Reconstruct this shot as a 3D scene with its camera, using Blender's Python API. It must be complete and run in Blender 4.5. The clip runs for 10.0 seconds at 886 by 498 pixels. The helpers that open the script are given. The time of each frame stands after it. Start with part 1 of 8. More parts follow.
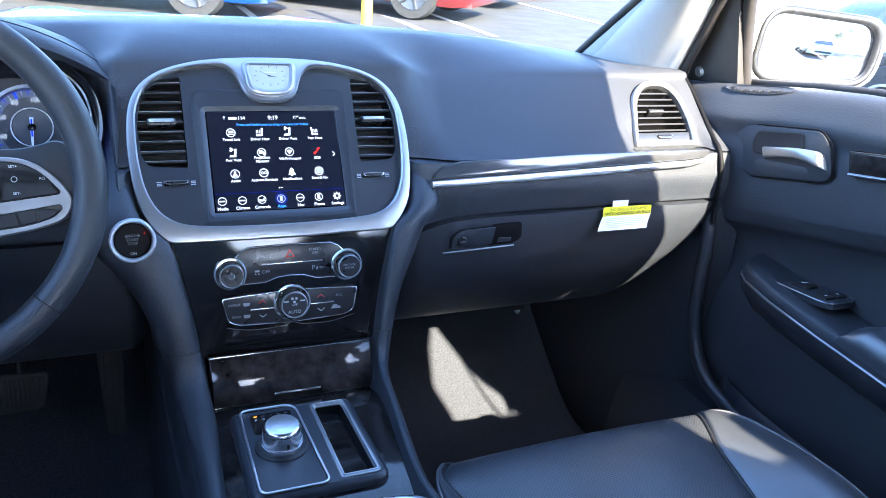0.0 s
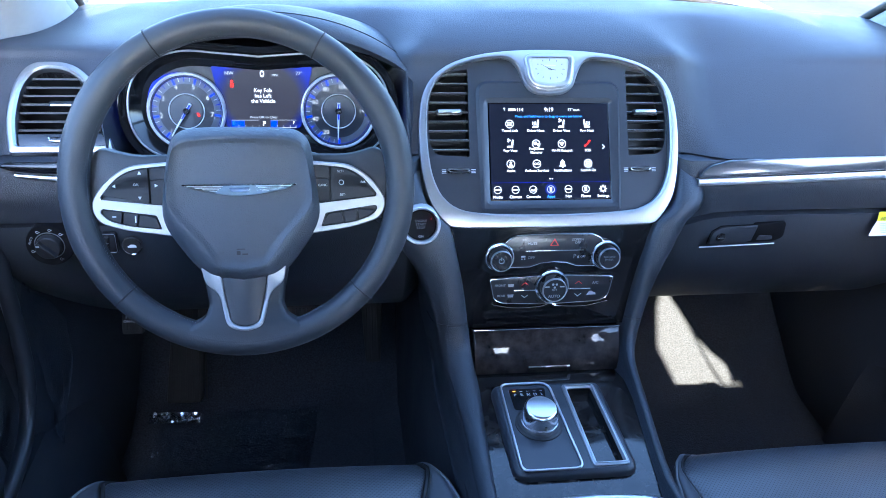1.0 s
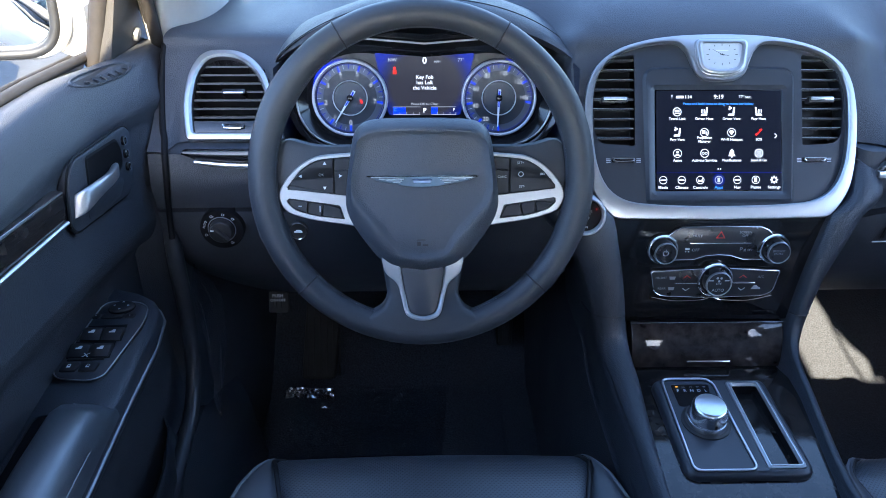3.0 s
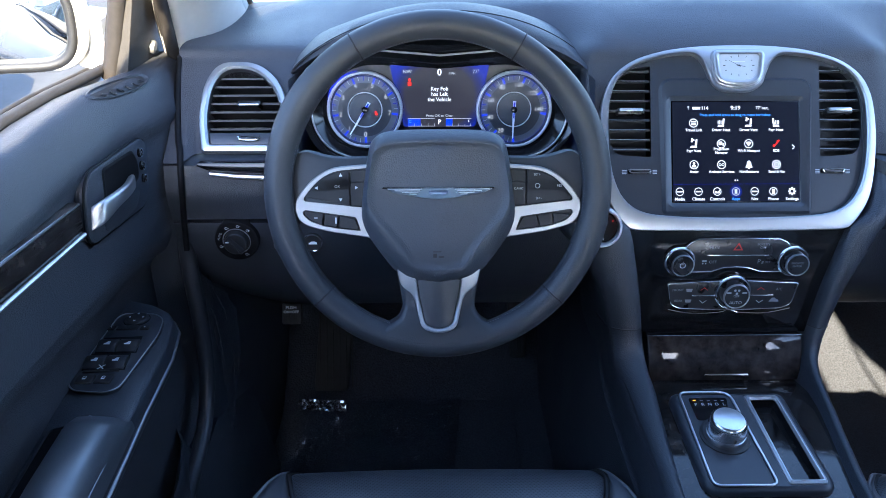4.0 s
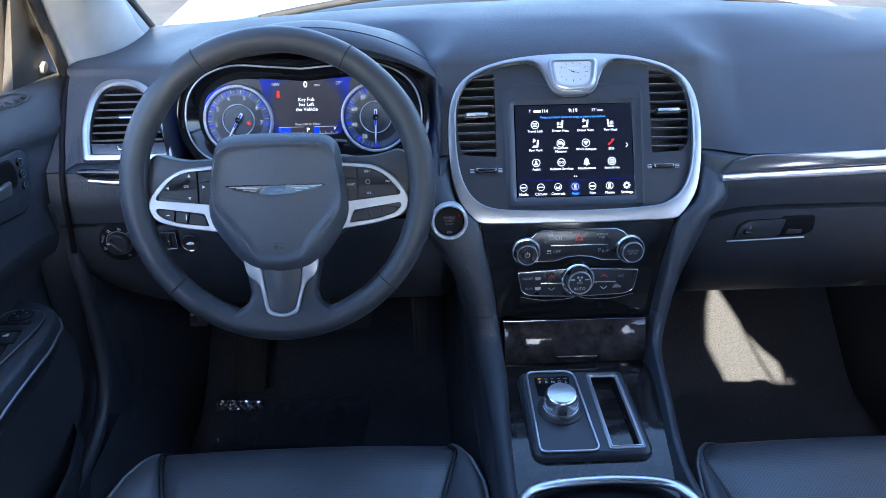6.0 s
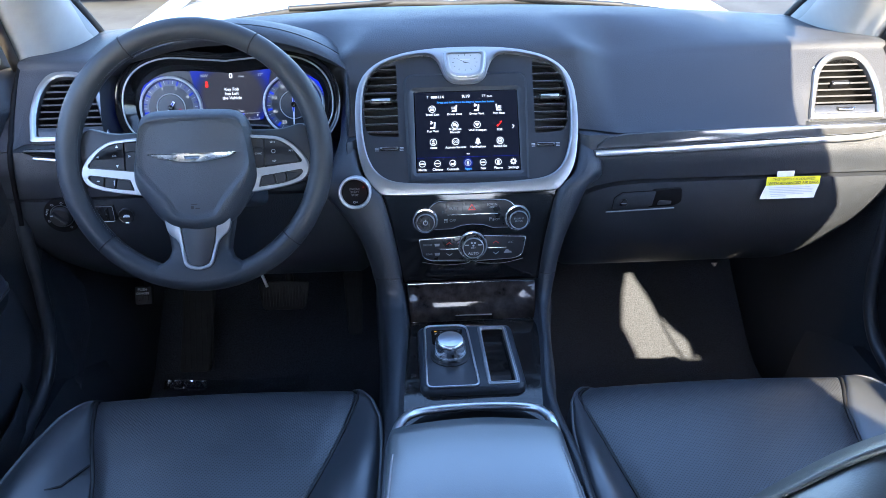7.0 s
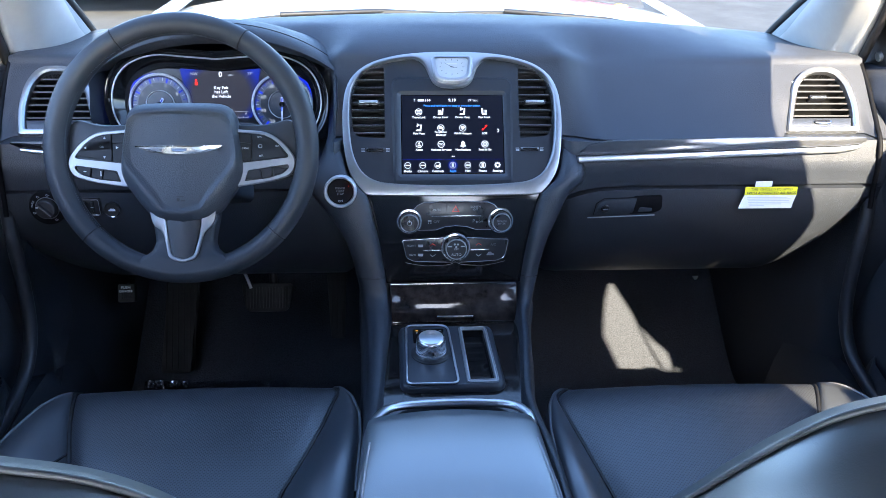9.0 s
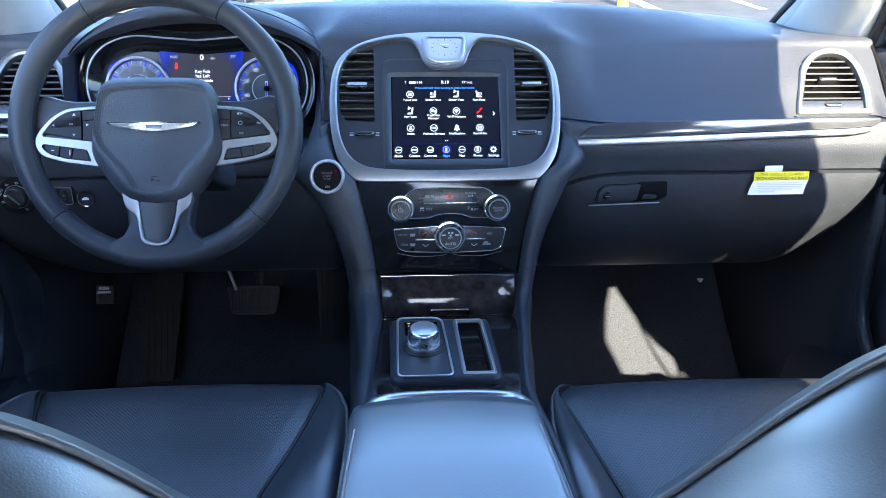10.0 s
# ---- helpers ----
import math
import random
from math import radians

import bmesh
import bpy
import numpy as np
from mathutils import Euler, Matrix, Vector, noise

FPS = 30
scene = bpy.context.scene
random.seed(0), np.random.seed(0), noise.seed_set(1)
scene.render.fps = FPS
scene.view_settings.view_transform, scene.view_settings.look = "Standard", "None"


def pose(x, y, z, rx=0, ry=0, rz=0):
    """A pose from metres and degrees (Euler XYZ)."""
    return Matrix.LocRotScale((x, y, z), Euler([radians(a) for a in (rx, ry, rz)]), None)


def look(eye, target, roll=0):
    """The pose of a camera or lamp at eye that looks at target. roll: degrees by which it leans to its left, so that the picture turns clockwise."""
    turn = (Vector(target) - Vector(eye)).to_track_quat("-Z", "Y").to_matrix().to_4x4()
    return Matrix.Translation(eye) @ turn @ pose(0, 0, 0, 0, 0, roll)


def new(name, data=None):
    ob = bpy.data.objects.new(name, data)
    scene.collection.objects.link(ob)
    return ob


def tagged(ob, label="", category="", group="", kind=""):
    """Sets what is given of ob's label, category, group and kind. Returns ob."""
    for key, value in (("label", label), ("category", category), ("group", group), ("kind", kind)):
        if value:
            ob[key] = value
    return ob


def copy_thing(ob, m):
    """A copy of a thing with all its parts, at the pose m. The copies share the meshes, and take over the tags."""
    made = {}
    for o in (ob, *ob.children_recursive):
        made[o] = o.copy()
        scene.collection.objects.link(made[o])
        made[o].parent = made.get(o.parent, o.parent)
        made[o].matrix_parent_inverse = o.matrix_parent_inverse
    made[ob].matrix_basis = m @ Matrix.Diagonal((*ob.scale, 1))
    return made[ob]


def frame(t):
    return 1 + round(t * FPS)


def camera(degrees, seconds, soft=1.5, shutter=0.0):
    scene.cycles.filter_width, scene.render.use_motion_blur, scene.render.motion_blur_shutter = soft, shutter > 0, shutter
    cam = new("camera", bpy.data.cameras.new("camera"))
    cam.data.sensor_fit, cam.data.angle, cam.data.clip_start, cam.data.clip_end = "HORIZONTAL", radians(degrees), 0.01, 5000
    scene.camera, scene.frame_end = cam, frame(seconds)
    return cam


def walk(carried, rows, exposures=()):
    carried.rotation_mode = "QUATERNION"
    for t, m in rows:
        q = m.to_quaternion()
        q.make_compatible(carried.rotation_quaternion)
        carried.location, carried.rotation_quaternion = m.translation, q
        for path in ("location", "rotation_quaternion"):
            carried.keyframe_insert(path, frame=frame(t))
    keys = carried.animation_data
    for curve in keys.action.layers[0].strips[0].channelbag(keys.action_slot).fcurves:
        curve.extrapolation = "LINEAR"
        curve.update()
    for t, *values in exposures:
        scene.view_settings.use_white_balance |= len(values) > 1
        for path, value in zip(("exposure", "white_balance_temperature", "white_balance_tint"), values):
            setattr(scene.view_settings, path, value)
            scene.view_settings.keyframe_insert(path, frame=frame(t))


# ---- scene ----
cam = camera(60.3, 10.0, soft=0.5)
PATH = [
    (0, (-0.195, -0.98, 1.251), (0.57, 0.698, 0.478), 5.2),
    (0.2, (-0.196, -0.963, 1.271), (0.414, 0.736, 0.411), 5.2),
    (0.3, (-0.195, -0.95, 1.276), (0.332, 0.755, 0.373), 4.6),
    (0.4, (-0.2, -0.945, 1.288), (0.273, 0.761, 0.358), 4.7),
    (0.5, (-0.213, -0.941, 1.304), (0.211, 0.763, 0.346), 4.3),
    (1, (-0.29, -0.95, 1.38), (-0.031, 0.738, 0.34), 3.2),
    (1.5, (-0.375, -0.964, 1.409), (-0.2, 0.71, 0.329), 2.6),
    (2, (-0.402, -0.952, 1.405), (-0.283, 0.711, 0.301), 2.1),
    (2.5, (-0.401, -0.932, 1.397), (-0.318, 0.729, 0.285), 1.3),
    (4, (-0.411, -0.919, 1.39), (-0.376, 0.763, 0.308), 0.3),
    (4.5, (-0.41, -0.918, 1.39), (-0.382, 0.77, 0.318), 0.1),
    (5, (-0.409, -0.918, 1.391), (-0.387, 0.775, 0.327), -0.3),
    (5.5, (-0.369, -0.932, 1.397), (-0.341, 0.767, 0.343), -0.7),
    (6, (-0.221, -1.02, 1.404), (-0.177, 0.692, 0.371), -0.9),
    (6.2, (-0.162, -1.064, 1.404), (-0.113, 0.655, 0.383), -1.1),
    (7.3, (-0.096, -1.218, 1.38), (-0.003, 0.54, 0.431), -0.5),
    (7.5, (-0.094, -1.221, 1.377), (0.002, 0.539, 0.432), -0.3),
    (8, (-0.094, -1.226, 1.374), (0.009, 0.538, 0.436), 0.3),
    (8.5, (-0.094, -1.224, 1.372), (0.015, 0.542, 0.441), 0.8),
    (9, (-0.094, -1.225, 1.366), (0.023, 0.549, 0.449), 1.0),
    (9.5, (-0.092, -1.215, 1.334), (0.029, 0.571, 0.442), 0.9),
    (10, (-0.084, -1.189, 1.278), (0.04, 0.616, 0.427), 0.7),
]
walk(cam, [(t, look(eye, target, roll)) for t, eye, target, roll in PATH],
     exposures=[(0.0, 4.19, 5400, 13), (0.5, 4.39, 5280, 11), (2.0, 4.47, 5280, 11), (2.2, 4.27, 5350, 12), (2.5, 3.83, 5560, 12), (4.0, 3.83, 5620, 13), (5.5, 3.83, 5620, 13), (7.5, 3.83, 5640, 13), (9.0, 3.83, 5640, 13), (10.0, 3.95, 5480, 11)])

# ---- world, sun and exposure ----
SUN_TO = Vector((0.25, -1.5, 1.0)).normalized()
world = bpy.data.worlds.new("world")
scene.world = world
world.use_nodes = True
wt = world.node_tree
sky = wt.nodes.new("ShaderNodeTexSky")
sky.sky_type = "NISHITA"
sky.sun_disc = False
sky.sun_elevation = math.asin(SUN_TO.z)
sky.sun_rotation = math.atan2(SUN_TO.x, SUN_TO.y)
wt.links.new(sky.outputs[0], wt.nodes["Background"].inputs[0])
wt.nodes["Background"].inputs[1].default_value = 0.15
sun_data = bpy.data.lights.new("sun", "SUN")
sun_data.energy, sun_data.angle, sun_data.color = 3.2, radians(0.6), (1.0, 0.8, 0.5)
sun = new("sun", sun_data)
sun.matrix_world = look(SUN_TO * 20, (0, 0, 0))

# ---- materials ----
MATS = {}


def material(name, color, rough=0.5, metal=0.0, grain=0.0, gscale=400.0, vary=0.0, vscale=30.0, emit=0.0, coat=0.0, rvary=0.0, spec=0.5, sheen=0.0, ior=1.5):
    """A surface with fine relief (grain), a slow change of tone (vary) and of gloss (rvary)."""
    if name in MATS:
        return MATS[name]
    m = bpy.data.materials.new(name)
    m.use_nodes = True
    nt = m.node_tree
    b = nt.nodes["Principled BSDF"]
    b.inputs["Base Color"].default_value = (*color, 1)
    b.inputs["Roughness"].default_value = rough
    b.inputs["Metallic"].default_value = metal
    b.inputs["Specular IOR Level"].default_value = spec
    b.inputs["Coat Weight"].default_value = coat
    b.inputs["IOR"].default_value = ior
    b.inputs["Sheen Weight"].default_value = sheen
    if emit:
        b.inputs["Emission Color"].default_value = (*color, 1)
        b.inputs["Emission Strength"].default_value = emit
    tc = nt.nodes.new("ShaderNodeTexCoord")
    if grain:
        vo = nt.nodes.new("ShaderNodeTexVoronoi")
        vo.inputs["Scale"].default_value = gscale
        no = nt.nodes.new("ShaderNodeTexNoise")
        no.inputs["Scale"].default_value = gscale * 0.45
        no.inputs["Detail"].default_value = 3
        ad = nt.nodes.new("ShaderNodeMath")
        ad.operation = "ADD"
        bp = nt.nodes.new("ShaderNodeBump")
        bp.inputs["Strength"].default_value = grain
        bp.inputs["Distance"].default_value = 0.0006
        nt.links.new(tc.outputs["Object"], vo.inputs["Vector"])
        nt.links.new(tc.outputs["Object"], no.inputs["Vector"])
        nt.links.new(vo.outputs["Distance"], ad.inputs[0])
        nt.links.new(no.outputs["Fac"], ad.inputs[1])
        nt.links.new(ad.outputs[0], bp.inputs["Height"])
        nt.links.new(bp.outputs[0], b.inputs["Normal"])
    if vary or rvary:
        n2 = nt.nodes.new("ShaderNodeTexNoise")
        n2.inputs["Scale"].default_value = vscale
        n2.inputs["Detail"].default_value = 6
        n2.inputs["Roughness"].default_value = 0.6
        nt.links.new(tc.outputs["Object"], n2.inputs["Vector"])
        if vary:
            mr = nt.nodes.new("ShaderNodeMapRange")
            mr.inputs["From Min"].default_value, mr.inputs["From Max"].default_value = 0.3, 0.7
            mr.inputs["To Min"].default_value, mr.inputs["To Max"].default_value = 1 - vary, 1 + vary
            mx = nt.nodes.new("ShaderNodeMix")
            mx.data_type, mx.blend_type = "RGBA", "MULTIPLY"
            mx.inputs[0].default_value = 1
            mx.inputs[6].default_value = (*color, 1)
            nt.links.new(n2.outputs["Fac"], mr.inputs["Value"])
            nt.links.new(mr.outputs[0], mx.inputs[7])
            nt.links.new(mx.outputs[2], b.inputs["Base Color"])
        if rvary:
            mr = nt.nodes.new("ShaderNodeMapRange")
            mr.inputs["From Min"].default_value, mr.inputs["From Max"].default_value = 0.3, 0.7
            mr.inputs["To Min"].default_value, mr.inputs["To Max"].default_value = max(rough - rvary, 0.02), rough + rvary
            nt.links.new(n2.outputs["Fac"], mr.inputs["Value"])
            nt.links.new(mr.outputs[0], b.inputs["Roughness"])
    MATS[name] = m
    return m


def glowing(name, color, strength):
    """A lit sign, lamp or screen."""
    m = bpy.data.materials.new(name)
    m.use_nodes = True
    b = m.node_tree.nodes["Principled BSDF"]
    b.inputs["Base Color"].default_value = (0.01, 0.01, 0.012, 1)
    b.inputs["Roughness"].default_value = 0.3
    b.inputs["Specular IOR Level"].default_value = 0.12
    b.inputs["Emission Color"].default_value = (*color, 1)
    b.inputs["Emission Strength"].default_value = strength
    return m


def pane_material(name, tint, gloss):
    m = bpy.data.materials.new(name)
    m.use_nodes = True
    nt = m.node_tree
    nt.nodes.remove(nt.nodes["Principled BSDF"])
    tr, gl, mx = (nt.nodes.new("ShaderNode" + k) for k in ("BsdfTransparent", "BsdfGlossy", "MixShader"))
    tr.inputs[0].default_value = (*tint, 1)
    gl.inputs["Roughness"].default_value = gloss
    mx.inputs[0].default_value = 0.06
    nt.links.new(tr.outputs[0], mx.inputs[1])
    nt.links.new(gl.outputs[0], mx.inputs[2])
    nt.links.new(mx.outputs[0], nt.nodes["Material Output"].inputs[0])
    return m


def film_material(name, share, rough, tint):
    """Thin clear plastic with fine creases: mostly see-through, partly shiny."""
    m = bpy.data.materials.new(name)
    m.use_nodes = True
    nt = m.node_tree
    nt.nodes.remove(nt.nodes["Principled BSDF"])
    tr, gl, mx, bp = (nt.nodes.new("ShaderNode" + k) for k in ("BsdfTransparent", "BsdfGlossy", "MixShader", "Bump"))
    tc, no, vo, ad = (nt.nodes.new("ShaderNode" + k) for k in ("TexCoord", "TexNoise", "TexVoronoi", "Math"))
    tr.inputs[0].default_value = (*tint, 1)
    gl.inputs["Roughness"].default_value = rough
    no.inputs["Scale"].default_value = 28
    no.inputs["Detail"].default_value = 4
    vo.inputs["Scale"].default_value = 45
    bp.inputs["Strength"].default_value = 0.7
    bp.inputs["Distance"].default_value = 0.006
    mx.inputs[0].default_value = share
    ln = nt.links.new
    ln(tc.outputs["Object"], no.inputs["Vector"])
    ln(tc.outputs["Object"], vo.inputs["Vector"])
    ln(no.outputs["Fac"], ad.inputs[0])
    ln(vo.outputs["Distance"], ad.inputs[1])
    ln(ad.outputs[0], bp.inputs["Height"])
    ln(bp.outputs[0], gl.inputs["Normal"])
    ln(tr.outputs[0], mx.inputs[1])
    ln(gl.outputs[0], mx.inputs[2])
    ln(mx.outputs[0], nt.nodes["Material Output"].inputs[0])
    return m


def perforated(name, color, rough):
    """Leather with rows of small punched holes."""
    m = bpy.data.materials.new(name)
    m.use_nodes = True
    nt = m.node_tree
    b = nt.nodes["Principled BSDF"]
    b.inputs["Roughness"].default_value = rough
    b.inputs["Specular IOR Level"].default_value = 0.9
    tc = nt.nodes.new("ShaderNodeTexCoord")
    mp = nt.nodes.new("ShaderNodeMapping")
    mp.inputs["Rotation"].default_value = (0, 0, radians(45))
    mp.inputs["Scale"].default_value = (265, 265, 0)
    vo = nt.nodes.new("ShaderNodeTexVoronoi")
    vo.voronoi_dimensions = "2D"
    vo.inputs["Scale"].default_value = 1
    vo.inputs["Randomness"].default_value = 0
    mr = nt.nodes.new("ShaderNodeMapRange")
    mr.inputs["From Min"].default_value, mr.inputs["From Max"].default_value = 0.2, 0.34
    no = nt.nodes.new("ShaderNodeTexNoise")
    no.inputs["Scale"].default_value = 420
    mx = nt.nodes.new("ShaderNodeMix")
    mx.data_type = "RGBA"
    mx.inputs[6].default_value = (0.007, 0.0075, 0.009, 1)
    mx.inputs[7].default_value = (*color, 1)
    ad = nt.nodes.new("ShaderNodeMath")
    ad.operation = "MULTIPLY_ADD"
    ad.inputs[1].default_value = 0.25
    bp = nt.nodes.new("ShaderNodeBump")
    bp.inputs["Strength"].default_value = 0.5
    bp.inputs["Distance"].default_value = 0.0008
    ln = nt.links.new
    ln(tc.outputs["Object"], mp.inputs[0])
    ln(mp.outputs[0], vo.inputs["Vector"])
    ln(tc.outputs["Object"], no.inputs["Vector"])
    ln(vo.outputs["Distance"], mr.inputs["Value"])
    ln(mr.outputs[0], mx.inputs[0])
    ln(mx.outputs[2], b.inputs["Base Color"])
    ln(no.outputs["Fac"], ad.inputs[0])
    ln(mr.outputs[0], ad.inputs[2])
    ln(ad.outputs[0], bp.inputs["Height"])
    ln(bp.outputs[0], b.inputs["Normal"])
    return m


VINYL = material("dash_vinyl", (0.038, 0.041, 0.049), 0.56, grain=0.5, gscale=720, vary=0.08, vscale=9, rvary=0.06, spec=0.28)
PLASTIC = material("dark_plastic", (0.026, 0.03, 0.038), 0.46, grain=0.5, gscale=760, vary=0.1, vscale=14, rvary=0.06)
HUBPLASTIC = material("airbag_plastic", (0.043, 0.048, 0.058), 0.47, grain=0.45, gscale=700, vary=0.08, vscale=14, rvary=0.06)
SMOOTH = material("satin_plastic", (0.026, 0.029, 0.036), 0.38, grain=0.08, gscale=900, vary=0.06, vscale=20, rvary=0.06)
BLACK = material("matt_black_plastic", (0.012, 0.012, 0.013), 0.5, grain=0.1, gscale=600, vary=0.15, vscale=40)
DARKSMOOTH = material("black_satin_plastic", (0.012, 0.012, 0.014), 0.3, vary=0.08, vscale=30, rvary=0.06)
LEATHER = material("seat_leather", (0.046, 0.051, 0.06), 0.36, grain=0.1, gscale=900, vary=0.08, vscale=7, rvary=0.04, spec=0.9, ior=1.6)
LIDLEATHER = material("armrest_vinyl", (0.085, 0.097, 0.105), 0.3, grain=0.1, gscale=800, vary=0.05, vscale=5, rvary=0.02, spec=1.0, ior=1.6)
WHEELLEATHER = material("wheel_leather", (0.033, 0.036, 0.042), 0.46, grain=0.12, gscale=620, vary=0.1, vscale=12, rvary=0.06, spec=0.35)
PERF = perforated("perforated_leather", (0.043, 0.047, 0.056), 0.36)
SATIN = material("satin_silver", (0.36, 0.365, 0.375), 0.36, metal=0.9, vary=0.03, vscale=25, rvary=0.05)
WHEELSILVER = material("wheel_silver", (0.3, 0.303, 0.31), 0.36, metal=0.6, vary=0.04, vscale=25, rvary=0.05)
BRIGHTSATIN = material("brushed_silver", (0.62, 0.63, 0.65), 0.32, metal=0.95, vary=0.02, vscale=15, rvary=0.02)
RINGSILVER = material("ring_silver", (0.5, 0.51, 0.53), 0.4, metal=0.35, vary=0.03, vscale=25)
# lighter copy of the piping leather, with the cushion edge's highlight in its colour
LITPIPING = material("lit_piping", (0.14, 0.145, 0.155), 0.4, vary=0.1, vscale=40)
PIPING = material("piping_leather", (0.07, 0.074, 0.082), 0.4, vary=0.1, vscale=40, spec=0.6)
CHROME = material("chrome", (0.78, 0.79, 0.8), 0.09, metal=1.0, rvary=0.04, vscale=40)
KNOBSILVER = material("polished_silver", (0.8, 0.81, 0.83), 0.22, metal=1.0, rvary=0.03, vscale=40)
GLOSS = material("piano_black", (0.007, 0.007, 0.008), 0.1, grain=0.05, gscale=45, spec=0.4, rvary=0.05, vscale=18)
DECKGLOSS = material("gloss_veneer", (0.014, 0.0125, 0.012), 0.07, grain=0.03, gscale=30, vary=0.95, vscale=52, rvary=0.04, spec=0.45)
WOOD = material("dark_wood_veneer", (0.022, 0.018, 0.017), 0.07, vary=0.75, vscale=48, rvary=0.02, spec=0.3)
RUBBER = material("black_rubber", (0.02, 0.02, 0.02), 0.7, grain=0.2, gscale=300, vary=0.2)
SEAL = material("door_seal", (0.019, 0.016, 0.0145), 0.75, grain=0.2, gscale=300, vary=0.25, vscale=60)
SAILPLASTIC = material("sail_plastic", (0.04, 0.037, 0.034), 0.5, grain=0.3, gscale=600, vary=0.15, vscale=40)
CARPET = material("black_carpet", (0.032, 0.036, 0.046), 0.95, grain=1.0, gscale=260, vary=0.6, vscale=330, sheen=0.08)
PILLAR = material("pale_pillar_cloth", (0.345, 0.345, 0.34), 0.85, grain=0.25, gscale=600, vary=0.04, vscale=30)
WHITEPAINT = material("white_car_paint", (0.42, 0.42, 0.42), 0.25, coat=1.0, vary=0.02)
DIAL = material("dial_black", (0.006, 0.006, 0.009), 0.35, vary=0.1)
DIALFACE = material("smoky_dial_face", (0.024, 0.026, 0.034), 0.4, vary=0.1)
DIALCENTRE = material("dial_centre_grey", (0.05, 0.055, 0.065), 0.4, vary=0.08)
# black plastic parts, and the painted shade of hollows and gaps drawn flat
PIT = material("black_plastic_and_shade", (0.006, 0.006, 0.007), 0.6, spec=0.1, vary=0.1)
SCALEGREY = material("dial_scale_grey", (0.085, 0.095, 0.115), 0.4, vary=0.05)
CLOCKFACE = material("clock_face", (0.4, 0.42, 0.44), 0.5, vary=0.04, vscale=60)
SCREENGLASS = material("screen_black", (0.002, 0.002, 0.003), 0.14, spec=0.18)
BUTTON = material("soft_black_button", (0.02, 0.02, 0.022), 0.5, grain=0.05, gscale=800, spec=0.25, vary=0.06, vscale=40)
SLAT = material("vent_slat_black", (0.007, 0.007, 0.008), 0.42, spec=0.3, vary=0.1, vscale=40)
THREAD = material("thread", (0.012, 0.012, 0.014), 0.8)
PALETICK = material("pale_tick", (0.4, 0.41, 0.4), 0.6)
PALETHREAD = material("pale_thread", (0.3, 0.31, 0.33), 0.8)
PRINT = material("white_print", (0.75, 0.76, 0.78), 0.6)
DIMPRINT = material("grey_print", (0.56, 0.57, 0.59), 0.6)
MIDPRINT = material("mid_print", (0.42, 0.43, 0.45), 0.6)
FAINTPRINT = material("faint_print", (0.26, 0.27, 0.29), 0.6)
REDPRINT = material("red_print", (0.6, 0.03, 0.02), 0.6)
PAPER = material("white_paper", (0.8, 0.8, 0.78), 0.8, vary=0.04)
YELLOWPAPER = material("yellow_paper", (0.85, 0.78, 0.02), 0.7, vary=0.05)
DARKPRINT = material("dark_print", (0.12, 0.11, 0.05), 0.7)
CRINKLE = material("crinkled_film", (0.55, 0.57, 0.6), 0.14, metal=0.9, spec=1.0, ior=1.7)
FOIL = film_material("clear_plastic_film", 0.13, 0.2, (0.9, 0.92, 0.95))
MILKYFILM = film_material("milky_plastic_film", 0.16, 0.45, (0.62, 0.7, 0.8))
WHITEGLOW = glowing("white_light", (0.9, 0.95, 1.0), 0.14)
NUMBERGLOW = glowing("number_light", (0.82, 0.9, 1.0), 0.062)
SOFTBLUE = glowing("soft_blue_light", (0.01, 0.04, 0.6), 0.03)
DIMGLOW = glowing("pale_light", (0.75, 0.82, 0.9), 0.08)
BLUEGLOW = glowing("blue_light", (0.012, 0.045, 1.0), 0.12)
DEEPBLUE = glowing("deep_blue_light", (0.01, 0.03, 0.9), 0.07)
TEXTBLUE = glowing("text_blue_light", (0.08, 0.35, 1.0), 0.14)
REDGLOW = glowing("red_light", (1.0, 0.02, 0.01), 0.14)
AMBERGLOW = glowing("amber_light", (1.0, 0.4, 0.03), 0.2)
DARKGLOW = glowing("dim_screen_light", (0.01, 0.015, 0.06), 0.012)


def display_material(name):
    """A driver display: dark grey in the middle, blue light towards its edges."""
    m = glowing(name, (0.05, 0.05, 0.06), 0.06)
    nt = m.node_tree
    b = nt.nodes["Principled BSDF"]
    tc = nt.nodes.new("ShaderNodeTexCoord")
    gr = nt.nodes.new("ShaderNodeTexGradient")
    gr.gradient_type = "SPHERICAL"
    mp = nt.nodes.new("ShaderNodeMapping")
    mp.inputs["Location"].default_value = (0.396 * 14.5, 0, -0.994 * 17)
    mp.inputs["Scale"].default_value = (14.5, 0.01, 17)
    rp = nt.nodes.new("ShaderNodeValToRGB")
    e = rp.color_ramp.elements
    e[0].position, e[0].color = 0.0, (0.01, 0.03, 0.5, 1)
    e[1].position, e[1].color = 0.3, (0.052, 0.05, 0.064, 1)
    q = e.new(0.13)
    q.color = (0.014, 0.025, 0.2, 1)
    nt.links.new(tc.outputs["Object"], mp.inputs[0])
    nt.links.new(mp.outputs[0], gr.inputs[0])
    nt.links.new(gr.outputs["Fac"], rp.inputs[0])
    nt.links.new(rp.outputs[0], b.inputs["Emission Color"])
    return m


DISPLAY = display_material("driver_display")
PANE = pane_material("clear_pane", (0.94, 0.96, 0.95), 0.0)
SCREENPANE = pane_material("windscreen_pane", (0.72, 0.755, 0.75), 0.0)
MIRROR = material("mirror_silver", (0.72, 0.74, 0.76), 0.01, metal=1.0)

# ---- building helpers ----


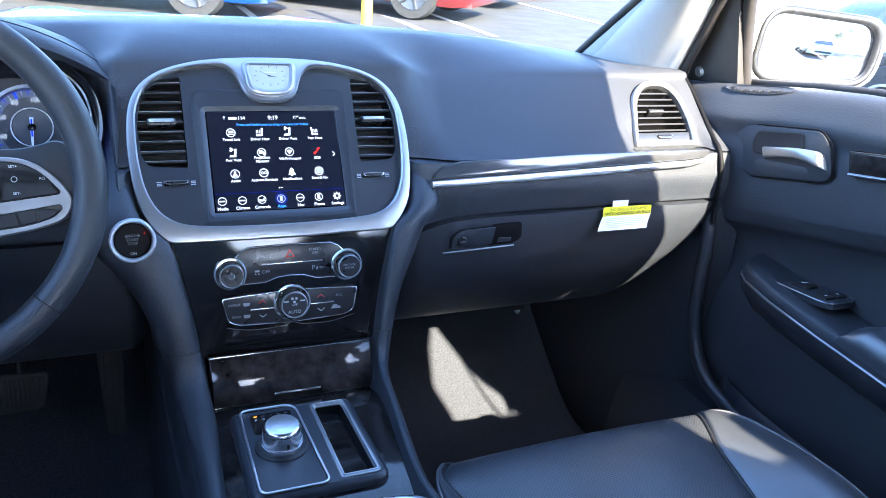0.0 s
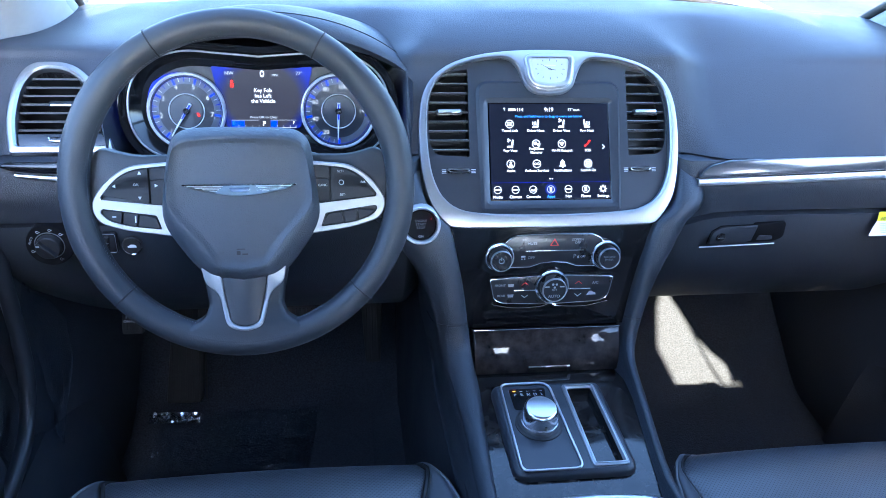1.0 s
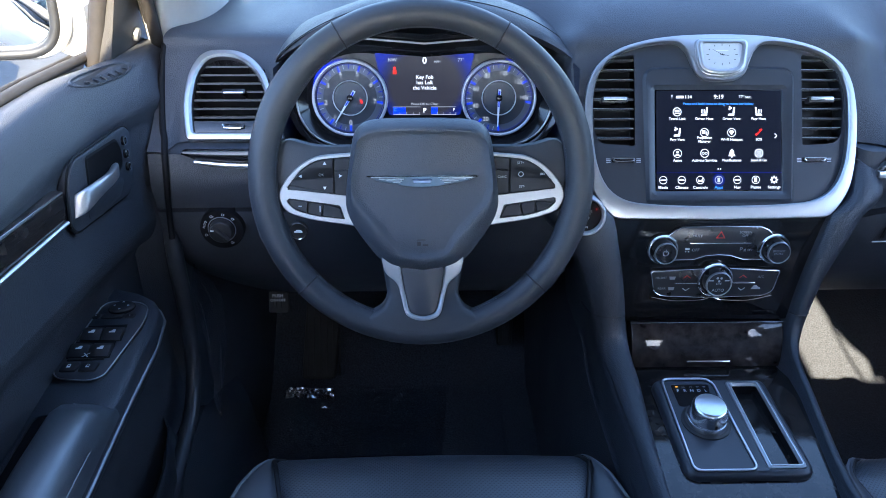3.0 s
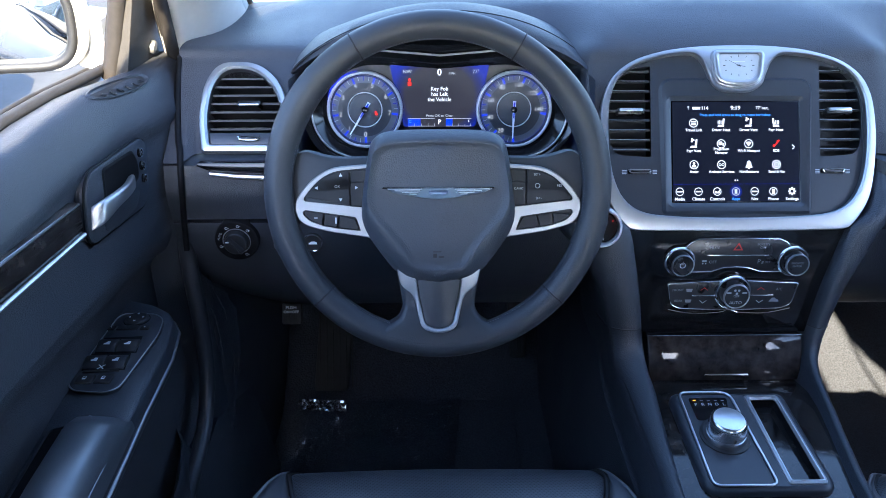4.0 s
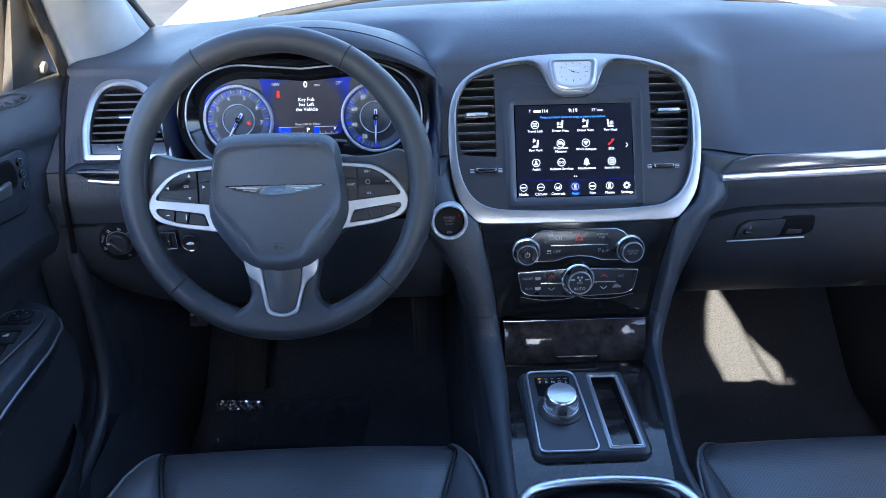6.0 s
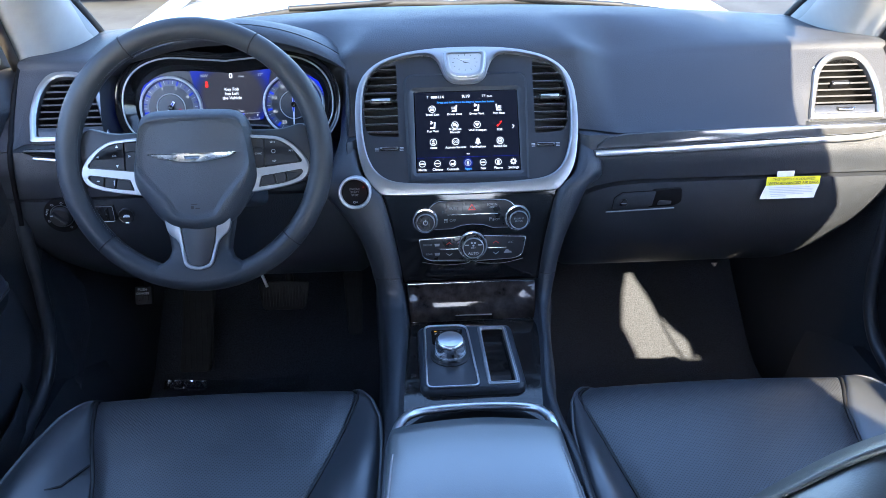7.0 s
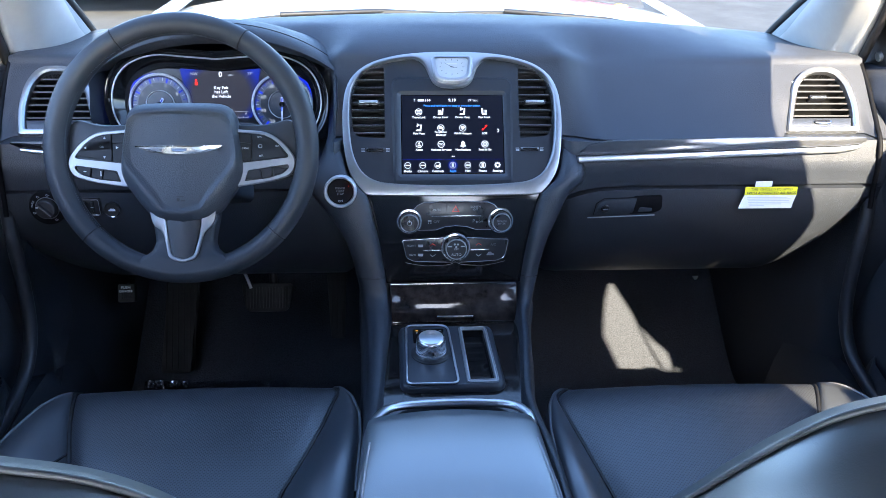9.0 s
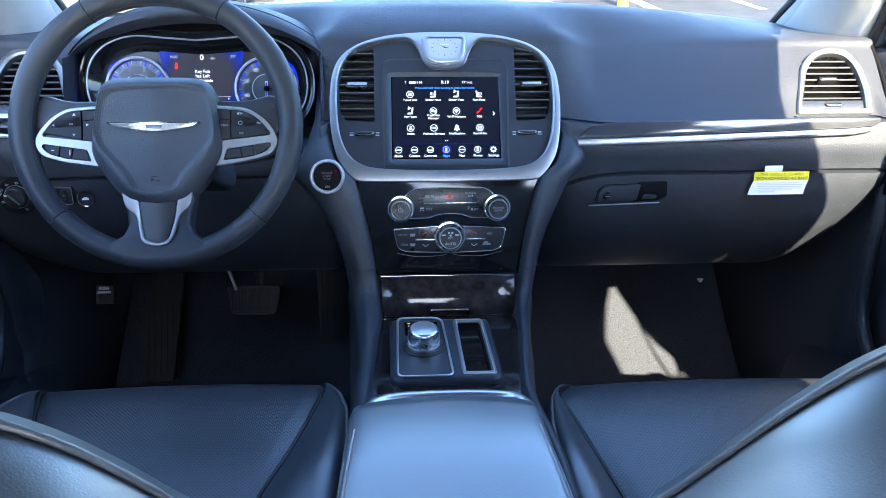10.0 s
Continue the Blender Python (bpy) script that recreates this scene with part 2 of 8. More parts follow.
def frame_of(origin, v, n):
    """A flat working frame: u to the right, v up along it, n out of it."""
    o, v, n = Vector(origin), Vector(v).normalized(), Vector(n).normalized()
    u = v.cross(n)
    return lambda a, b, c=0.0: o + u * a + v * b + n * c


def thing(name, loc, label, category, group="", kind=""):
    ob = new(name)
    ob.empty_display_size = 0.05
    ob.location = loc
    return tagged(ob, label, category, group, kind)


def link(name, verts, faces, mat, parent=None, label="", sharp=38, flat=False):
    me = bpy.data.meshes.new(name)
    me.from_pydata([tuple(v) for v in verts], [], faces)
    bm = bmesh.new()
    bm.from_mesh(me)
    bmesh.ops.remove_doubles(bm, verts=bm.verts, dist=1e-6)
    bmesh.ops.recalc_face_normals(bm, faces=bm.faces)
    bm.to_mesh(me)
    bm.free()
    me.materials.append(mat)
    if not flat:
        me.polygons.foreach_set("use_smooth", [True] * len(me.polygons))
        me.set_sharp_from_angle(angle=radians(sharp))
    ob = new(name, me)
    if parent is not None:
        ob.parent = parent
        if parent.data is None:
            ob.matrix_parent_inverse = Matrix.Translation(-Vector(parent.location))
    if label:
        ob["label"] = label
    return ob


def loft(rows, ring=False, loop=False, caps=False):
    """Faces between rows of equal length. ring: each row is closed. loop: last row joins the first."""
    n, k = len(rows[0]), len(rows)
    verts = [p for r in rows for p in r]
    faces = []
    for i in range(k if loop else k - 1):
        for j in range(n if ring else n - 1):
            a, b = i * n + j, i * n + (j + 1) % n
            c, d = ((i + 1) % k) * n + (j + 1) % n, ((i + 1) % k) * n + j
            faces.append((a, b, c, d))
    if caps:
        faces.append(tuple(range(n)))
        faces.append(tuple((k - 1) * n + j for j in range(n)))
    return verts, faces


def spline(pts, per=6, closed=False):
    """A smooth line through the points."""
    pts = [Vector(p) for p in pts]
    n, out = len(pts), []
    for i in range(n if closed else n - 1):
        p1, p2 = pts[i], pts[(i + 1) % n]
        p0 = pts[i - 1] if (closed or i > 0) else p1
        p3 = pts[(i + 2) % n] if (closed or i + 2 < n) else p2
        for s in range(per):
            t = s / per
            out.append(0.5 * (2 * p1 + (p2 - p0) * t + (2 * p0 - 5 * p1 + 4 * p2 - p3) * t * t + (3 * p1 - p0 - 3 * p2 + p3) * t ** 3))
    if not closed:
        out.append(pts[-1])
    return out


def rounded(pts, r, seg=4):
    """A polygon with its corners rounded; r is one radius or one for each corner."""
    out, n = [], len(pts)
    for i in range(n):
        a, p, b = Vector(pts[i - 1]), Vector(pts[i]), Vector(pts[(i + 1) % n])
        rr = r[i] if isinstance(r, (list, tuple)) else r
        d1, d2 = (a - p), (b - p)
        e = min(rr, d1.length * 0.48, d2.length * 0.48)
        s, f = p + d1.normalized() * e, p + d2.normalized() * e
        for k in range(seg + 1):
            t = k / seg
            out.append(s * (1 - t) ** 2 + p * 2 * t * (1 - t) + f * t * t)
    return out


def rect(u0, v0, u1, v1, r=0.002, seg=3):
    return rounded([(u0, v0), (u1, v0), (u1, v1), (u0, v1)], r, seg)


def circle(u, v, r, n=32):
    return [Vector((u + r * math.cos(2 * math.pi * i / n), v + r * math.sin(2 * math.pi * i / n))) for i in range(n)]


def inset(pts, d):
    """The outline moved inwards by d."""
    n = len(pts)
    area = sum(pts[i][0] * pts[(i + 1) % n][1] - pts[(i + 1) % n][0] * pts[i][1] for i in range(n))
    s = 1 if area > 0 else -1
    out = []
    for i in range(n):
        a, p, b = pts[i - 1], pts[i], pts[(i + 1) % n]
        e = Vector((b[0] - a[0], b[1] - a[1]))
        if e.length < 1e-9:
            out.append(Vector((p[0], p[1])))
            continue
        e.normalize()
        out.append(Vector((p[0] - e.y * d * s, p[1] + e.x * d * s)))
    return out


def solid(name, pts, fr, n0, n1, mat, parent, label="", bev=0.001, dome=0.0, sharp=38):
    """A plate of that outline from n0 up to n1, with a rounded upper edge."""
    rows = [[fr(p[0], p[1], n0) for p in pts], [fr(p[0], p[1], n1 - bev) for p in pts]]
    rows.append([fr(p[0], p[1], n1 - bev * 0.3) for p in inset(pts, bev * 0.3)])
    top = inset(pts, bev)
    rows.append([fr(p[0], p[1], n1) for p in top])
    c = sum((Vector((p[0], p[1])) for p in top), Vector((0, 0))) / len(top)
    if dome:
        for s, h in ((0.85, 0.35), (0.6, 0.72), (0.3, 0.95), (0.05, 1.0)):
            rows.append([fr(c.x + (p[0] - c.x) * s, c.y + (p[1] - c.y) * s, n1 + dome * h) for p in top])
    v, f = loft(rows, ring=True)
    k = len(pts)
    f.append(tuple(range(len(v) - k, len(v))))
    f.append(tuple(range(k)))
    return link(name, v, f, mat, parent, label, sharp=sharp)


def band(name, outer, inner, fr, n0, n1, mat, parent, label="", bev=0.001, back=None):
    """A flat frame between two outlines of the same number of points."""
    back = n0 if back is None else back
    rows = [[fr(p[0], p[1], n0) for p in outer], [fr(p[0], p[1], n1 - bev) for p in outer],
            [fr(p[0], p[1], n1 - bev * 0.3) for p in inset(outer, bev * 0.3)], [fr(p[0], p[1], n1) for p in inset(outer, bev)],
            [fr(p[0], p[1], n1) for p in inset(inner, -bev)], [fr(p[0], p[1], n1 - bev) for p in inner], [fr(p[0], p[1], back) for p in inner]]
    v, f = loft(rows, ring=True)
    return link(name, v, f, mat, parent, label)


def tube(name, pts, r, mat, parent, label="", closed=False, seg=8, flat=1.0, up=(0, 0, 1)):
    """A round (or flattened) rod along the points."""
    pts = [Vector(p) for p in pts]
    rows, n = [], len(pts)
    for i, p in enumerate(pts):
        a = pts[i - 1] if (closed or i > 0) else p
        b = pts[(i + 1) % n] if (closed or i < n - 1) else p
        d = (b - a).normalized()
        s = d.cross(Vector(up))
        if s.length < 1e-4:
            s = d.cross(Vector((0, 1, 0.1)))
        s.normalize()
        w = s.cross(d)
        rows.append([p + s * r * math.cos(2 * math.pi * j / seg) + w * r * flat * math.sin(2 * math.pi * j / seg) for j in range(seg)])
    v, f = loft(rows, ring=True, loop=closed, caps=not closed)
    return link(name, v, f, mat, parent, label, sharp=60)


def lathe(name, profile, fr, u, v, mat, parent, label="", seg=40):
    """A turned piece: (radius, height) pairs about the frame's n at (u, v)."""
    rows = [[fr(u + r * math.cos(2 * math.pi * j / seg), v + r * math.sin(2 * math.pi * j / seg), h) for j in range(seg)] for r, h in profile]
    vs, f = loft(rows, ring=True)
    if profile[-1][0] < 0.001:
        f.append(tuple(range(len(vs) - seg, len(vs))))
    return link(name, vs, f, mat, parent, label, sharp=32)


def letters(name, body, size, fr, u, v, n, mat, parent, align="CENTER", turn=0.0, bold=0.0):
    """Flat writing in the frame, centred on (u, v)."""
    cu = bpy.data.curves.new(name, "FONT")
    cu.body, cu.size, cu.align_x, cu.align_y = body, size, align, "CENTER"
    cu.resolution_u = 3
    cu.offset = bold * size
    ob = bpy.data.objects.new(name, cu)
    scene.collection.objects.link(ob)
    me = bpy.data.meshes.new_from_object(ob.evaluated_get(bpy.context.evaluated_depsgraph_get()))
    bpy.data.objects.remove(ob)
    bpy.data.curves.remove(cu)
    c, s = math.cos(radians(turn)), math.sin(radians(turn))
    verts = [fr(u + p.co.x * c - p.co.y * s, v + p.co.x * s + p.co.y * c, n) for p in me.vertices]
    faces = [tuple(p.vertices) for p in me.polygons]
    bpy.data.meshes.remove(me)
    return link(name, verts, faces, mat, parent, flat=True)


def flatshape(name, pts, fr, n, mat, parent, label=""):
    return link(name, [fr(p[0], p[1], n) for p in pts], [tuple(range(len(pts)))], mat, parent, label, flat=True)


def merged(name, shapes, mat, parent, label=""):
    """Several small flat outlines (already in the world) as one drawn sign."""
    v, f = [], []
    for s in shapes:
        f.append(tuple(range(len(v), len(v) + len(s))))
        v += s
    return link(name, v, f, mat, parent, label, flat=True)


def smooth(a, b, x):
    t = min(max((x - a) / (b - a), 0.0), 1.0)
    return t * t * (3 - 2 * t)


def lerp(a, b, t):
    return a + (b - a) * t


def chain(xs, table):
    """Piecewise straight reading of a table of (x, value)."""
    for (x0, y0), (x1, y1) in zip(table, table[1:]):
        if xs <= x1:
            return lerp(y0, y1, max(xs - x0, 0) / (x1 - x0))
    return table[-1][1]

# ---- the car's shell ----
STACK = frame_of((0, 0, 0.95), (0, 0.559, 0.829), (0, -0.829, 0.559))
CONTROL = frame_of((0, -0.056, 0.868), (0, 0.206, 0.979), (0, -0.979, 0.206))
DECK = frame_of((0, 0, 0.682), (0, 1, 0), (0, 0, 1))
WHEEL = frame_of((-0.401, -0.1657, 0.9858), (0, 0.411, 0.911), (0, -0.911, 0.411))
GAUGE = frame_of((-0.396, 0.088, 0.984), (0, 0.3, 0.954), (0, -0.954, 0.3))
TRIM = frame_of((0, -0.03, 0.92), (0, 0.287, 0.958), (0, -0.958, 0.287))


def crest(x):
    return 0.2 + 0.44 * x * x, 1.0995 - 0.129 * x * x


def in_cluster(x):
    return smooth(-0.592, -0.578, x) * (1 - smooth(-0.212, -0.198, x))


def hump(x, i):
    """How far the bulge round the centre panel reaches at each row; it narrows towards the crest."""
    if x < 0:
        r, w = ((0.192, 0.04), (0.192, 0.04), (0.192, 0.04), (0.19, 0.045), (0.184, 0.06), (0.162, 0.09), (0.13, 0.12), (0.1, 0.1))[i]
        return 1 - smooth(r, r + w, -x)
    r, w = ((0.188, 0.07), (0.188, 0.07), (0.188, 0.07), (0.187, 0.075), (0.18, 0.09), (0.155, 0.12), (0.12, 0.15), (0.1, 0.1))[i]
    return 1 - smooth(r, r + w, x)


def pad_row(x):
    """The section of the padded top from the trim to the windscreen."""
    cy, cz = crest(x)
    k = in_cluster(x)
    k3 = smooth(-0.53, -0.5, x) * (1 - smooth(-0.3, -0.27, x))
    pad = [(-0.02, 0.946), (0.02, 0.966), (0.06, 0.992), (0.1, 1.022), (0.122, 1.037), (0.145, 1.05), (lerp(0.145, cy, 0.5), lerp(1.05, cz, 0.72)), (cy, cz)]
    mid = [(0.004, 0.946), (0.03, 0.985), (0.052, 1.022), (0.068, 1.048), (0.0785, 1.066), (0.105, 1.0808), (0.147, 1.0925), (cy, cz)]
    deep = [(0.13, 0.93), (0.13, 0.96), (0.13, 0.99), (0.13, 1.02), (0.135, 1.035), (0.15, 1.05), (lerp(0.15, cy, 0.5), lerp(1.05, cz, 0.72)), (cy, cz)]
    out = []
    for i, (p, m, d) in enumerate(zip(pad, mid, deep)):
        h = hump(x, i)
        y, z = lerp(p[0], m[0], h), lerp(p[1], m[1], h)
        w = k if i < 3 else k3 if i < 5 else 0
        out.append((lerp(y, d[0], w), lerp(z, d[1], w)))
    # room for the side vents
    side = smooth(0.568, 0.58, abs(x)) * (1 - smooth(0.722, 0.734, abs(x)))
    out[0], out[1] = (out[0][0] + 0.03 * side, out[0][1]), (out[1][0] + 0.014 * side, out[1][1])
    wy = 0.76 - 0.62 * x * x
    out += [(lerp(cy, wy, 0.22), cz - 0.01), (lerp(cy, wy, 0.54), cz - 0.055), (wy, min(cz - 0.12, 0.97))]
    return [(x, *p) for p in out]


dashboard = thing("dashboard", (0, 0.2, 0.6), "dark blue-grey grained vinyl car dashboard across the cabin", "dashboard", kind="structure")
xs = sorted(set([i * 0.0255 for i in range(-30, 31)] + [-0.6, -0.592, -0.585, -0.578, -0.212, -0.205, -0.198, -0.54, -0.53, -0.52, -0.51, -0.5, -0.49, -0.48, -0.31, -0.3, -0.29, -0.28, -0.27, -0.26, -0.25, -0.24, -0.23] + [s * q for s in (-1, 1) for q in (0.12, 0.125, 0.13, 0.16, 0.164, 0.168, 0.172, 0.178, 0.192, 0.2, 0.208, 0.21, 0.22, 0.225, 0.232, 0.238, 0.244, 0.25, 0.26, 0.27)] + [s * (0.58 + 0.005 * q) for s in (-1, 1) for q in range(32)]))
xs = sorted(set(xs + [s * 0.006 * q for s in (-1, 1) for q in range(32)] + [-0.757, 0.757]))
xs = [x for x in xs if abs(x) < 0.7575]
rows = []
for x in xs:
    pts = [Vector(p) for p in pad_row(x)]
    rows.append(spline(pts, 4))
v, f = loft(rows)


def behind_panel(q):
    """True where the centre panel or a side vent covers the padding."""
    c = sum((v[i] for i in q), Vector()) / 4 - Vector((0, 0, 0.95))
    a, b = abs(c.x), c.y * 0.559 + c.z * 0.829
    e = (c.y - 0.012) * 0.743 + (c.z + 0.003) * 0.669
    if chain(e, [(0.0, 0.586), (0.1, 0.618), (0.12, 0.64), (0.13, 0.66)]) < a < chain(e, [(0.0, 0.706), (0.05, 0.714), (0.1, 0.71), (0.125, 0.69), (0.13, 0.66)]) and 0.0 < e < 0.126:
        return True
    return b < 0.13 and a < chain(b, [(-0.05, 0.17), (0.04, 0.176), (0.075, 0.171), (0.1, 0.158), (0.117, 0.137), (0.13, 0.105)])


f = [q for q in f if not behind_panel(q)]
link("padded_top", v, f, VINYL, dashboard, sharp=70)
for r in (rows[0], rows[-1]):
    v, f = loft([r, [(p[0], p[1] + 0.03, p[2] - 0.06) for p in r]])
    link("pad_end", v, f, VINYL, dashboard)


def glove_top(x):
    return chain(x, [(0.172, 0.81), (0.178, 0.823), (0.187, 0.835), (0.2, 0.844), (0.22, 0.852), (0.25, 0.858), (0.3, 0.861), (0.73, 0.861)])


def low_row(x):
    """The section of the lower dashboard, from the ledge under the trim to its lower lip."""
    k, c = in_cluster(x), 1 - smooth(0.16, 0.2, abs(x))
    e = max(abs(x) - 0.6, 0) / 0.135
    drop = 1 - (0.72 if x > 0 else 0.3) * min(e, 1.1) ** 2
    top = [(0.03, 0.944), (-0.02, 0.943), (-0.03, 0.912), (-0.0315, 0.903), (-0.031, 0.89), (-0.0285, 0.877), (-0.028, 0.8665), (-0.018, 0.8655), (-0.018, 0.8605), (-0.027, 0.8595)]
    cl = [(0.11, 0.904), (0.09, 0.904), (0.04, 0.905), (-0.018, 0.904), (-0.028, 0.892), (-0.0285, 0.877), (-0.028, 0.8665), (-0.018, 0.8655), (-0.018, 0.8605), (-0.027, 0.8595)]
    low = [(-0.027, 0.829), (-0.018, 0.783), (0.001, 0.738), (0.031, 0.693), (0.064, 0.655), (0.1, 0.632), (0.13, 0.633)]
    out = [(lerp(a[0], b[0], k), lerp(a[1], b[1], k)) for a, b in zip(top, cl)]
    out += [(lerp(-0.027, y, drop), 0.857 + (z - 0.857) * drop) for y, z in low]
    if x > 0:
        g = glove_top(x) - 0.861
        out = [(y, z if i < 6 else z + g if i < 10 else min(z, 0.853 + g - 0.008 * (i - 10))) for i, (y, z) in enumerate(out)]
    out += [(out[-1][0] + 0.1, out[-1][1] + 0.02), (out[-1][0] + 0.35, out[-1][1] + 0.02)]
    return [(x, y + 0.05 * c, z) for y, z in out]


rows = [low_row(x) for x in xs if abs(x) <= 0.7575]
v, f = loft(rows)
link("lower_panel", v, f, PLASTIC, dashboard, "dark grained lower dash panel", sharp=35)
for s in (-1, 1):
    ends = [low_row(s * 0.757)[:-2], ]
    back = [(s * 0.757, 0.3, p[2]) for p in ends[0]]
    v, f = loft([ends[0], back])
    link("end_panel", v, f, PLASTIC, dashboard)

# added black rod that paints the shade of the open gap at the door
for s in (-1, 1):
    tube("edge_gap_shade", spline([(s * x, y, z) for x, y, z in ((0.757, 0.128, 1.0385), (0.753, 0.075, 1.0035), (0.744, 0.02, 0.9665), (0.738, 0.0, 0.9575), (0.7352, -0.0135, 0.9515), (0.7342, -0.0245, 0.9385), (0.734, -0.032, 0.921), (0.736, -0.0328, 0.901), (0.74, -0.0303, 0.874), (0.743, -0.0295, 0.846), (0.745, -0.0315, 0.82))], 4), 0.0042, PIT, dashboard, "black strip standing for the shaded gap beside the door", seg=8)

# the columns of vinyl beside the control panel, running on as the console's rails
# (y, z, left inner edge, left width, right inner edge, right width)
RAIL = [(0.11, 0.99, 0.184, 0.026, 0.184, 0.026), (0.065, 0.965, 0.184, 0.028, 0.184, 0.028), (0.02, 0.942, 0.183, 0.03, 0.183, 0.03), (-0.034, 0.905, 0.18, 0.05, 0.18, 0.045), (-0.052, 0.885, 0.168, 0.075, 0.168, 0.048), (-0.062, 0.868, 0.146, 0.09, 0.146, 0.05), (-0.073, 0.83, 0.136, 0.07, 0.136, 0.042), (-0.081, 0.79, 0.127, 0.056, 0.127, 0.034), (-0.088, 0.75, 0.12, 0.05, 0.12, 0.03), (-0.092, 0.727, 0.117, 0.048, 0.117, 0.029), (-0.097, 0.708, 0.114, 0.046, 0.114, 0.028), (-0.105, 0.695, 0.112, 0.045, 0.112, 0.026), (-0.118, 0.686, 0.111, 0.044, 0.109, 0.023), (-0.14, 0.68, 0.11, 0.043, 0.106, 0.021), (-0.17, 0.677, 0.109, 0.042, 0.103, 0.02), (-0.21, 0.675, 0.111, 0.038, 0.099, 0.02), (-0.28, 0.675, 0.115, 0.031, 0.089, 0.02), (-0.36, 0.678, 0.119, 0.025, 0.08, 0.02), (-0.44, 0.69, 0.121, 0.024, 0.082, 0.02), (-0.52, 0.702, 0.124, 0.02, 0.088, 0.018), (-0.8, 0.72, 0.126, 0.018, 0.09, 0.016)]
for s in (-1, 1):
    rows = []
    for i, (y, z, xl, wl, xr, wr) in enumerate(RAIL):
        a, b = RAIL[max(i - 1, 0)], RAIL[min(i + 1, len(RAIL) - 1)]
        t = Vector((b[0] - a[0], b[1] - a[1])).normalized()
        n = Vector((t.y, -t.x))
        xi, w = (xl, wl) if s < 0 else (xr, wr)
        fall = 0.16 if z > 0.7 and y > -0.1 else 0.06
        sec = [(xi - 0.004, -0.03), (xi, -0.004), (xi + 0.003, 0.004), (xi + 0.25 * w, 0.0095), (xi + 0.55 * w, 0.0095), (xi + 0.85 * w, 0.002), (xi + w, -0.012), (xi + w + 0.004, -0.05), (xi + w + 0.008, -fall)]
        rows.append(spline([(s * p, y + n.x * q, z + n.y * q) for p, q in sec], 3))
    rows = [list(r) for r in zip(*[spline(col, 2) for col in zip(*rows)])]
    v, f = loft(rows)
    link("side_column", v, f, PLASTIC, dashboard, sharp=60)
    xi, w = (0.117, 0.048) if s < 0 else (0.117, 0.029)
    tube("column_seam", [(s * p, -0.092 + q, 0.727 - 0.3 * q) for p, q in ((xi, 0.004), (xi + 0.003, -0.004), (xi + 0.25 * w, -0.0092), (xi + 0.55 * w, -0.0092), (xi + 0.85 * w, -0.002), (xi + w, 0.012), (xi + w + 0.004, 0.05))], 0.0013, BLACK, dashboard, seg=5)
    rows = []
    for y, x in ((0.5, 0.17), (0.1, 0.165), (-0.09, 0.16), (-0.17, 0.152), (-0.28, 0.148), (-0.44, 0.146), (-0.8, 0.144)):
        x = x if s < 0 else x - 0.02 - 0.024 * smooth(0.1, 0.3, -y)
        rows.append([(s * (x + 0.02), y, 0.24), (s * (x + 0.005), y, 0.45), (s * x, y, 0.64), (s * (x - 0.006), y, 0.68 if y < 0 else 0.72)])
    v, f = loft(rows)
    link("tunnel_side", v, f, VINYL, dashboard, sharp=60)

# instrument hood
HX = -0.393


def hood_edge(q, y, rise):
    return (HX + q, y, 1.034 + rise * max(1 - (abs(q) / 0.203) ** 2, 0) ** 0.8)


qs = [math.sin(math.pi * (i / 40 - 0.5)) * 0.202 for i in range(41)]
sections = [(0.125, 0.052), (0.07, 0.058), (0.05, 0.066), (0.046, 0.072), (0.05, 0.079), (0.064, 0.084), (0.096, 0.0855), (0.13, 0.079), (0.17, 0.065), (0.22, 0.042), (0.28, 0.0)]
rows = []
for i, (y, rise) in enumerate(sections):
    sx = 1.0 - (0.07 if i == 0 else 0.03 if i == 1 else 0)
    rows.append([(HX + (hood_edge(q, y, rise)[0] - HX) * sx, y + 0.02 * (q / 0.2) ** 2 + (0.02 if i > 4 else 0) * (q / 0.2), hood_edge(q, y, rise)[2] - (0.008 if i < 2 else 0.003 if i < 4 else 0)) for q in qs])
v, f = loft(rows)
link("instrument_hood", v, f, VINYL, dashboard, "stitched vinyl hood over the instruments", sharp=60)
tube("hood_seam", [(HX + hood_edge(q, 0, 0)[0] - HX, 0.068 + 0.02 * (q / 0.2) ** 2 + 0.02 * (q / 0.2), hood_edge(q, 0, 0.0842)[2]) for q in qs[2:-2]], 0.0011, THREAD, dashboard)
# side walls of the instrument recess
for s in (-1, 1):
    rows = []
    for z in (0.904, 0.95, 0.99, 1.036):
        w = 0.197 + 0.004 * (z > 0.96)
        rows.append([(HX + s * w, -0.02 + (z - 0.904) * 0.45, z), (HX + s * (w - 0.005), 0.03 + (z - 0.904) * 0.25, z), (HX + s * (w - 0.012), 0.09, z), (HX + s * (w - 0.015), 0.14, z)])
    v, f = loft(rows)
    link("recess_wall", v, f, PLASTIC, dashboard)

# floor, toe board and bulkhead
carpet = []
for x in [i * 0.08 for i in range(-10, 11)]:
    t = 0.16 * (1 - smooth(0.1, 0.2, abs(x)))
    carpet.append([(x, y, z + t * (0 if y > 0.5 else 0.6 if y > 0.2 else 1)) for y, z in ((-2.6, 0.3), (-1.2, 0.25), (-0.5, 0.235), (0.0, 0.235), (0.18, 0.238), (0.26, 0.256), (0.36, 0.325), (0.46, 0.402), (0.56, 0.5), (0.66, 0.66), (0.72, 0.95))])
v, f = loft([spline(r, 3) for r in carpet])
tagged(link("floor", v, f, CARPET, None, sharp=60), "black loop-pile carpet over the car floor and toe board", "floor", kind="structure")

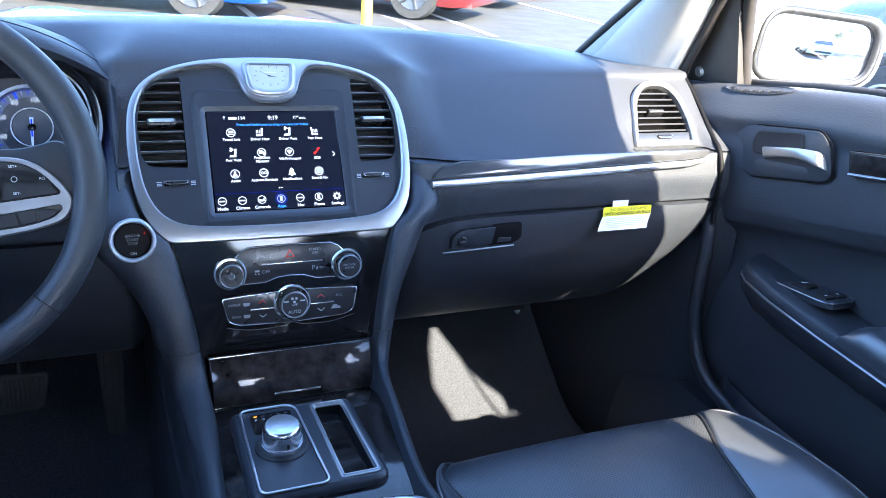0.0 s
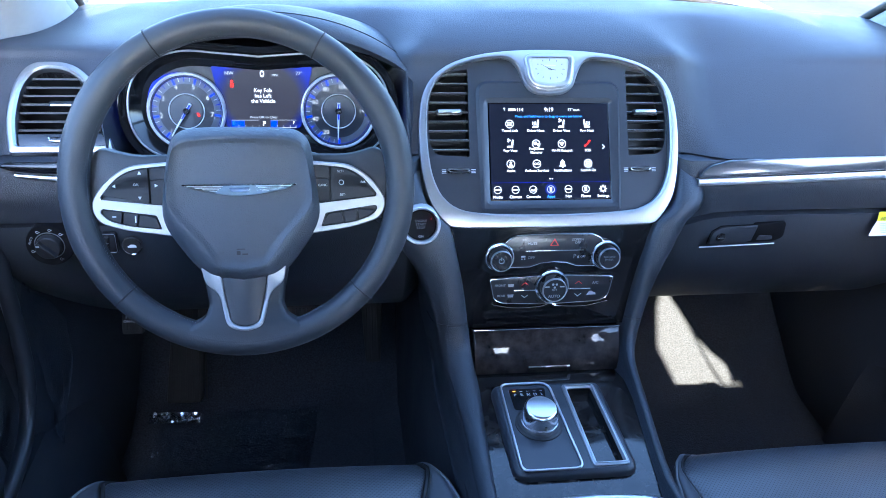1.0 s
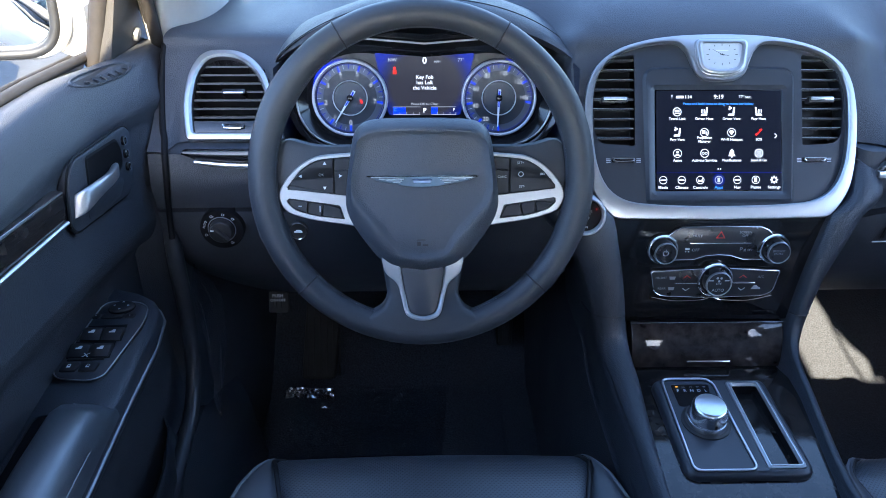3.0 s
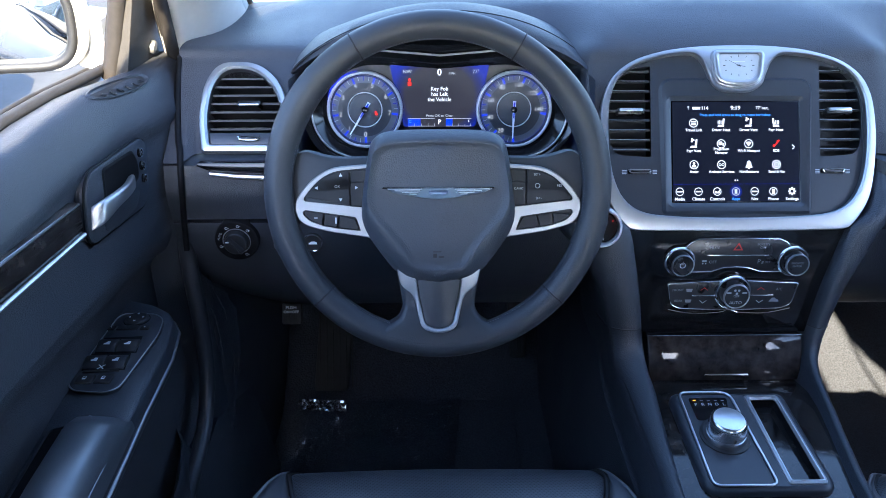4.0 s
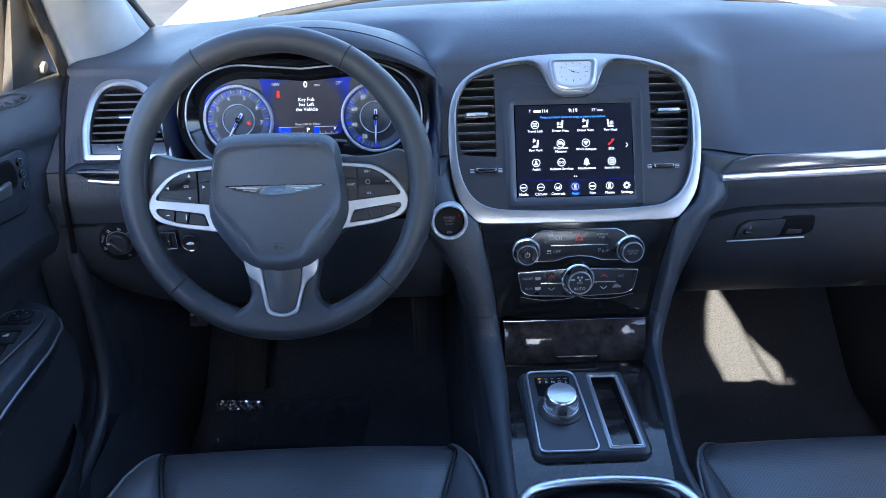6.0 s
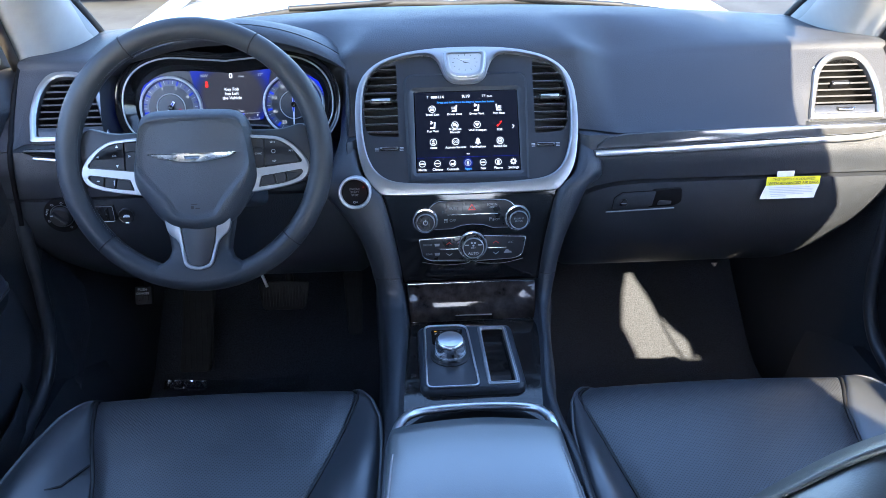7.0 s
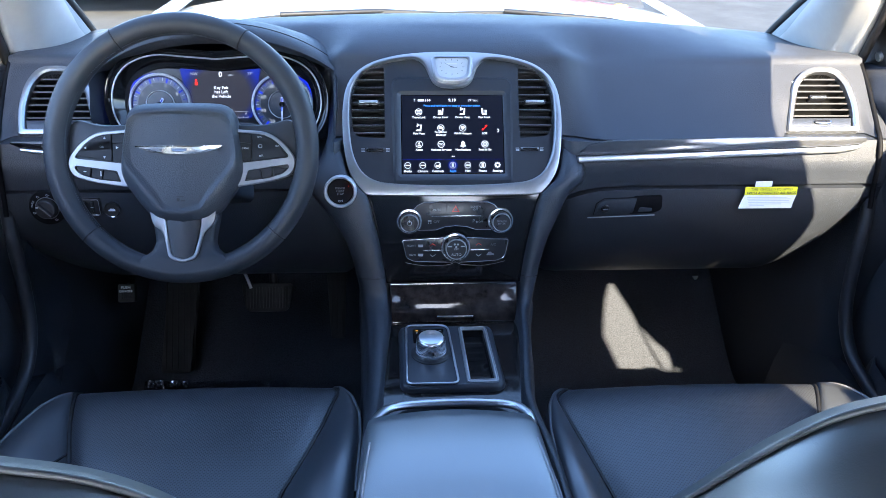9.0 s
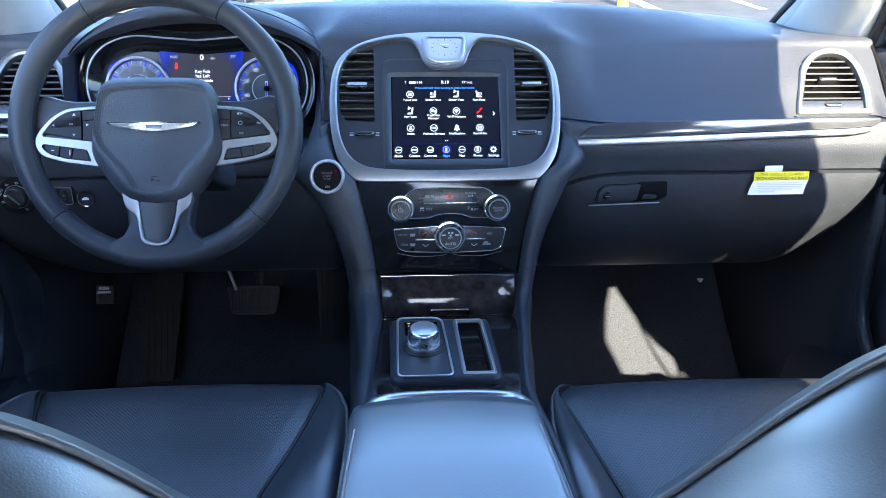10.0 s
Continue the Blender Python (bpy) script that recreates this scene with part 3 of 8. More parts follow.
for s, side in ((-1, "left"), (1, "right")):
    kick = thing("kick_panel_" + side, (s * 0.76, 0.3, 0.25), "dark plastic kick panel beside the footwell", "trim panel", kind="structure")
    rows = []
    for y, x in ((0.66, 0.7), (0.45, 0.708), (0.25, 0.716), (0.1, 0.724), (0.03, 0.732), (-0.02, 0.742), (-0.04, 0.79)):
        rows.append([(s * (x + 0.012 * math.sin(3 * k)), y, 0.22 + 0.68 * k) for k in (0, 0.2, 0.4, 0.6, 0.8, 1)])
    v, f = loft(rows)
    link("panel", v, f, VINYL, kick, sharp=60)
    seal = spline([(s * 0.75, -0.012, 0.85), (s * 0.748, -0.026, 0.78), (s * 0.747, -0.032, 0.69), (s * 0.748, -0.046, 0.61), (s * 0.75, -0.08, 0.557), (s * 0.752, -0.13, 0.53), (s * 0.754, -0.22, 0.514), (s * 0.756, -0.4, 0.505), (s * 0.756, -0.8, 0.5)], 6)
    tube("door_seal", seal, 0.012, SMOOTH, kick, "black rubber door seal", seg=8)
    v, f = loft([[(s * 0.70, y, 0.24) for y in (0.1, -1.0)], [(s * 0.722, y, 0.4) for y in (0.1, -1.0)], [(s * 0.742, y, 0.475) for y in (0.1, -1.0)], [(s * 0.755, y, 0.492) for y in (0.1, -1.0)], [(s * 0.86, y, 0.492) for y in (0.1, -1.0)]])
    link("sill_plate", v, f, PLASTIC, kick)

# roof, rails, pillars and the rear of the cabin


def rail(y):
    """Half width and height of the roof's edge."""
    return 0.62 + 0.02 * math.sin((y + 0.2) * 1.2) + 0.037 * smooth(0.8, 0.9, -y) - 0.014 * smooth(0.985, 1.05, -y), chain(-y, [(0.2, 1.385), (0.6, 1.41), (0.8, 1.405), (0.92, 1.38), (1.1, 1.388), (1.4, 1.388), (2.0, 1.36)])


# roof out of view; bowed front and raised skin added to shade the dash top
rows = []
for y in (-0.4, -0.6, -0.8, -0.92, -1.1, -1.4, -1.7, -2.0):
    w, z = rail(y)
    rows.append([(w * k, y + (0.04 + 0.26 * (1 - k * k)) * (y > -0.5), z + 0.07 * (1 - abs(k) ** 2.5)) for k in (-1, -0.9, -0.7, -0.4, 0, 0.4, 0.7, 0.9, 1)])
top = [[(p[0], p[1], p[2] + 0.06) for p in r] for r in rows]
v, f = loft(rows)
v2, f2 = loft(top)
tagged(link("ceiling", v + v2, f + [tuple(i + len(v) for i in q) for q in f2], PILLAR, None, sharp=60), "pale cloth headliner under the car roof", "ceiling", kind="structure")

SILL = [(0.3, 1.02), (0.1, 1.045), (-0.16, 1.085), (-0.4, 1.10), (-0.55, 1.122), (-0.95, 1.125)]


def sill_z(y):
    return chain(-y, [(-a, b) for a, b in SILL])


REAR = (-0.83, -0.87, -0.91, -0.95, -0.985, -1.02, -1.06, -1.14, -1.3, -1.7, -2.6)


# sill heights chosen to cut the sun patches on seat and floor
def rear_sill(y):
    return chain(-y, [(0.83, 0.92), (0.87, 0.945), (0.91, 0.978), (0.95, 1.028), (0.985, 1.066), (1.02, 1.1), (1.06, 1.138), (1.14, 1.165), (1.7, 1.18)])


for s, side in ((-1, "left"), (1, "right")):
    pil = thing("windscreen_pillar_" + side, (s * 0.74, 0.25, 1.03), "pale cloth windscreen pillar with a dark seal", "pillar", kind="structure")
    front = spline([(s * 0.725, 0.47, 0.985), (s * 0.718, 0.41, 1.034), (s * 0.69, 0.2, 1.163), (s * 0.63, -0.06, 1.3), (s * 0.56, -0.4, 1.42)], 3)
    rear = spline([(s * 0.772, 0.19, 0.99), (s * 0.765, 0.172, 1.03), (s * 0.75, 0.115, 1.12), (s * 0.717, 0.0, 1.255), (s * 0.67, -0.3, 1.375)], 3)
    rows = []
    for i, (a, b) in enumerate(zip(front, rear)):
        m = (a + b) / 2 + Vector((-s * 0.03, -0.015, 0.0))
        rows.append(spline([a + Vector((s * 0.02, 0.03, 0)), a, a.lerp(m, 0.55), m.lerp(b, 0.3), b.lerp(m, 0.25), b, b + Vector((s * 0.03, 0.005, 0))], 3))
    v, f = loft(rows)
    link("pillar_cover", v, f, PILLAR, pil, sharp=70)
    tube("windscreen_edge", [p + Vector((s * 0.004, 0.012, 0.004)) for p in front], 0.009, RUBBER, pil)
    tube("pillar_seal", [p + Vector((s * 0.014, -0.006, 0)) for p in rear], 0.009, SEAL, pil, "brown-black door seal")
    # roof rail
    rows = []
    for y in (-0.29, -0.4, -0.5, -0.56, -0.7, -0.8, -0.92, -1.1, -1.4, -1.7, -2.0):
        w, z = rail(y)
        # extra width added on the left only, unseen, to shade the driver's door top
        e = 0.046 * smooth(0.42, 0.58, -y) if s < 0 else 0.0
        rows.append([(s * (w - 0.03), y, z + 0.012), (s * w, y, z - 0.02), (s * (w + 0.03), y, z - 0.035), (s * (w + 0.055 + e), y, z - 0.02 + 0.5 * e), (s * (w + 0.06 + e), y, z + 0.04), (s * w, y, z + 0.07)])
    v, f = loft(rows)
    tagged(link("roof_rail_" + side, v, f, PILLAR, None, sharp=60), "pale roof rail above the door window", "roof rail", kind="structure")
    # middle pillar between the doors; its edges are bent to shape the sun patches
    rows = []
    for t in (0, 0.25, 0.5, 0.625, 0.65, 0.68, 0.705, 0.715, 0.726, 0.737, 0.759, 0.788, 0.804, 0.814, 0.823, 0.835, 0.86, 0.9, 1):
        z = lerp(0.3, 1.42, t)
        x = 0.78 - 0.13 * max(z - 1.0, 0) / 0.42
        y0, y1 = chain(z, [(1.0, -0.45 if s > 0 else -0.66), (1.06, -0.46 if s > 0 else -0.66), (1.1, -0.585 if s > 0 else -0.66), (1.113, -0.625), (1.125, -0.655), (1.15, -0.715), (1.183, -0.752), (1.2, -0.742), (1.212, -0.732), (1.222, -0.702), (1.235, -0.676), (1.28, -0.683), (1.42, -0.727)]), chain(z, [(1.0, -0.838), (1.064, -0.87), (1.089, -0.886), (1.118, -0.906), (1.18, -0.934), (1.25, -0.926), (1.33, -0.926), (1.42, -0.92)])
        rows.append([(s * (x + 0.05), y0, z), (s * x, y0, z), (s * (x - 0.02), (y0 + y1) / 2, z), (s * x, y1, z), (s * (x + 0.05), y1, z)])
    v, f = loft(rows, ring=True)
    tagged(link("door_pillar_" + side, v, f, PILLAR, None, sharp=50), "pale pillar between the doors, outline shaped to block sun", "pillar", kind="structure")
    if s > 0:
        belt = thing("seat_belt", (0.72, -1.0, 1.0), "black seat belt webbing hanging beside the door pillar", "seat belt")
        v, f = loft([[(x, y - 0.008, z), (x, y + 0.008, z)] for x, y, z in ((0.685, -0.915, 1.33), (0.708, -0.92, 1.255), (0.727, -0.966, 1.196), (0.742, -0.981, 1.14), (0.757, -0.99, 1.09), (0.77, -1.0, 0.9))])
        v2 = [(a + 0.002, b, c) for a, b, c in v]
        link("webbing", v + v2, f + [tuple(i + len(v) for i in g) for g in f], RUBBER, belt)
    # rear side of the cabin, out of view; its lip leans in to block sun
    v, f = loft([[(s * 0.79, y, 0.25) for y in REAR], [(s * 0.738, y, rear_sill(y)) for y in REAR], [(s * 0.84, y, rear_sill(y)) for y in REAR]])
    tagged(link("rear_side_wall_" + side, v, f, PLASTIC, None), "dark unseen rear door trim, leaned in to block sun", "wall", kind="structure")
    # this edge is drawn for the sun patches on cushion and carpet
    front = [(0.75, -1.12, 1.12), (0.738, -1.21, 1.172), (0.7265, -1.258, 1.2), (0.702, -1.28, 1.265), (0.69, -1.25, 1.31), (0.676, -1.222, 1.345), (0.66, -1.22, 1.41)]
    v, f = loft([[(s * x, y, z) for x, y, z in front], [(s * lerp(0.77, 0.64, k / 6), -1.75, lerp(1.12, 1.42, k / 6)) for k in range(7)], [(s * lerp(0.78, 0.64, k / 6), lerp(-2.6, -2.0, k / 6), lerp(1.0, 1.4, k / 6)) for k in range(7)]])
    tagged(link("rear_pillar_" + side, v, f, PILLAR, None), "pale rear pillar trim, front edge shaped to cut sunlight", "pillar", kind="structure")

v, f = loft([[(-0.79, -1.75, 0.3), (0.79, -1.75, 0.3)], [(-0.79, -1.95, 1.13), (0.79, -1.95, 1.13)], [(-0.79, -2.02, 1.05), (0.79, -2.02, 1.05)], [(-0.79, -2.6, 1.04), (0.79, -2.6, 1.04)]])
tagged(link("wall_rear", v, f, LEATHER, None), "dark leather rear seat back and parcel shelf", "wall", kind="structure")

# windscreen
rows = []
for k in [i / 8 for i in range(-8, 9)]:
    w0, w1 = 0.735 * k, 0.55 * k
    rows.append([(w0, 0.78 - 0.34 * k * k, 0.985), (lerp(w0, w1, 0.5), lerp(0.78 - 0.34 * k * k, -0.24 - 0.16 * k * k, 0.5) + 0.02, 1.24), (w1, -0.24 - 0.16 * k * k, 1.45 - 0.025 * k * k)])
v, f = loft([spline(r, 4) for r in rows])
tagged(link("window_1", v, f, SCREENPANE, None), "clear sloping car windscreen", "windscreen", kind="structure")
# frit band and cowl at the foot of the glass
v, f = loft([[(r[0][0], r[0][1] + dy, 0.985 + dz) for r in rows] for dy, dz in ((-0.05, -0.01), (0.0, 0.006), (0.08, 0.008), (0.14, -0.005), (0.18, -0.03))])
tagged(link("cowl", v, f, BLACK, None), "black plastic cowl under the windscreen", "cowl", kind="structure")

v, f = loft([[(k * 0.6, -2.02, 1.43 - 0.02 * k * k) for k in (-1, -0.5, 0, 0.5, 1)], [(k * 0.74, -2.6, 1.06) for k in (-1, -0.5, 0, 0.5, 1)]])
rear_glass = tagged(link("window_2", v, f, PANE, None), "clear sloping rear window", "rear window", kind="structure")
rear_glass.visible_shadow = False

# ---- centre of the dashboard: screen, vents, clock ----


def mirror_pts(half):
    """A closed outline from its right half, top to bottom."""
    return [Vector(p) for p in half] + [Vector((-p[0], p[1])) for p in reversed(half) if abs(p[0]) > 1e-6]


head_unit = thing("infotainment_panel", (0, 0, 0.87), "centre panel with touch screen and clock in satin silver surround", "infotainment panel")
outer_half = [(0.0, 0.142), (0.035, 0.1413), (0.067, 0.139), (0.1, 0.134), (0.138, 0.122), (0.165, 0.102), (0.179, 0.075), (0.184, 0.04), (0.184, 0.005), (0.181, -0.03), (0.174, -0.062), (0.162, -0.084), (0.148, -0.1), (0.138, -0.104), (0.09, -0.105), (0.04, -0.1055), (0.0, -0.106)]
inner_half = [(0.0, 0.079), (0.02, 0.081), (0.033, 0.09), (0.0395, 0.106), (0.0475, 0.1215), (0.063, 0.1305), (0.1, 0.127), (0.135, 0.116), (0.158, 0.0985), (0.17, 0.0725), (0.173, 0.04), (0.172, 0.0), (0.166, -0.036), (0.152, -0.064), (0.128, -0.08), (0.09, -0.0855), (0.04, -0.0875), (0.0, -0.088)]


def half_pair(a, b, na=72):
    """Both outlines with as many points, matched along their right halves."""
    res = []
    for h in (a, b):
        whole = spline(h, 8)
        # the stretch beside the clock is matched on its own
        m = min(range(len(whole)), key=lambda i: abs(whole[i][0] - 0.065) + (9 if whole[i][1] < 0.1 else 0))
        o = []
        for line, count in ((whole[:m + 1], na // 3), (whole[m:], na - na // 3)):
            d = [0.0]
            for p, q in zip(line, line[1:]):
                d.append(d[-1] + (q - p).length)
            j = 0
            for k in range(count + 1):
                if k == 0 and o:
                    continue
                t = d[-1] * k / count
                while j < len(d) - 2 and d[j + 1] < t:
                    j += 1
                o.append(line[j].lerp(line[j + 1], (t - d[j]) / max(d[j + 1] - d[j], 1e-9)))
        full = o + [Vector((-p.x, p.y)) for p in reversed(o[1:-1])]
        res.append(full)
    return res


bo, bi = half_pair(outer_half, inner_half)
band("silver_surround", bo, bi, STACK, -0.025, 0.0065, SATIN, head_unit, "satin silver surround", bev=0.002, back=-0.012)
solid("backing", inset(bo, 0.008), STACK, -0.05, -0.03, BLACK, head_unit)


def inside(c, pts):
    odd = False
    for i in range(len(pts)):
        a, b = pts[i - 1], pts[i]
        if (a[1] > c.y) != (b[1] > c.y) and c.x < (b[0] - a[0]) * (c.y - a[1]) / (b[1] - a[1]) + a[0]:
            odd = not odd
    return odd


def plate_with_holes(name, outline, holes, fr, n, mat, parent, label=""):
    """A flat panel with openings, its edges turned down."""
    bm = bmesh.new()
    for pts in [outline] + holes:
        vs = [bm.verts.new((p[0], p[1], 0)) for p in pts]
        for i in range(len(vs)):
            bm.edges.new((vs[i], vs[(i + 1) % len(vs)]))
    bmesh.ops.triangle_fill(bm, use_beauty=True, use_dissolve=False, edges=bm.edges)
    verts = [v.co.copy() for v in bm.verts]
    bm.verts.index_update()
    faces = []
    for fc in bm.faces:
        c = fc.calc_center_median()
        if not any(inside(c, h) for h in holes):
            faces.append(tuple(v.index for v in fc.verts))
    bm.free()
    vs = [fr(p.x, p.y, n) for p in verts]
    for pts in holes:
        b = len(vs)
        k = len(pts)
        vs += [fr(p[0], p[1], n) for p in pts] + [fr(p[0], p[1], n - 0.02) for p in pts]
        faces += [(b + i, b + (i + 1) % k, b + k + (i + 1) % k, b + k + i) for i in range(k)]
    return link(name, vs, faces, mat, parent, label, sharp=35)


vent_r = rounded([(0.114, -0.006), (0.16, -0.003), (0.1685, 0.01), (0.171, 0.06), (0.161, 0.0965), (0.146, 0.1115), (0.114, 0.1165)], [0.003, 0.008, 0.008, 0.02, 0.012, 0.012, 0.003], 4)
vent_l = [Vector((-p.x, p.y)) for p in vent_r]
well = rounded([(-0.094, -0.076), (0.094, -0.076), (0.092, 0.074), (-0.092, 0.074)], 0.004, 3)
slit_l, slit_r = rect(-0.146, -0.0285, -0.114, -0.0215, 0.003), rect(0.114, -0.0285, 0.146, -0.0215, 0.003)
plate_with_holes("face_panel", inset(bi, -0.002), [vent_l, vent_r, well, slit_l, slit_r], STACK, -0.004, SMOOTH, head_unit, "dark satin face panel")
# raised bevel round the screen
o = rounded([(-0.1, -0.083), (0.1, -0.083), (0.104, 0.1), (-0.104, 0.1)], [0.006, 0.006, 0.02, 0.02], 5)
i_ = rounded([(-0.0868, -0.0673), (0.0868, -0.0673), (0.0868, 0.0695), (-0.0868, 0.0695)], [0.002] * 4, 5)
rows = [[STACK(p[0], p[1], -0.0038) for p in o], [STACK(p[0], p[1], 0.0002) for p in inset(o, 0.004)], [STACK(p[0], p[1], -0.0005) for p in inset(i_, -0.006)], [STACK(p[0], p[1], -0.0042) for p in i_]]
v, f = loft(rows, ring=True)
link("screen_frame", v, f, SMOOTH, head_unit, sharp=25)
screen = solid("screen", rect(-0.087, -0.0675, 0.087, 0.0697, 0.002), STACK, -0.012, -0.004, SCREENGLASS, head_unit, "black glossy touch screen, lit", bev=0.0005)
flatshape("lit_area", rect(-0.0852, -0.066, 0.0852, 0.068, 0.001), STACK, -0.0036, DARKGLOW, screen)
SN = -0.0032


def sign(name, shapes, fr, n, mat, parent):
    return merged(name, [[fr(p[0], p[1], n) for p in s] for s in shapes], mat, parent)


def ring_shapes(u, v, r, w, n=20):
    out = []
    for i in range(n):
        a, b = 2 * math.pi * i / n, 2 * math.pi * (i + 1) / n
        out.append([(u + r * math.cos(a), v + r * math.sin(a)), (u + r * math.cos(b), v + r * math.sin(b)), (u + (r - w) * math.cos(b), v + (r - w) * math.sin(b)), (u + (r - w) * math.cos(a), v + (r - w) * math.sin(a))])
    return out


def bar(u0, v0, u1, v1):
    return [(u0, v0), (u1, v0), (u1, v1), (u0, v1)]


def glyph(kind, u, v, k):
    """Little screen signs out of a few strokes."""
    s = []
    if kind == "link":
        s = ring_shapes(u, v, 6 * k, 1 * k) + [bar(u - 3.4 * k, v + d * k, u + 3.4 * k, v + (d + 1.2) * k) for d in (-2.8, -0.6, 1.6)]
    elif kind in ("heat", "vent", "heat2", "vent2"):
        m = 1 if kind in ("heat", "vent") else -1
        s = [[(u + m * 5 * k, v + 6 * k), (u + m * 2.6 * k, v + 6 * k), (u + m * 1.4 * k, v - 2 * k), (u + m * 4.2 * k, v - 2 * k)], [(u + m * 4.2 * k, v - 2.4 * k), (u - m * 3.6 * k, v - 2.4 * k), (u - m * 5 * k, v - 5.2 * k), (u + m * 3.8 * k, v - 5.2 * k)]]
        if "heat" in kind:
            s += [bar(u - m * (4.4 - 2 * j) * k, v - 1.4 * k, u - m * (3.4 - 2 * j) * k, v + 3.4 * k) for j in range(3)]
        else:
            s += [circle(u - m * 2.6 * k, v + 3.6 * k, 1.5 * k, 8), circle(u - m * 0.2 * k, v + 5 * k, 1.3 * k, 8), circle(u - m * 2.4 * k, v + 6.6 * k, 1.3 * k, 8)]
    elif kind == "cast":
        s = ring_shapes(u, v, 6 * k, 0.9 * k) + [bar(u - 3.6 * k, v - 1.6 * k, u + 1.2 * k, v + 3 * k), bar(u + 1.8 * k, v - 3.2 * k, u + 4 * k, v + 1.2 * k)]
    elif kind == "wifi":
        s = ring_shapes(u, v, 6 * k, 0.9 * k) + [[(u, v - 3.6 * k), (u + 3.8 * k, v + 1.4 * k), (u + 1.8 * k, v + 2.8 * k), (u - 1.8 * k, v + 2.8 * k), (u - 3.8 * k, v + 1.4 * k)]]
    elif kind == "sos":
        s = [[(u - 5 * k, v - 3 * k), (u - 3 * k, v - 5 * k), (u + 5 * k, v + 4 * k), (u + 3.4 * k, v + 5.6 * k), (u + 0.4 * k, v + 3.6 * k), (u + 1.4 * k, v + 2.4 * k), (u - 2.2 * k, v - 1.2 * k), (u - 3.4 * k, v - 0.6 * k)]]
    elif kind == "assist":
        s = ring_shapes(u, v, 6 * k, 0.9 * k) + [circle(u, v + 1.8 * k, 1.7 * k, 10), [(u - 3 * k, v - 3.4 * k), (u + 3 * k, v - 3.4 * k), (u + 2.2 * k, v - 0.6 * k), (u - 2.2 * k, v - 0.6 * k)]]
    elif kind == "bell":
        s = [[(u - 5 * k, v - 4 * k), (u + 5 * k, v - 4 * k), (u + 3.4 * k, v - 1 * k), (u + 2.8 * k, v + 3 * k), (u, v + 6 * k), (u - 2.8 * k, v + 3 * k), (u - 3.4 * k, v - 1 * k)], circle(u, v - 4.9 * k, 1.2 * k, 8)]
    elif kind == "disc":
        s = ring_shapes(u, v, 6 * k, 1.1 * k) + ring_shapes(u, v, 3.4 * k, 1 * k, 12) + [circle(u, v, 1.1 * k, 8)]
    elif kind == "go":
        s = ring_shapes(u, v, 6 * k, 1.1 * k) + ring_shapes(u - 2 * k, v, 1.9 * k, 0.7 * k, 10) + ring_shapes(u + 2 * k, v, 1.9 * k, 0.7 * k, 10)
    elif kind == "gear":
        s = ring_shapes(u, v, 4.4 * k, 2 * k) + [[(u + (4 * math.cos(a) - 0.9 * math.sin(a)) * k, v + (4 * math.sin(a) + 0.9 * math.cos(a)) * k), (u + (6 * math.cos(a) - 0.8 * math.sin(a)) * k, v + (6 * math.sin(a) + 0.8 * math.cos(a)) * k), (u + (6 * math.cos(a) + 0.8 * math.sin(a)) * k, v + (6 * math.sin(a) - 0.8 * math.cos(a)) * k), (u + (4 * math.cos(a) + 0.9 * math.sin(a)) * k, v + (4 * math.sin(a) - 0.9 * math.cos(a)) * k)] for a in [j * math.pi / 4 for j in range(8)]]
    elif kind == "phone":
        s = ring_shapes(u, v, 6 * k, 0.9 * k) + [bar(u - 2 * k, v - 3.4 * k, u + 2 * k, v + 3.4 * k)]
    elif kind == "round":
        s = ring_shapes(u, v, 6 * k, 0.9 * k) + [bar(u - 4 * k, v - 0.9 * k, u + 4 * k, v + 0.9 * k)]
    elif kind == "tilt":
        s = ring_shapes(u, v, 6 * k, 0.9 * k) + [[(u - 3.6 * k, v - 2.6 * k), (u + 3.4 * k, v - 2.6 * k), (u + 3.4 * k, v + 3.4 * k), (u + 1.4 * k, v - 0.6 * k), (u - 3.6 * k, v + 1 * k)]]
    return s


K = 0.001
cols, rws = (-0.0568, -0.0198, 0.0172, 0.0542), (0.0395, 0.0115, -0.0165)
apps = [("Travel Link", "link"), ("Driver Heat", "heat"), ("Driver Vent", "vent"), ("Psgr Heat", "heat2"), ("Psgr Vent", "vent"), ("Projection\nManager", "cast"), ("Wi-Fi Hotspot", "wifi"), ("SOS", "sos"), ("Assist", "assist"), ("Activate Services", "go"), ("Notifications", "bell"), ("Send & Go", "disc")]
for i, (word, kind) in enumerate(apps):
    u, vv = cols[i % 4], rws[i // 4]
    sign("icon", glyph(kind, u, vv, K), STACK, SN, REDGLOW if kind == "sos" else WHITEGLOW, screen)
    letters("caption", word, 0.005, STACK, u, vv - 0.0095, SN, WHITEGLOW, screen, bold=0.018)
bot = [("Media", "round"), ("Climate", "round"), ("Controls", "tilt"), ("Apps", "phone"), ("Nav", "round"), ("Phone", "phone"), ("Settings", "gear")]
for i, (word, kind) in enumerate(bot):
    u = -0.0765 + i * 0.0252
    lit = word == "Apps"
    sign("icon", glyph(kind, u, -0.0525, K * 0.92), STACK, SN, DIMGLOW if lit else WHITEGLOW, screen)
    letters("caption", word, 0.0056, STACK, u, -0.0625, SN, TEXTBLUE if lit else WHITEGLOW, screen, bold=0.012)
flatshape("highlight", circle(-0.0009, -0.0525, 0.0085, 24), STACK, -0.0034, SOFTBLUE, screen)
letters("clock_text", "9:19", 0.0078, STACK, 0.0, 0.0595, SN, WHITEGLOW, screen, bold=0.02)
letters("channel_text", "114", 0.0066, STACK, -0.0415, 0.0595, SN, WHITEGLOW, screen, bold=0.02)
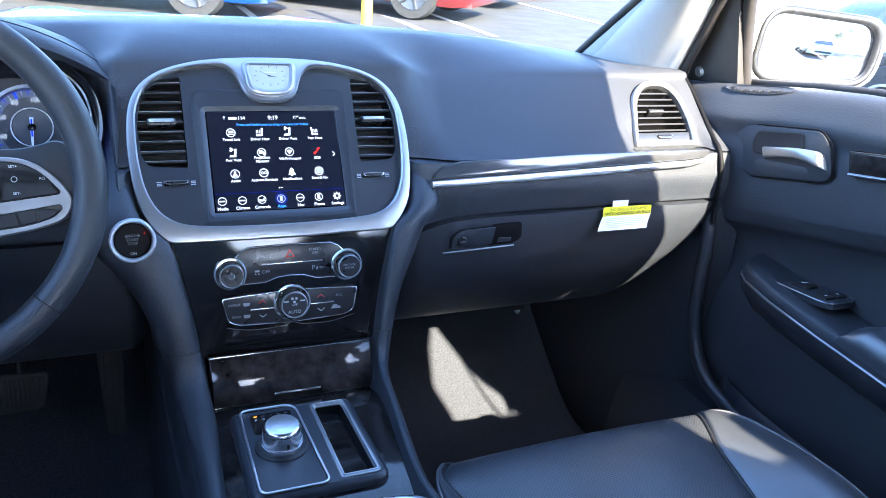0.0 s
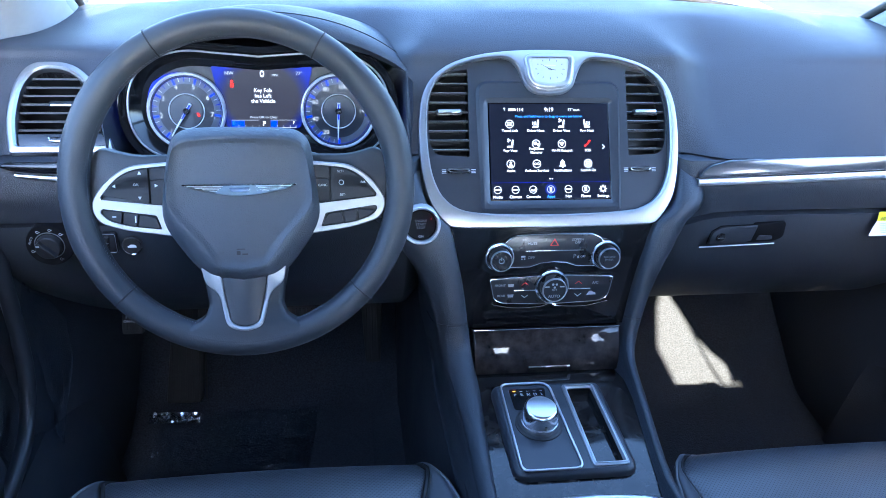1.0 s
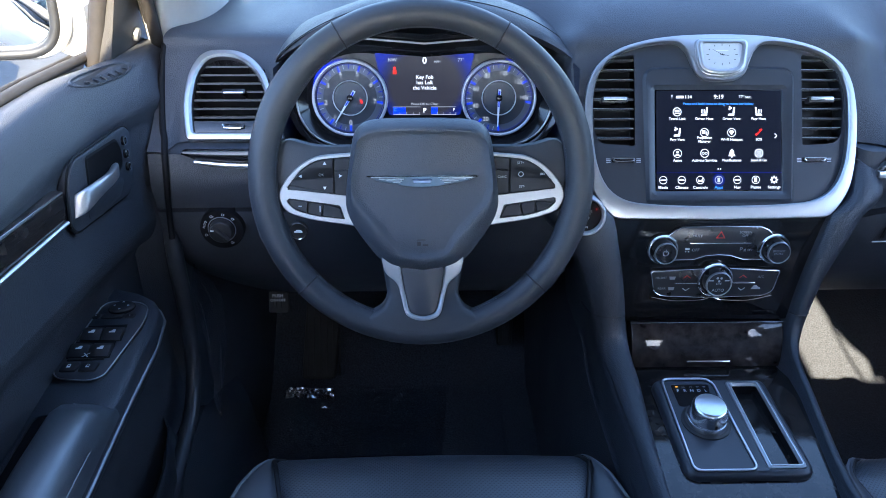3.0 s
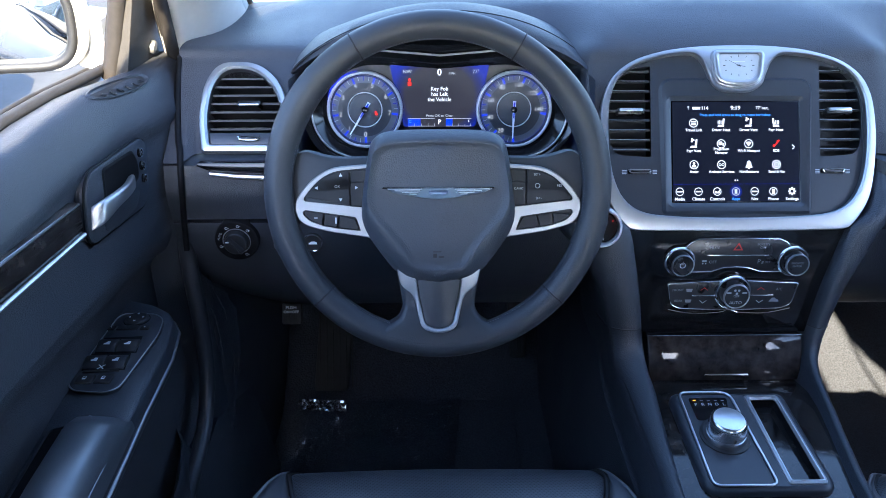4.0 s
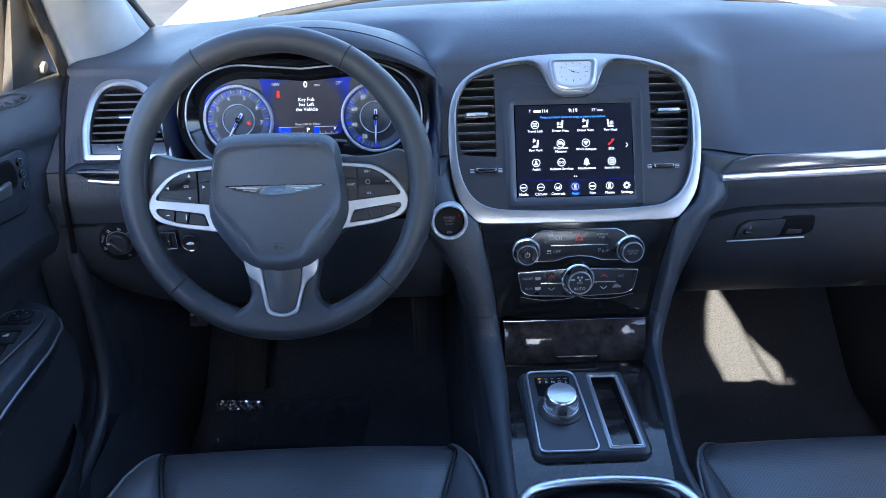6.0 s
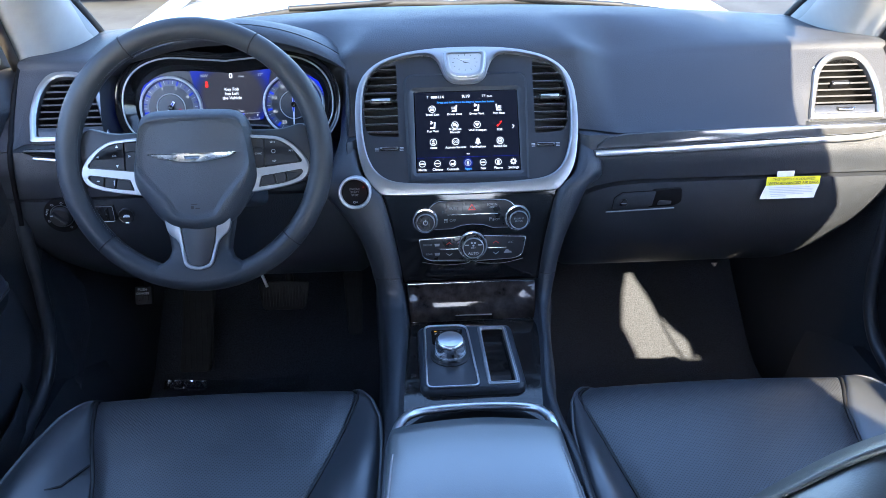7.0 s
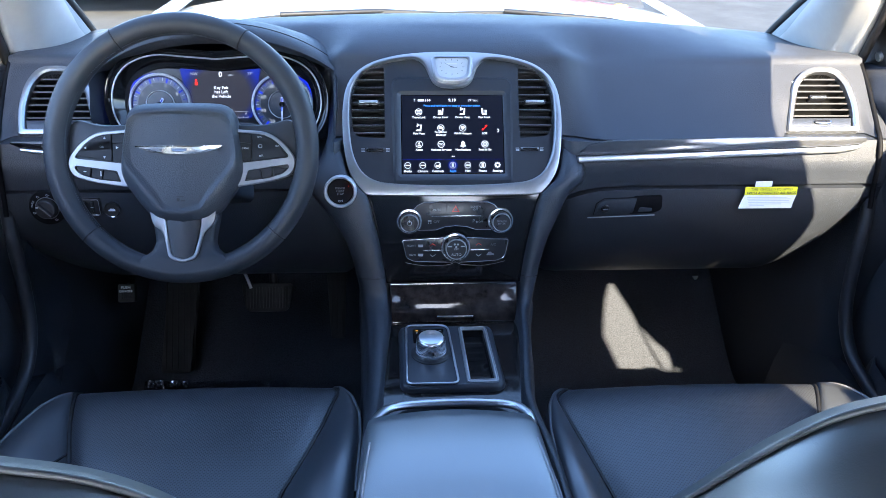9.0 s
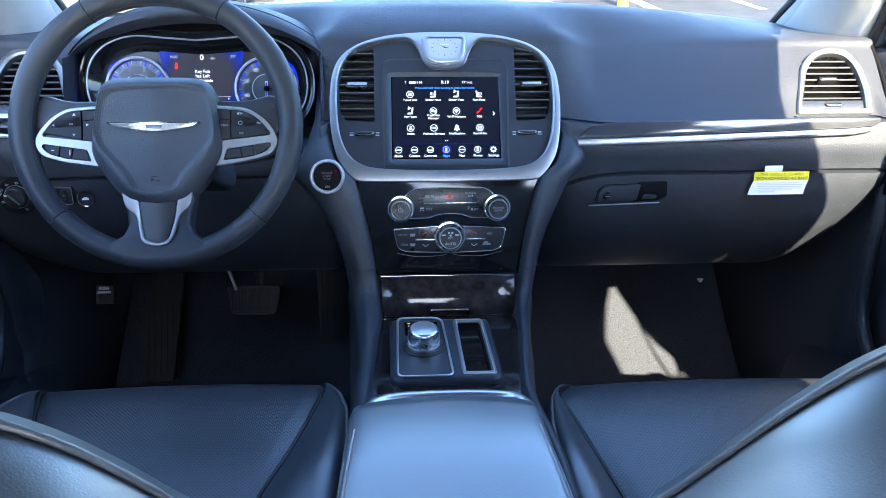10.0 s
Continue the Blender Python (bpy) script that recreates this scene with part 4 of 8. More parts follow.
flatshape("station_mark", bar(-0.058, 0.0578, -0.0475, 0.0612), STACK, SN, WHITEGLOW, screen)
sign("signal_mark", [bar(-0.064, 0.0575, -0.0632, 0.061), circle(-0.0636, 0.0613, 0.0014, 8)], STACK, SN, DIMGLOW, screen)
letters("temperature_text", "77°out.", 0.006, STACK, 0.036, 0.0595, SN, WHITEGLOW, screen)
letters("hint_text", "Press and hold icons to drag to menu bar below.", 0.0049, STACK, 0.0, 0.0502, SN, TEXTBLUE, screen, bold=0.01)
sign("page_dots", [circle(-0.0016, -0.0375, 0.001, 8), circle(0.0016, -0.0375, 0.001, 8)], STACK, SN, WHITEGLOW, screen)
sign("next_arrow", [[(0.0755, 0.0095), (0.0765, 0.0105), (0.0795, 0.007), (0.0785, 0.007)], [(0.0785, 0.007), (0.0795, 0.007), (0.0765, 0.0035), (0.0755, 0.0045)]], STACK, SN, WHITEGLOW, screen)
flatshape("menu_line", bar(-0.0855, -0.0427, 0.0855, -0.0423), STACK, SN, DEEPBLUE, screen)

# centre vents: slats behind the openings
for s in (-1, 1):
    vent = link("air_vent", *loft([[STACK(p.x, p.y, -0.0045) for p in (vent_r if s > 0 else vent_l)], [STACK(p.x, p.y, -0.05) for p in (vent_r if s > 0 else vent_l)]], ring=True), BLACK, head_unit, "black slatted air vent")
    for k in range(9):
        vc = 0.004 + k * 0.0132
        hw = 0.171 if vc < 0.085 else 0.171 - (vc - 0.085) * 0.62
        u0, u1 = 0.1145, hw - 0.0015
        pr = [(vc - 0.0012, -0.008), (vc + 0.0012, -0.0075), (vc + 0.0035, -0.02), (vc + 0.006, -0.036), (vc + 0.004, -0.036)]
        v, f = loft([[STACK(s * u, a, b) for a, b in pr] for u in (u0, u1)], ring=True, caps=True)
        slat = link("slat", v, f, SLAT, vent)
        tube("slat_edge", [STACK(s * u0, vc + 0.0013, -0.0078), STACK(s * u1, vc + 0.0013, -0.0078)], 0.0005, SATIN, slat, seg=5)
    t = rounded([(0.123, 0.0515), (0.159, 0.0515), (0.159, 0.0605), (0.123, 0.0605)], 0.0035, 4)
    if s < 0:
        t = [Vector((-p.x, p.y)) for p in t]
    tab = solid("vent_tab", t, STACK, -0.014, -0.002, DARKSMOOTH, vent, "black vent tab with a bright strip", bev=0.0025)
    solid("tab_strip", rect(s * 0.141 - 0.0155, 0.0552, s * 0.141 + 0.0155, 0.0592, 0.0015), STACK, -0.003, 0.0, BRIGHTSATIN, tab, bev=0.0006)
    w = rect(s * 0.13 - 0.0145, -0.0275, s * 0.13 + 0.0145, -0.0225, 0.0022)
    vw = solid("vent_wheel", w, STACK, -0.012, -0.0012, DARKSMOOTH, vent, "black thumb wheel with a bright edge", bev=0.0015)
    tube("wheel_edge", spline([STACK(s * 0.13 + a, b, -0.0002) for a, b in ((-0.0145, -0.0235), (-0.012, -0.0268), (0.0, -0.0275), (0.012, -0.0268), (0.0145, -0.0235))], 3), 0.0013, CHROME, vw, seg=6)
    tube("wheel_top", [STACK(s * 0.13 - 0.0135, -0.0232, -0.0006), STACK(s * 0.13 + 0.0135, -0.0232, -0.0006)], 0.0007, SATIN, vw, seg=5)
    for d, sg in ((-0.0205, 1), (0.0205, -1)):
        sign("vent_sign", [bar(s * 0.13 + d - 0.003, -0.0285 + j * 0.0022, s * 0.13 + d + 0.003, -0.0275 + j * 0.0022) for j in range(3)], STACK, -0.0036, DIMPRINT, vent)
# backing of the slits
for p in (slit_l, slit_r):
    flatshape("slit_floor", p, STACK, -0.013, BLACK, head_unit)

# analogue clock
ck_o = rounded([(-0.034, 0.133), (0.034, 0.133), (0.0285, 0.0915), (0.0, 0.087), (-0.0285, 0.0915)], [0.009, 0.009, 0.014, 0.03, 0.014], 6)
ck_i = rounded([(-0.0285, 0.129), (0.0285, 0.129), (0.0235, 0.097), (0.0, 0.093), (-0.0235, 0.097)], [0.006, 0.006, 0.009, 0.03, 0.009], 6)
clock = link("clock", *loft([[STACK(p.x, p.y, -0.004) for p in inset(ck_o, -0.004)], [STACK(p.x, p.y, 0.011) for p in inset(ck_o, -0.001)], [STACK(p.x, p.y, 0.0125) for p in inset(ck_o, 0.001)], [STACK(p.x, p.y, 0.0125) for p in inset(ck_o, 0.003)], [STACK(p.x, p.y, 0.0115) for p in ck_i], [STACK(p.x, p.y, 0.005) for p in inset(ck_i, 0.0015)]], ring=True), SATIN, head_unit, "small analogue clock in a chrome rim")
solid("clock_body", inset(ck_o, -0.004), STACK, -0.012, 0.0088, WHEELSILVER, clock, bev=0.003)
flatshape("clock_face", inset(ck_i, -0.0005), STACK, 0.0095, CLOCKFACE, clock, "pale clock face")
for k in range(12):
    a = math.pi / 6 * k
    uu, vv = 0.021 * math.sin(a), 0.1135 + 0.0145 * math.cos(a)
    c, s_ = math.sin(a), math.cos(a)
    l = 0.0022 if k % 3 else 0.0032
    sign("hour_mark", [[(uu - c * l - s_ * 0.0004, vv - s_ * l + c * 0.0004), (uu - c * l + s_ * 0.0004, vv - s_ * l - c * 0.0004), (uu + s_ * 0.0004, vv - c * 0.0004), (uu - s_ * 0.0004, vv + c * 0.0004)]], STACK, 0.0099, BLACK, clock)
for nm, a, l, w in (("hour_hand", 100, 0.009, 0.0006), ("minute_hand", -62, 0.015, 0.0004)):
    a = radians(a)
    d, e = Vector((math.sin(a), math.cos(a))), Vector((math.cos(a), -math.sin(a)))
    c0 = Vector((0, 0.1135))
    sign(nm, [[c0 - d * 0.003 + e * w, c0 - d * 0.003 - e * w, c0 + d * l - e * w * 0.4, c0 + d * l + e * w * 0.4]], STACK, 0.0103, BLACK, clock)
lathe("hand_hub", [(0.001, 0.0099), (0.001, 0.0112), (0.0004, 0.0114)], STACK, 0, 0.1135, BLACK, clock, seg=12)
flatshape("maker_mark", bar(-0.0085, 0.1182, 0.0085, 0.1194), STACK, 0.0099, DIMPRINT, clock)

# ---- control panel below the screen ----
panel = thing("control_panel", (0, -0.07, 0.715), "piano black radio and climate control panel with chrome-ringed knobs", "control panel")
solid("gloss_panel", rounded([(-0.147, 0.006), (0.147, 0.006), (0.137, -0.05), (0.12, -0.158), (-0.12, -0.158), (-0.137, -0.05)], 0.004, 3), CONTROL, -0.03, 0.0, GLOSS, panel, bev=0.002)
up_half = [(0.0, -0.0155), (0.054, -0.0165), (0.064, -0.021), (0.073, -0.03), (0.074, -0.05), (0.066, -0.064), (0.034, -0.0635), (0.018, -0.058), (0.0, -0.0565)]
uo = [Vector((p.x + 0.003, p.y)) for p in mirror_pts(up_half)]
uo_s = uo
solid("radio_unit", uo_s, CONTROL, -0.002, 0.004, DARKSMOOTH, panel, bev=0.0015)
tube("chrome_edge", [CONTROL(p[0], p[1], 0.0042) for p in uo_s], 0.0009, CHROME, panel, closed=True, seg=6)
solid("chrome_bar", rect(-0.0385, -0.0405, 0.0455, -0.0388, 0.0006), CONTROL, 0.003, 0.0056, CHROME, panel, bev=0.0004)
for u in (-0.013, 0.018):
    flatshape("button_gap", bar(u - 0.0004, -0.0375, u + 0.0004, -0.017), CONTROL, 0.0043, BLACK, panel)
low = [(-0.087, -0.081), (0.003, -0.0765), (0.093, -0.081), (0.086, -0.112), (0.074, -0.118), (0.003, -0.121), (-0.068, -0.118), (-0.08, -0.112)]
lo_pts = rounded(low, [0.004, 0.02, 0.004, 0.005, 0.01, 0.03, 0.01, 0.005], 4)
solid("climate_unit", lo_pts, CONTROL, -0.002, 0.004, DARKSMOOTH, panel, bev=0.0015)
tube("chrome_edge", [CONTROL(p[0], p[1], 0.0042) for p in lo_pts], 0.001, CHROME, panel, closed=True, seg=6)
for a, b in ((-0.052, -0.02), (0.028, 0.06)):
    solid("chrome_bar", rect(a, -0.0995, b, -0.0977, 0.0006), CONTROL, 0.003, 0.0056, CHROME, panel, bev=0.0004)
for u in (-0.045, 0.051):
    flatshape("button_gap", bar(u - 0.0004, -0.116, u + 0.0004, -0.0805), CONTROL, 0.0043, BLACK, panel)
arc = spline([(-0.082, -0.121), (-0.05, -0.127), (-0.012, -0.126), (0.003, -0.122), (0.018, -0.126), (0.055, -0.127), (0.088, -0.12)], 6)
tube("lower_chrome_line", [CONTROL(p[0], p[1], 0.001) for p in arc], 0.0007, CHROME, panel, seg=5)
for u, vv, r in ((-0.075, -0.048, 0.021), (0.0785, -0.048, 0.0215), (0.003, -0.0935, 0.0245)):
    kn = lathe("knob", [(r, 0.0), (r, 0.006), (r - 0.001, 0.0075), (r - 0.003, 0.0078), (r - 0.0035, 0.006), (r * 0.74, 0.006), (r * 0.72, 0.018), (r * 0.69, 0.0205), (r * 0.66, 0.021), (r * 0.65, 0.0195), (0.0005, 0.0192)], CONTROL, u, vv, DARKSMOOTH, panel, "black knob with a chrome ring")
    lathe("chrome_ring", [(r + 0.0004, 0.002), (r + 0.0004, 0.0066), (r - 0.0008, 0.0082), (r - 0.0024, 0.0084), (r - 0.003, 0.0074), (r - 0.003, 0.002)], CONTROL, u, vv, CHROME, kn)
    lathe("cap_ring", [(r * 0.73, 0.0185), (r * 0.72, 0.0212), (r * 0.69, 0.0218), (r * 0.66, 0.0214), (r * 0.655, 0.0198)], CONTROL, u, vv, SATIN, kn)
sign("power_mark", ring_shapes(-0.075, -0.048, 0.004, 0.0008, 14) + [bar(-0.0754, -0.047, -0.0746, -0.0425)], CONTROL, 0.0196, MIDPRINT, panel)
letters("dial_word", "BROWSE\nENTER", 0.0042, CONTROL, 0.0785, -0.048, 0.0196, FAINTPRINT, panel)
letters("dial_word", "AUTO", 0.0062, CONTROL, 0.003, -0.103, 0.0196, MIDPRINT, panel)
letters("dial_word", "OFF", 0.0045, CONTROL, 0.003, -0.0935, 0.0196, MIDPRINT, panel)
sign("fan_mark", [circle(0.003 + 0.003 * math.cos(a), -0.0865 + 0.003 * math.sin(a), 0.0018, 8) for a in (0.5, 2.6, 4.7)] + [bar(-0.011, -0.0895, -0.0045, -0.0875), bar(0.0105, -0.0895, 0.017, -0.0875)], CONTROL, 0.0196, MIDPRINT, panel)
BN = 0.0046
letters("button_word", "MUTE", 0.0052, CONTROL, -0.029, -0.029, BN, FAINTPRINT, panel)
letters("button_word", "SCREEN\nOFF", 0.0048, CONTROL, 0.036, -0.0265, BN, FAINTPRINT, panel)
letters("button_word", "OFF", 0.006, CONTROL, -0.0295, -0.0495, BN, FAINTPRINT, panel)
sign("skid_mark", [bar(-0.044, -0.049, -0.038, -0.0465), circle(-0.043, -0.0515, 0.0011, 8), circle(-0.039, -0.0515, 0.0011, 8)], CONTROL, BN, MIDPRINT, panel)
letters("button_word", "P", 0.0088, CONTROL, 0.033, -0.049, BN, FAINTPRINT, panel)
letters("button_word", "OFF", 0.0045, CONTROL, 0.045, -0.05, BN, FAINTPRINT, panel)
sign("wave_mark", [bar(0.037 + j * 0.0014, -0.052, 0.0378 + j * 0.0014, -0.0485 + j * 0.0004) for j in range(2)], CONTROL, BN, MIDPRINT, panel)
tri = [(0.0025, -0.0215), (-0.004, -0.0325), (0.009, -0.0325)]
sign("hazard_mark", [[tri[0], tri[1], (tri[1][0] + 0.0022, tri[1][1] + 0.0012), (0.0025, -0.0245)], [tri[1], tri[2], (tri[2][0] - 0.0022, tri[2][1] + 0.0012), (tri[1][0] + 0.0022, tri[1][1] + 0.0012)], [tri[2], tri[0], (0.0025, -0.0245), (tri[2][0] - 0.0022, tri[2][1] + 0.0012)]], CONTROL, BN, REDPRINT, panel)
letters("button_word", "FRONT", 0.0048, CONTROL, -0.072, -0.0905, BN, FAINTPRINT, panel)
letters("button_word", "REAR", 0.0048, CONTROL, -0.07, -0.1065, BN, FAINTPRINT, panel)
letters("button_word", "A/C", 0.0055, CONTROL, 0.067, -0.09, BN, FAINTPRINT, panel)
for vv in (-0.0905, -0.1065):
    sign("heater_mark", [[(-0.061, vv + 0.002), (-0.052, vv + 0.002), (-0.053, vv - 0.0025), (-0.06, vv - 0.0025)]], CONTROL, BN, FAINTPRINT, panel)
sign("car_mark", [[(0.055, -0.1085), (0.069, -0.1085), (0.068, -0.1055), (0.065, -0.105), (0.063, -0.1025), (0.059, -0.1025), (0.057, -0.1055)]], CONTROL, BN, FAINTPRINT, panel)
for u in (-0.036, 0.042):
    for vv, d, m in ((-0.0885, 1, REDPRINT), (-0.1085, -1, DIMPRINT)):
        sign("arrow_mark", [[(u - 0.005, vv - d * 0.002), (u, vv + d * 0.002), (u, vv + d * 0.0008), (u - 0.0045, vv - d * 0.0028)], [(u + 0.005, vv - d * 0.002), (u, vv + d * 0.002), (u, vv + d * 0.0008), (u + 0.0045, vv - d * 0.0028)]], CONTROL, BN, m, panel)

# ---- console ----
console = thing("centre_console", (0, -0.3, 0.24), "centre console with gloss black deck and vinyl sides", "console")
BIN = frame_of((0, -0.107, 0.683), (0, 0.4, 0.916), (0, -0.916, 0.4))
rows = []
for k in range(13):
    q = k / 12
    w = lerp(0.106, 0.108, q)
    vv, n = lerp(-0.03, 0.034, q), 0.003 + 0.0065 * (1 - (2 * q - 0.75) ** 2 * 0.64) - 0.002 * (q > 0.95)
    rows.append([BIN(-w, vv, -0.02), BIN(-w, vv, n - 0.001), BIN(-w + 0.0015, vv, n)] + [BIN(w * x, vv, n) for x in (-0.5, 0, 0.5)] + [BIN(w - 0.0015, vv, n), BIN(w, vv, n - 0.001), BIN(w, vv, -0.02)])
v, f = loft(rows, caps=True)
bin_door = link("bin_door", v, f, WOOD, console, "glossy dark wood-veneer storage door", sharp=45)
tube("chrome_line", [BIN(-0.108, 0.0345, 0.006), BIN(0.108, 0.0345, 0.006)], 0.0009, CHROME, bin_door, seg=6)
tube("chrome_line", [BIN(-0.105, -0.031, 0.004), BIN(0.105, -0.031, 0.004)], 0.0007, CHROME, bin_door, seg=6)
solid("bin_pull", rounded([(-0.03, -0.0235), (0.033, -0.0235), (0.033, -0.0185), (-0.03, -0.0185)], 0.0024, 3), BIN, 0.0, 0.0135, CHROME, bin_door, "slim chrome pull", bev=0.002)
v, f = loft([[(x, -0.085, 0.722), (x, -0.08, 0.74)] for x in (-0.13, 0.13)])
link("bin_gap", v, f, BLACK, console)
# deck
rows = []
for y, z in ((-0.115, 0.652), (-0.135, 0.659), (-0.16, 0.668), (-0.2, 0.672), (-0.34, 0.673), (-0.37, 0.67), (-0.42, 0.668), (-0.62, 0.66)):
    r = chain(-y, [(0.1, 0.112), (0.17, 0.106), (0.36, 0.084), (0.7, 0.094)])
    rows.append([(x, y, z - 0.002 * (abs(x) > 0.1)) for x in (-0.122, -0.1, -0.05, 0, r * 0.5, r * 0.9, r)])
v, f = loft(rows)
link("deck", v, f, DECKGLOSS, console, "gloss black wood-veneer deck", sharp=50)
# selector plate with tray
plate = rounded([(-0.094, -0.339), (0.062, -0.339), (0.057, -0.176), (-0.096, -0.174)], [0.02, 0.02, 0.014, 0.016], 6)
tray_o = rounded([(0.004, -0.331), (0.052, -0.331), (0.047, -0.183), (0.001, -0.183)], [0.006, 0.008, 0.008, 0.006], 4)
tray_i = rounded([(0.01, -0.325), (0.045, -0.325), (0.041, -0.191), (0.007, -0.191)], [0.004, 0.004, 0.004, 0.004], 4)
rows = [[DECK(p[0], p[1], -0.014) for p in plate], [DECK(p[0], p[1], -0.007) for p in plate], [DECK(p[0], p[1], -0.003) for p in inset(plate, 0.001)], [DECK(p[0], p[1], 0.0) for p in inset(plate, 0.003)], [DECK(p[0], p[1], 0.0015) for p in inset(plate, 0.007)]]
v, f = loft(rows, ring=True)
link("plate_edge", v, f, SMOOTH, console, sharp=70)
plate_with_holes("selector_plate", inset(plate, 0.007), [tray_i], DECK, 0.0015, SMOOTH, console, "dark satin selector plate")
band("tray_rim", tray_o, tray_i, DECK, 0.0, 0.004, WHEELSILVER, console, "silver tray rim", bev=0.0025, back=-0.01)
tube("tray_line", [DECK(p[0], p[1], 0.0042) for p in inset(tray_o, 0.0042)], 0.0011, BRIGHTSATIN, console, closed=True, seg=6)
v, f = loft([[DECK(p[0], p[1], -0.0) for p in tray_i], [DECK(p[0], p[1], -0.05) for p in inset(tray_i, 0.002)]], ring=True)
f.append(tuple(range(len(tray_i), 2 * len(tray_i))))
link("tray_well", v, f, PIT, console, "black rubber-lined slot")
sel = rounded([(-0.084, -0.332), (-0.008, -0.332), (-0.016, -0.178), (-0.083, -0.178)], [0.011, 0.011, 0.016, 0.01], 6)
tube("selector_rim", [DECK(p[0], p[1], 0.003) for p in sel], 0.0017, BRIGHTSATIN, console, "silver selector rim", closed=True, seg=8)
flatshape("shift_display", rounded([(-0.072, -0.228), (-0.03, -0.228), (-0.022, -0.188), (-0.073, -0.188)], 0.004, 3), DECK, 0.0022, GLOSS, console, "gloss black shift display")
for k, ch in enumerate("PRNDL"):
    letters("gear_letter", ch, 0.0068, DECK, -0.066 + k * 0.0092, -0.2, 0.0027, MIDPRINT, console)
    flatshape("gear_lamp", bar(-0.068 + k * 0.0092, -0.1935, -0.0642 + k * 0.0092, -0.1917 if k == 0 else -0.1928), DECK, 0.0027, AMBERGLOW if k == 0 else FAINTPRINT, console)
knob = lathe("selector_knob", [(0.0242, 0.002), (0.0242, 0.0085), (0.0238, 0.0098), (0.0226, 0.0102), (0.0226, 0.0112), (0.0236, 0.0116), (0.0232, 0.016), (0.0223, 0.0255), (0.0218, 0.0285), (0.0205, 0.0306), (0.019, 0.0314), (0.0185, 0.0315), (0.0005, 0.0316)], DECK, -0.046, -0.254, KNOBSILVER, console, "round brushed chrome gear selector knob", seg=56)
lathe("knob_skirt", [(0.031, 0.001), (0.0305, 0.003), (0.0285, 0.0035), (0.0285, 0.0035), (0.027, 0.005), (0.024, 0.0052)], DECK, -0.046, -0.254, BLACK, knob)
lathe("knob_top", [(0.0188, 0.0312), (0.0186, 0.0318), (0.018, 0.032), (0.0005, 0.0322)], DECK, -0.046, -0.254, BRIGHTSATIN, knob, "satin knob top", seg=48)
v, f = loft([[DECK(-0.046 + 0.0238 * math.sin(0.12 + a), -0.254 - 0.0238 * math.cos(0.12 + a), h) for a in (-0.06, 0, 0.06)] for h in (0.0122, 0.0175)])
link("knob_mark", v, f, BLACK, knob)
# cup holder with its silver hoop
hoop = spline([(-0.13, -0.55, 0.722), (-0.129, -0.48, 0.719), (-0.122, -0.434, 0.711), (-0.096, -0.404, 0.703), (-0.02, -0.391, 0.697), (0.048, -0.401, 0.701), (0.071, -0.424, 0.708), (0.077, -0.46, 0.711), (0.07, -0.55, 0.7)], 6)
cup = thing("cup_holder", (-0.02, -0.47, 0.66), "twin cup holder with a satin silver hoop rim", "cup holder")
tube("silver_hoop", hoop, 0.0068, BRIGHTSATIN, cup, seg=10, flat=0.8)
CUPS = frame_of((-0.02, -0.47, 0.688), (0, 1, 0), (0, 0, 1))
oc = rounded([(-0.102, -0.12), (0.1, -0.12), (0.098, 0.045), (0.06, 0.082), (-0.06, 0.084), (-0.1, 0.05)], [0.005, 0.005, 0.03, 0.03, 0.03, 0.03], 5)
c1, c2 = circle(-0.048, 0.012, 0.041, 36), circle(0.048, 0.012, 0.041, 36)
plate_with_holes("cup_plate", oc, [c1, c2], CUPS, 0.0, PIT, cup)
for c in (c1, c2):
    v, f = loft([[CUPS(p[0], p[1], 0) for p in c], [CUPS(p[0], p[1], -0.07) for p in inset(c, 0.004)]], ring=True)
    f.append(tuple(range(36, 72)))
    well_ob = link("cup_well", v, f, RUBBER, cup)
    tube("well_rim", [CUPS(p[0], p[1], 0.001) for p in c], 0.0018, SMOOTH, well_ob, closed=True, seg=6)
v, f = loft([[CUPS(p[0], p[1], 0.0) for p in oc], [CUPS(p[0], p[1], -0.05) for p in oc]], ring=True)
link("cup_skirt", v, f, PIT, cup)

# armrest lid
lid = thing("console_armrest", (-0.02, -0.8, 0.7), "padded grey-black vinyl armrest lid with stitched edges", "armrest")
LC = -0.035
rows = []
for y, w, z in ((-0.506, 0.09, 0.742), (-0.507, 0.096, 0.768), (-0.516, 0.098, 0.785), (-0.54, 0.1, 0.794), (-0.65, 0.104, 0.798), (-0.8, 0.112, 0.8), (-0.95, 0.118, 0.801), (-1.04, 0.12, 0.798), (-1.07, 0.118, 0.772)):
    rows.append([(LC + w * k, y - (0.008 * k * k if y > -0.55 else 0), z - h) for k, h in ((-1.03, 0.085), (-1.03, 0.03), (-1.0, 0.012), (-0.93, 0.003), (-0.6, 0), (0, -0.002), (0.6, 0), (0.93, 0.003), (1.0, 0.012), (1.03, 0.03), (1.03, 0.085))])
v, f = loft([spline(r, 3) for r in rows], caps=True)
link("lid_pad", v, f, LIDLEATHER, lid, sharp=75)
for s in (-1, 1):
    for off, hh in ((0.945, 0.0035), (0.985, 0.0085)):
        pts = [(LC + s * w * off, y, z - hh + 0.0006) for y, w, z in ((-0.575, 0.0985, 0.7945), (-0.6, 0.1005, 0.796), (-0.65, 0.104, 0.798), (-0.8, 0.112, 0.8), (-1.02, 0.1195, 0.799))]
        tube("stitched_seam", pts, 0.0014, PALETHREAD, lid, seg=5)
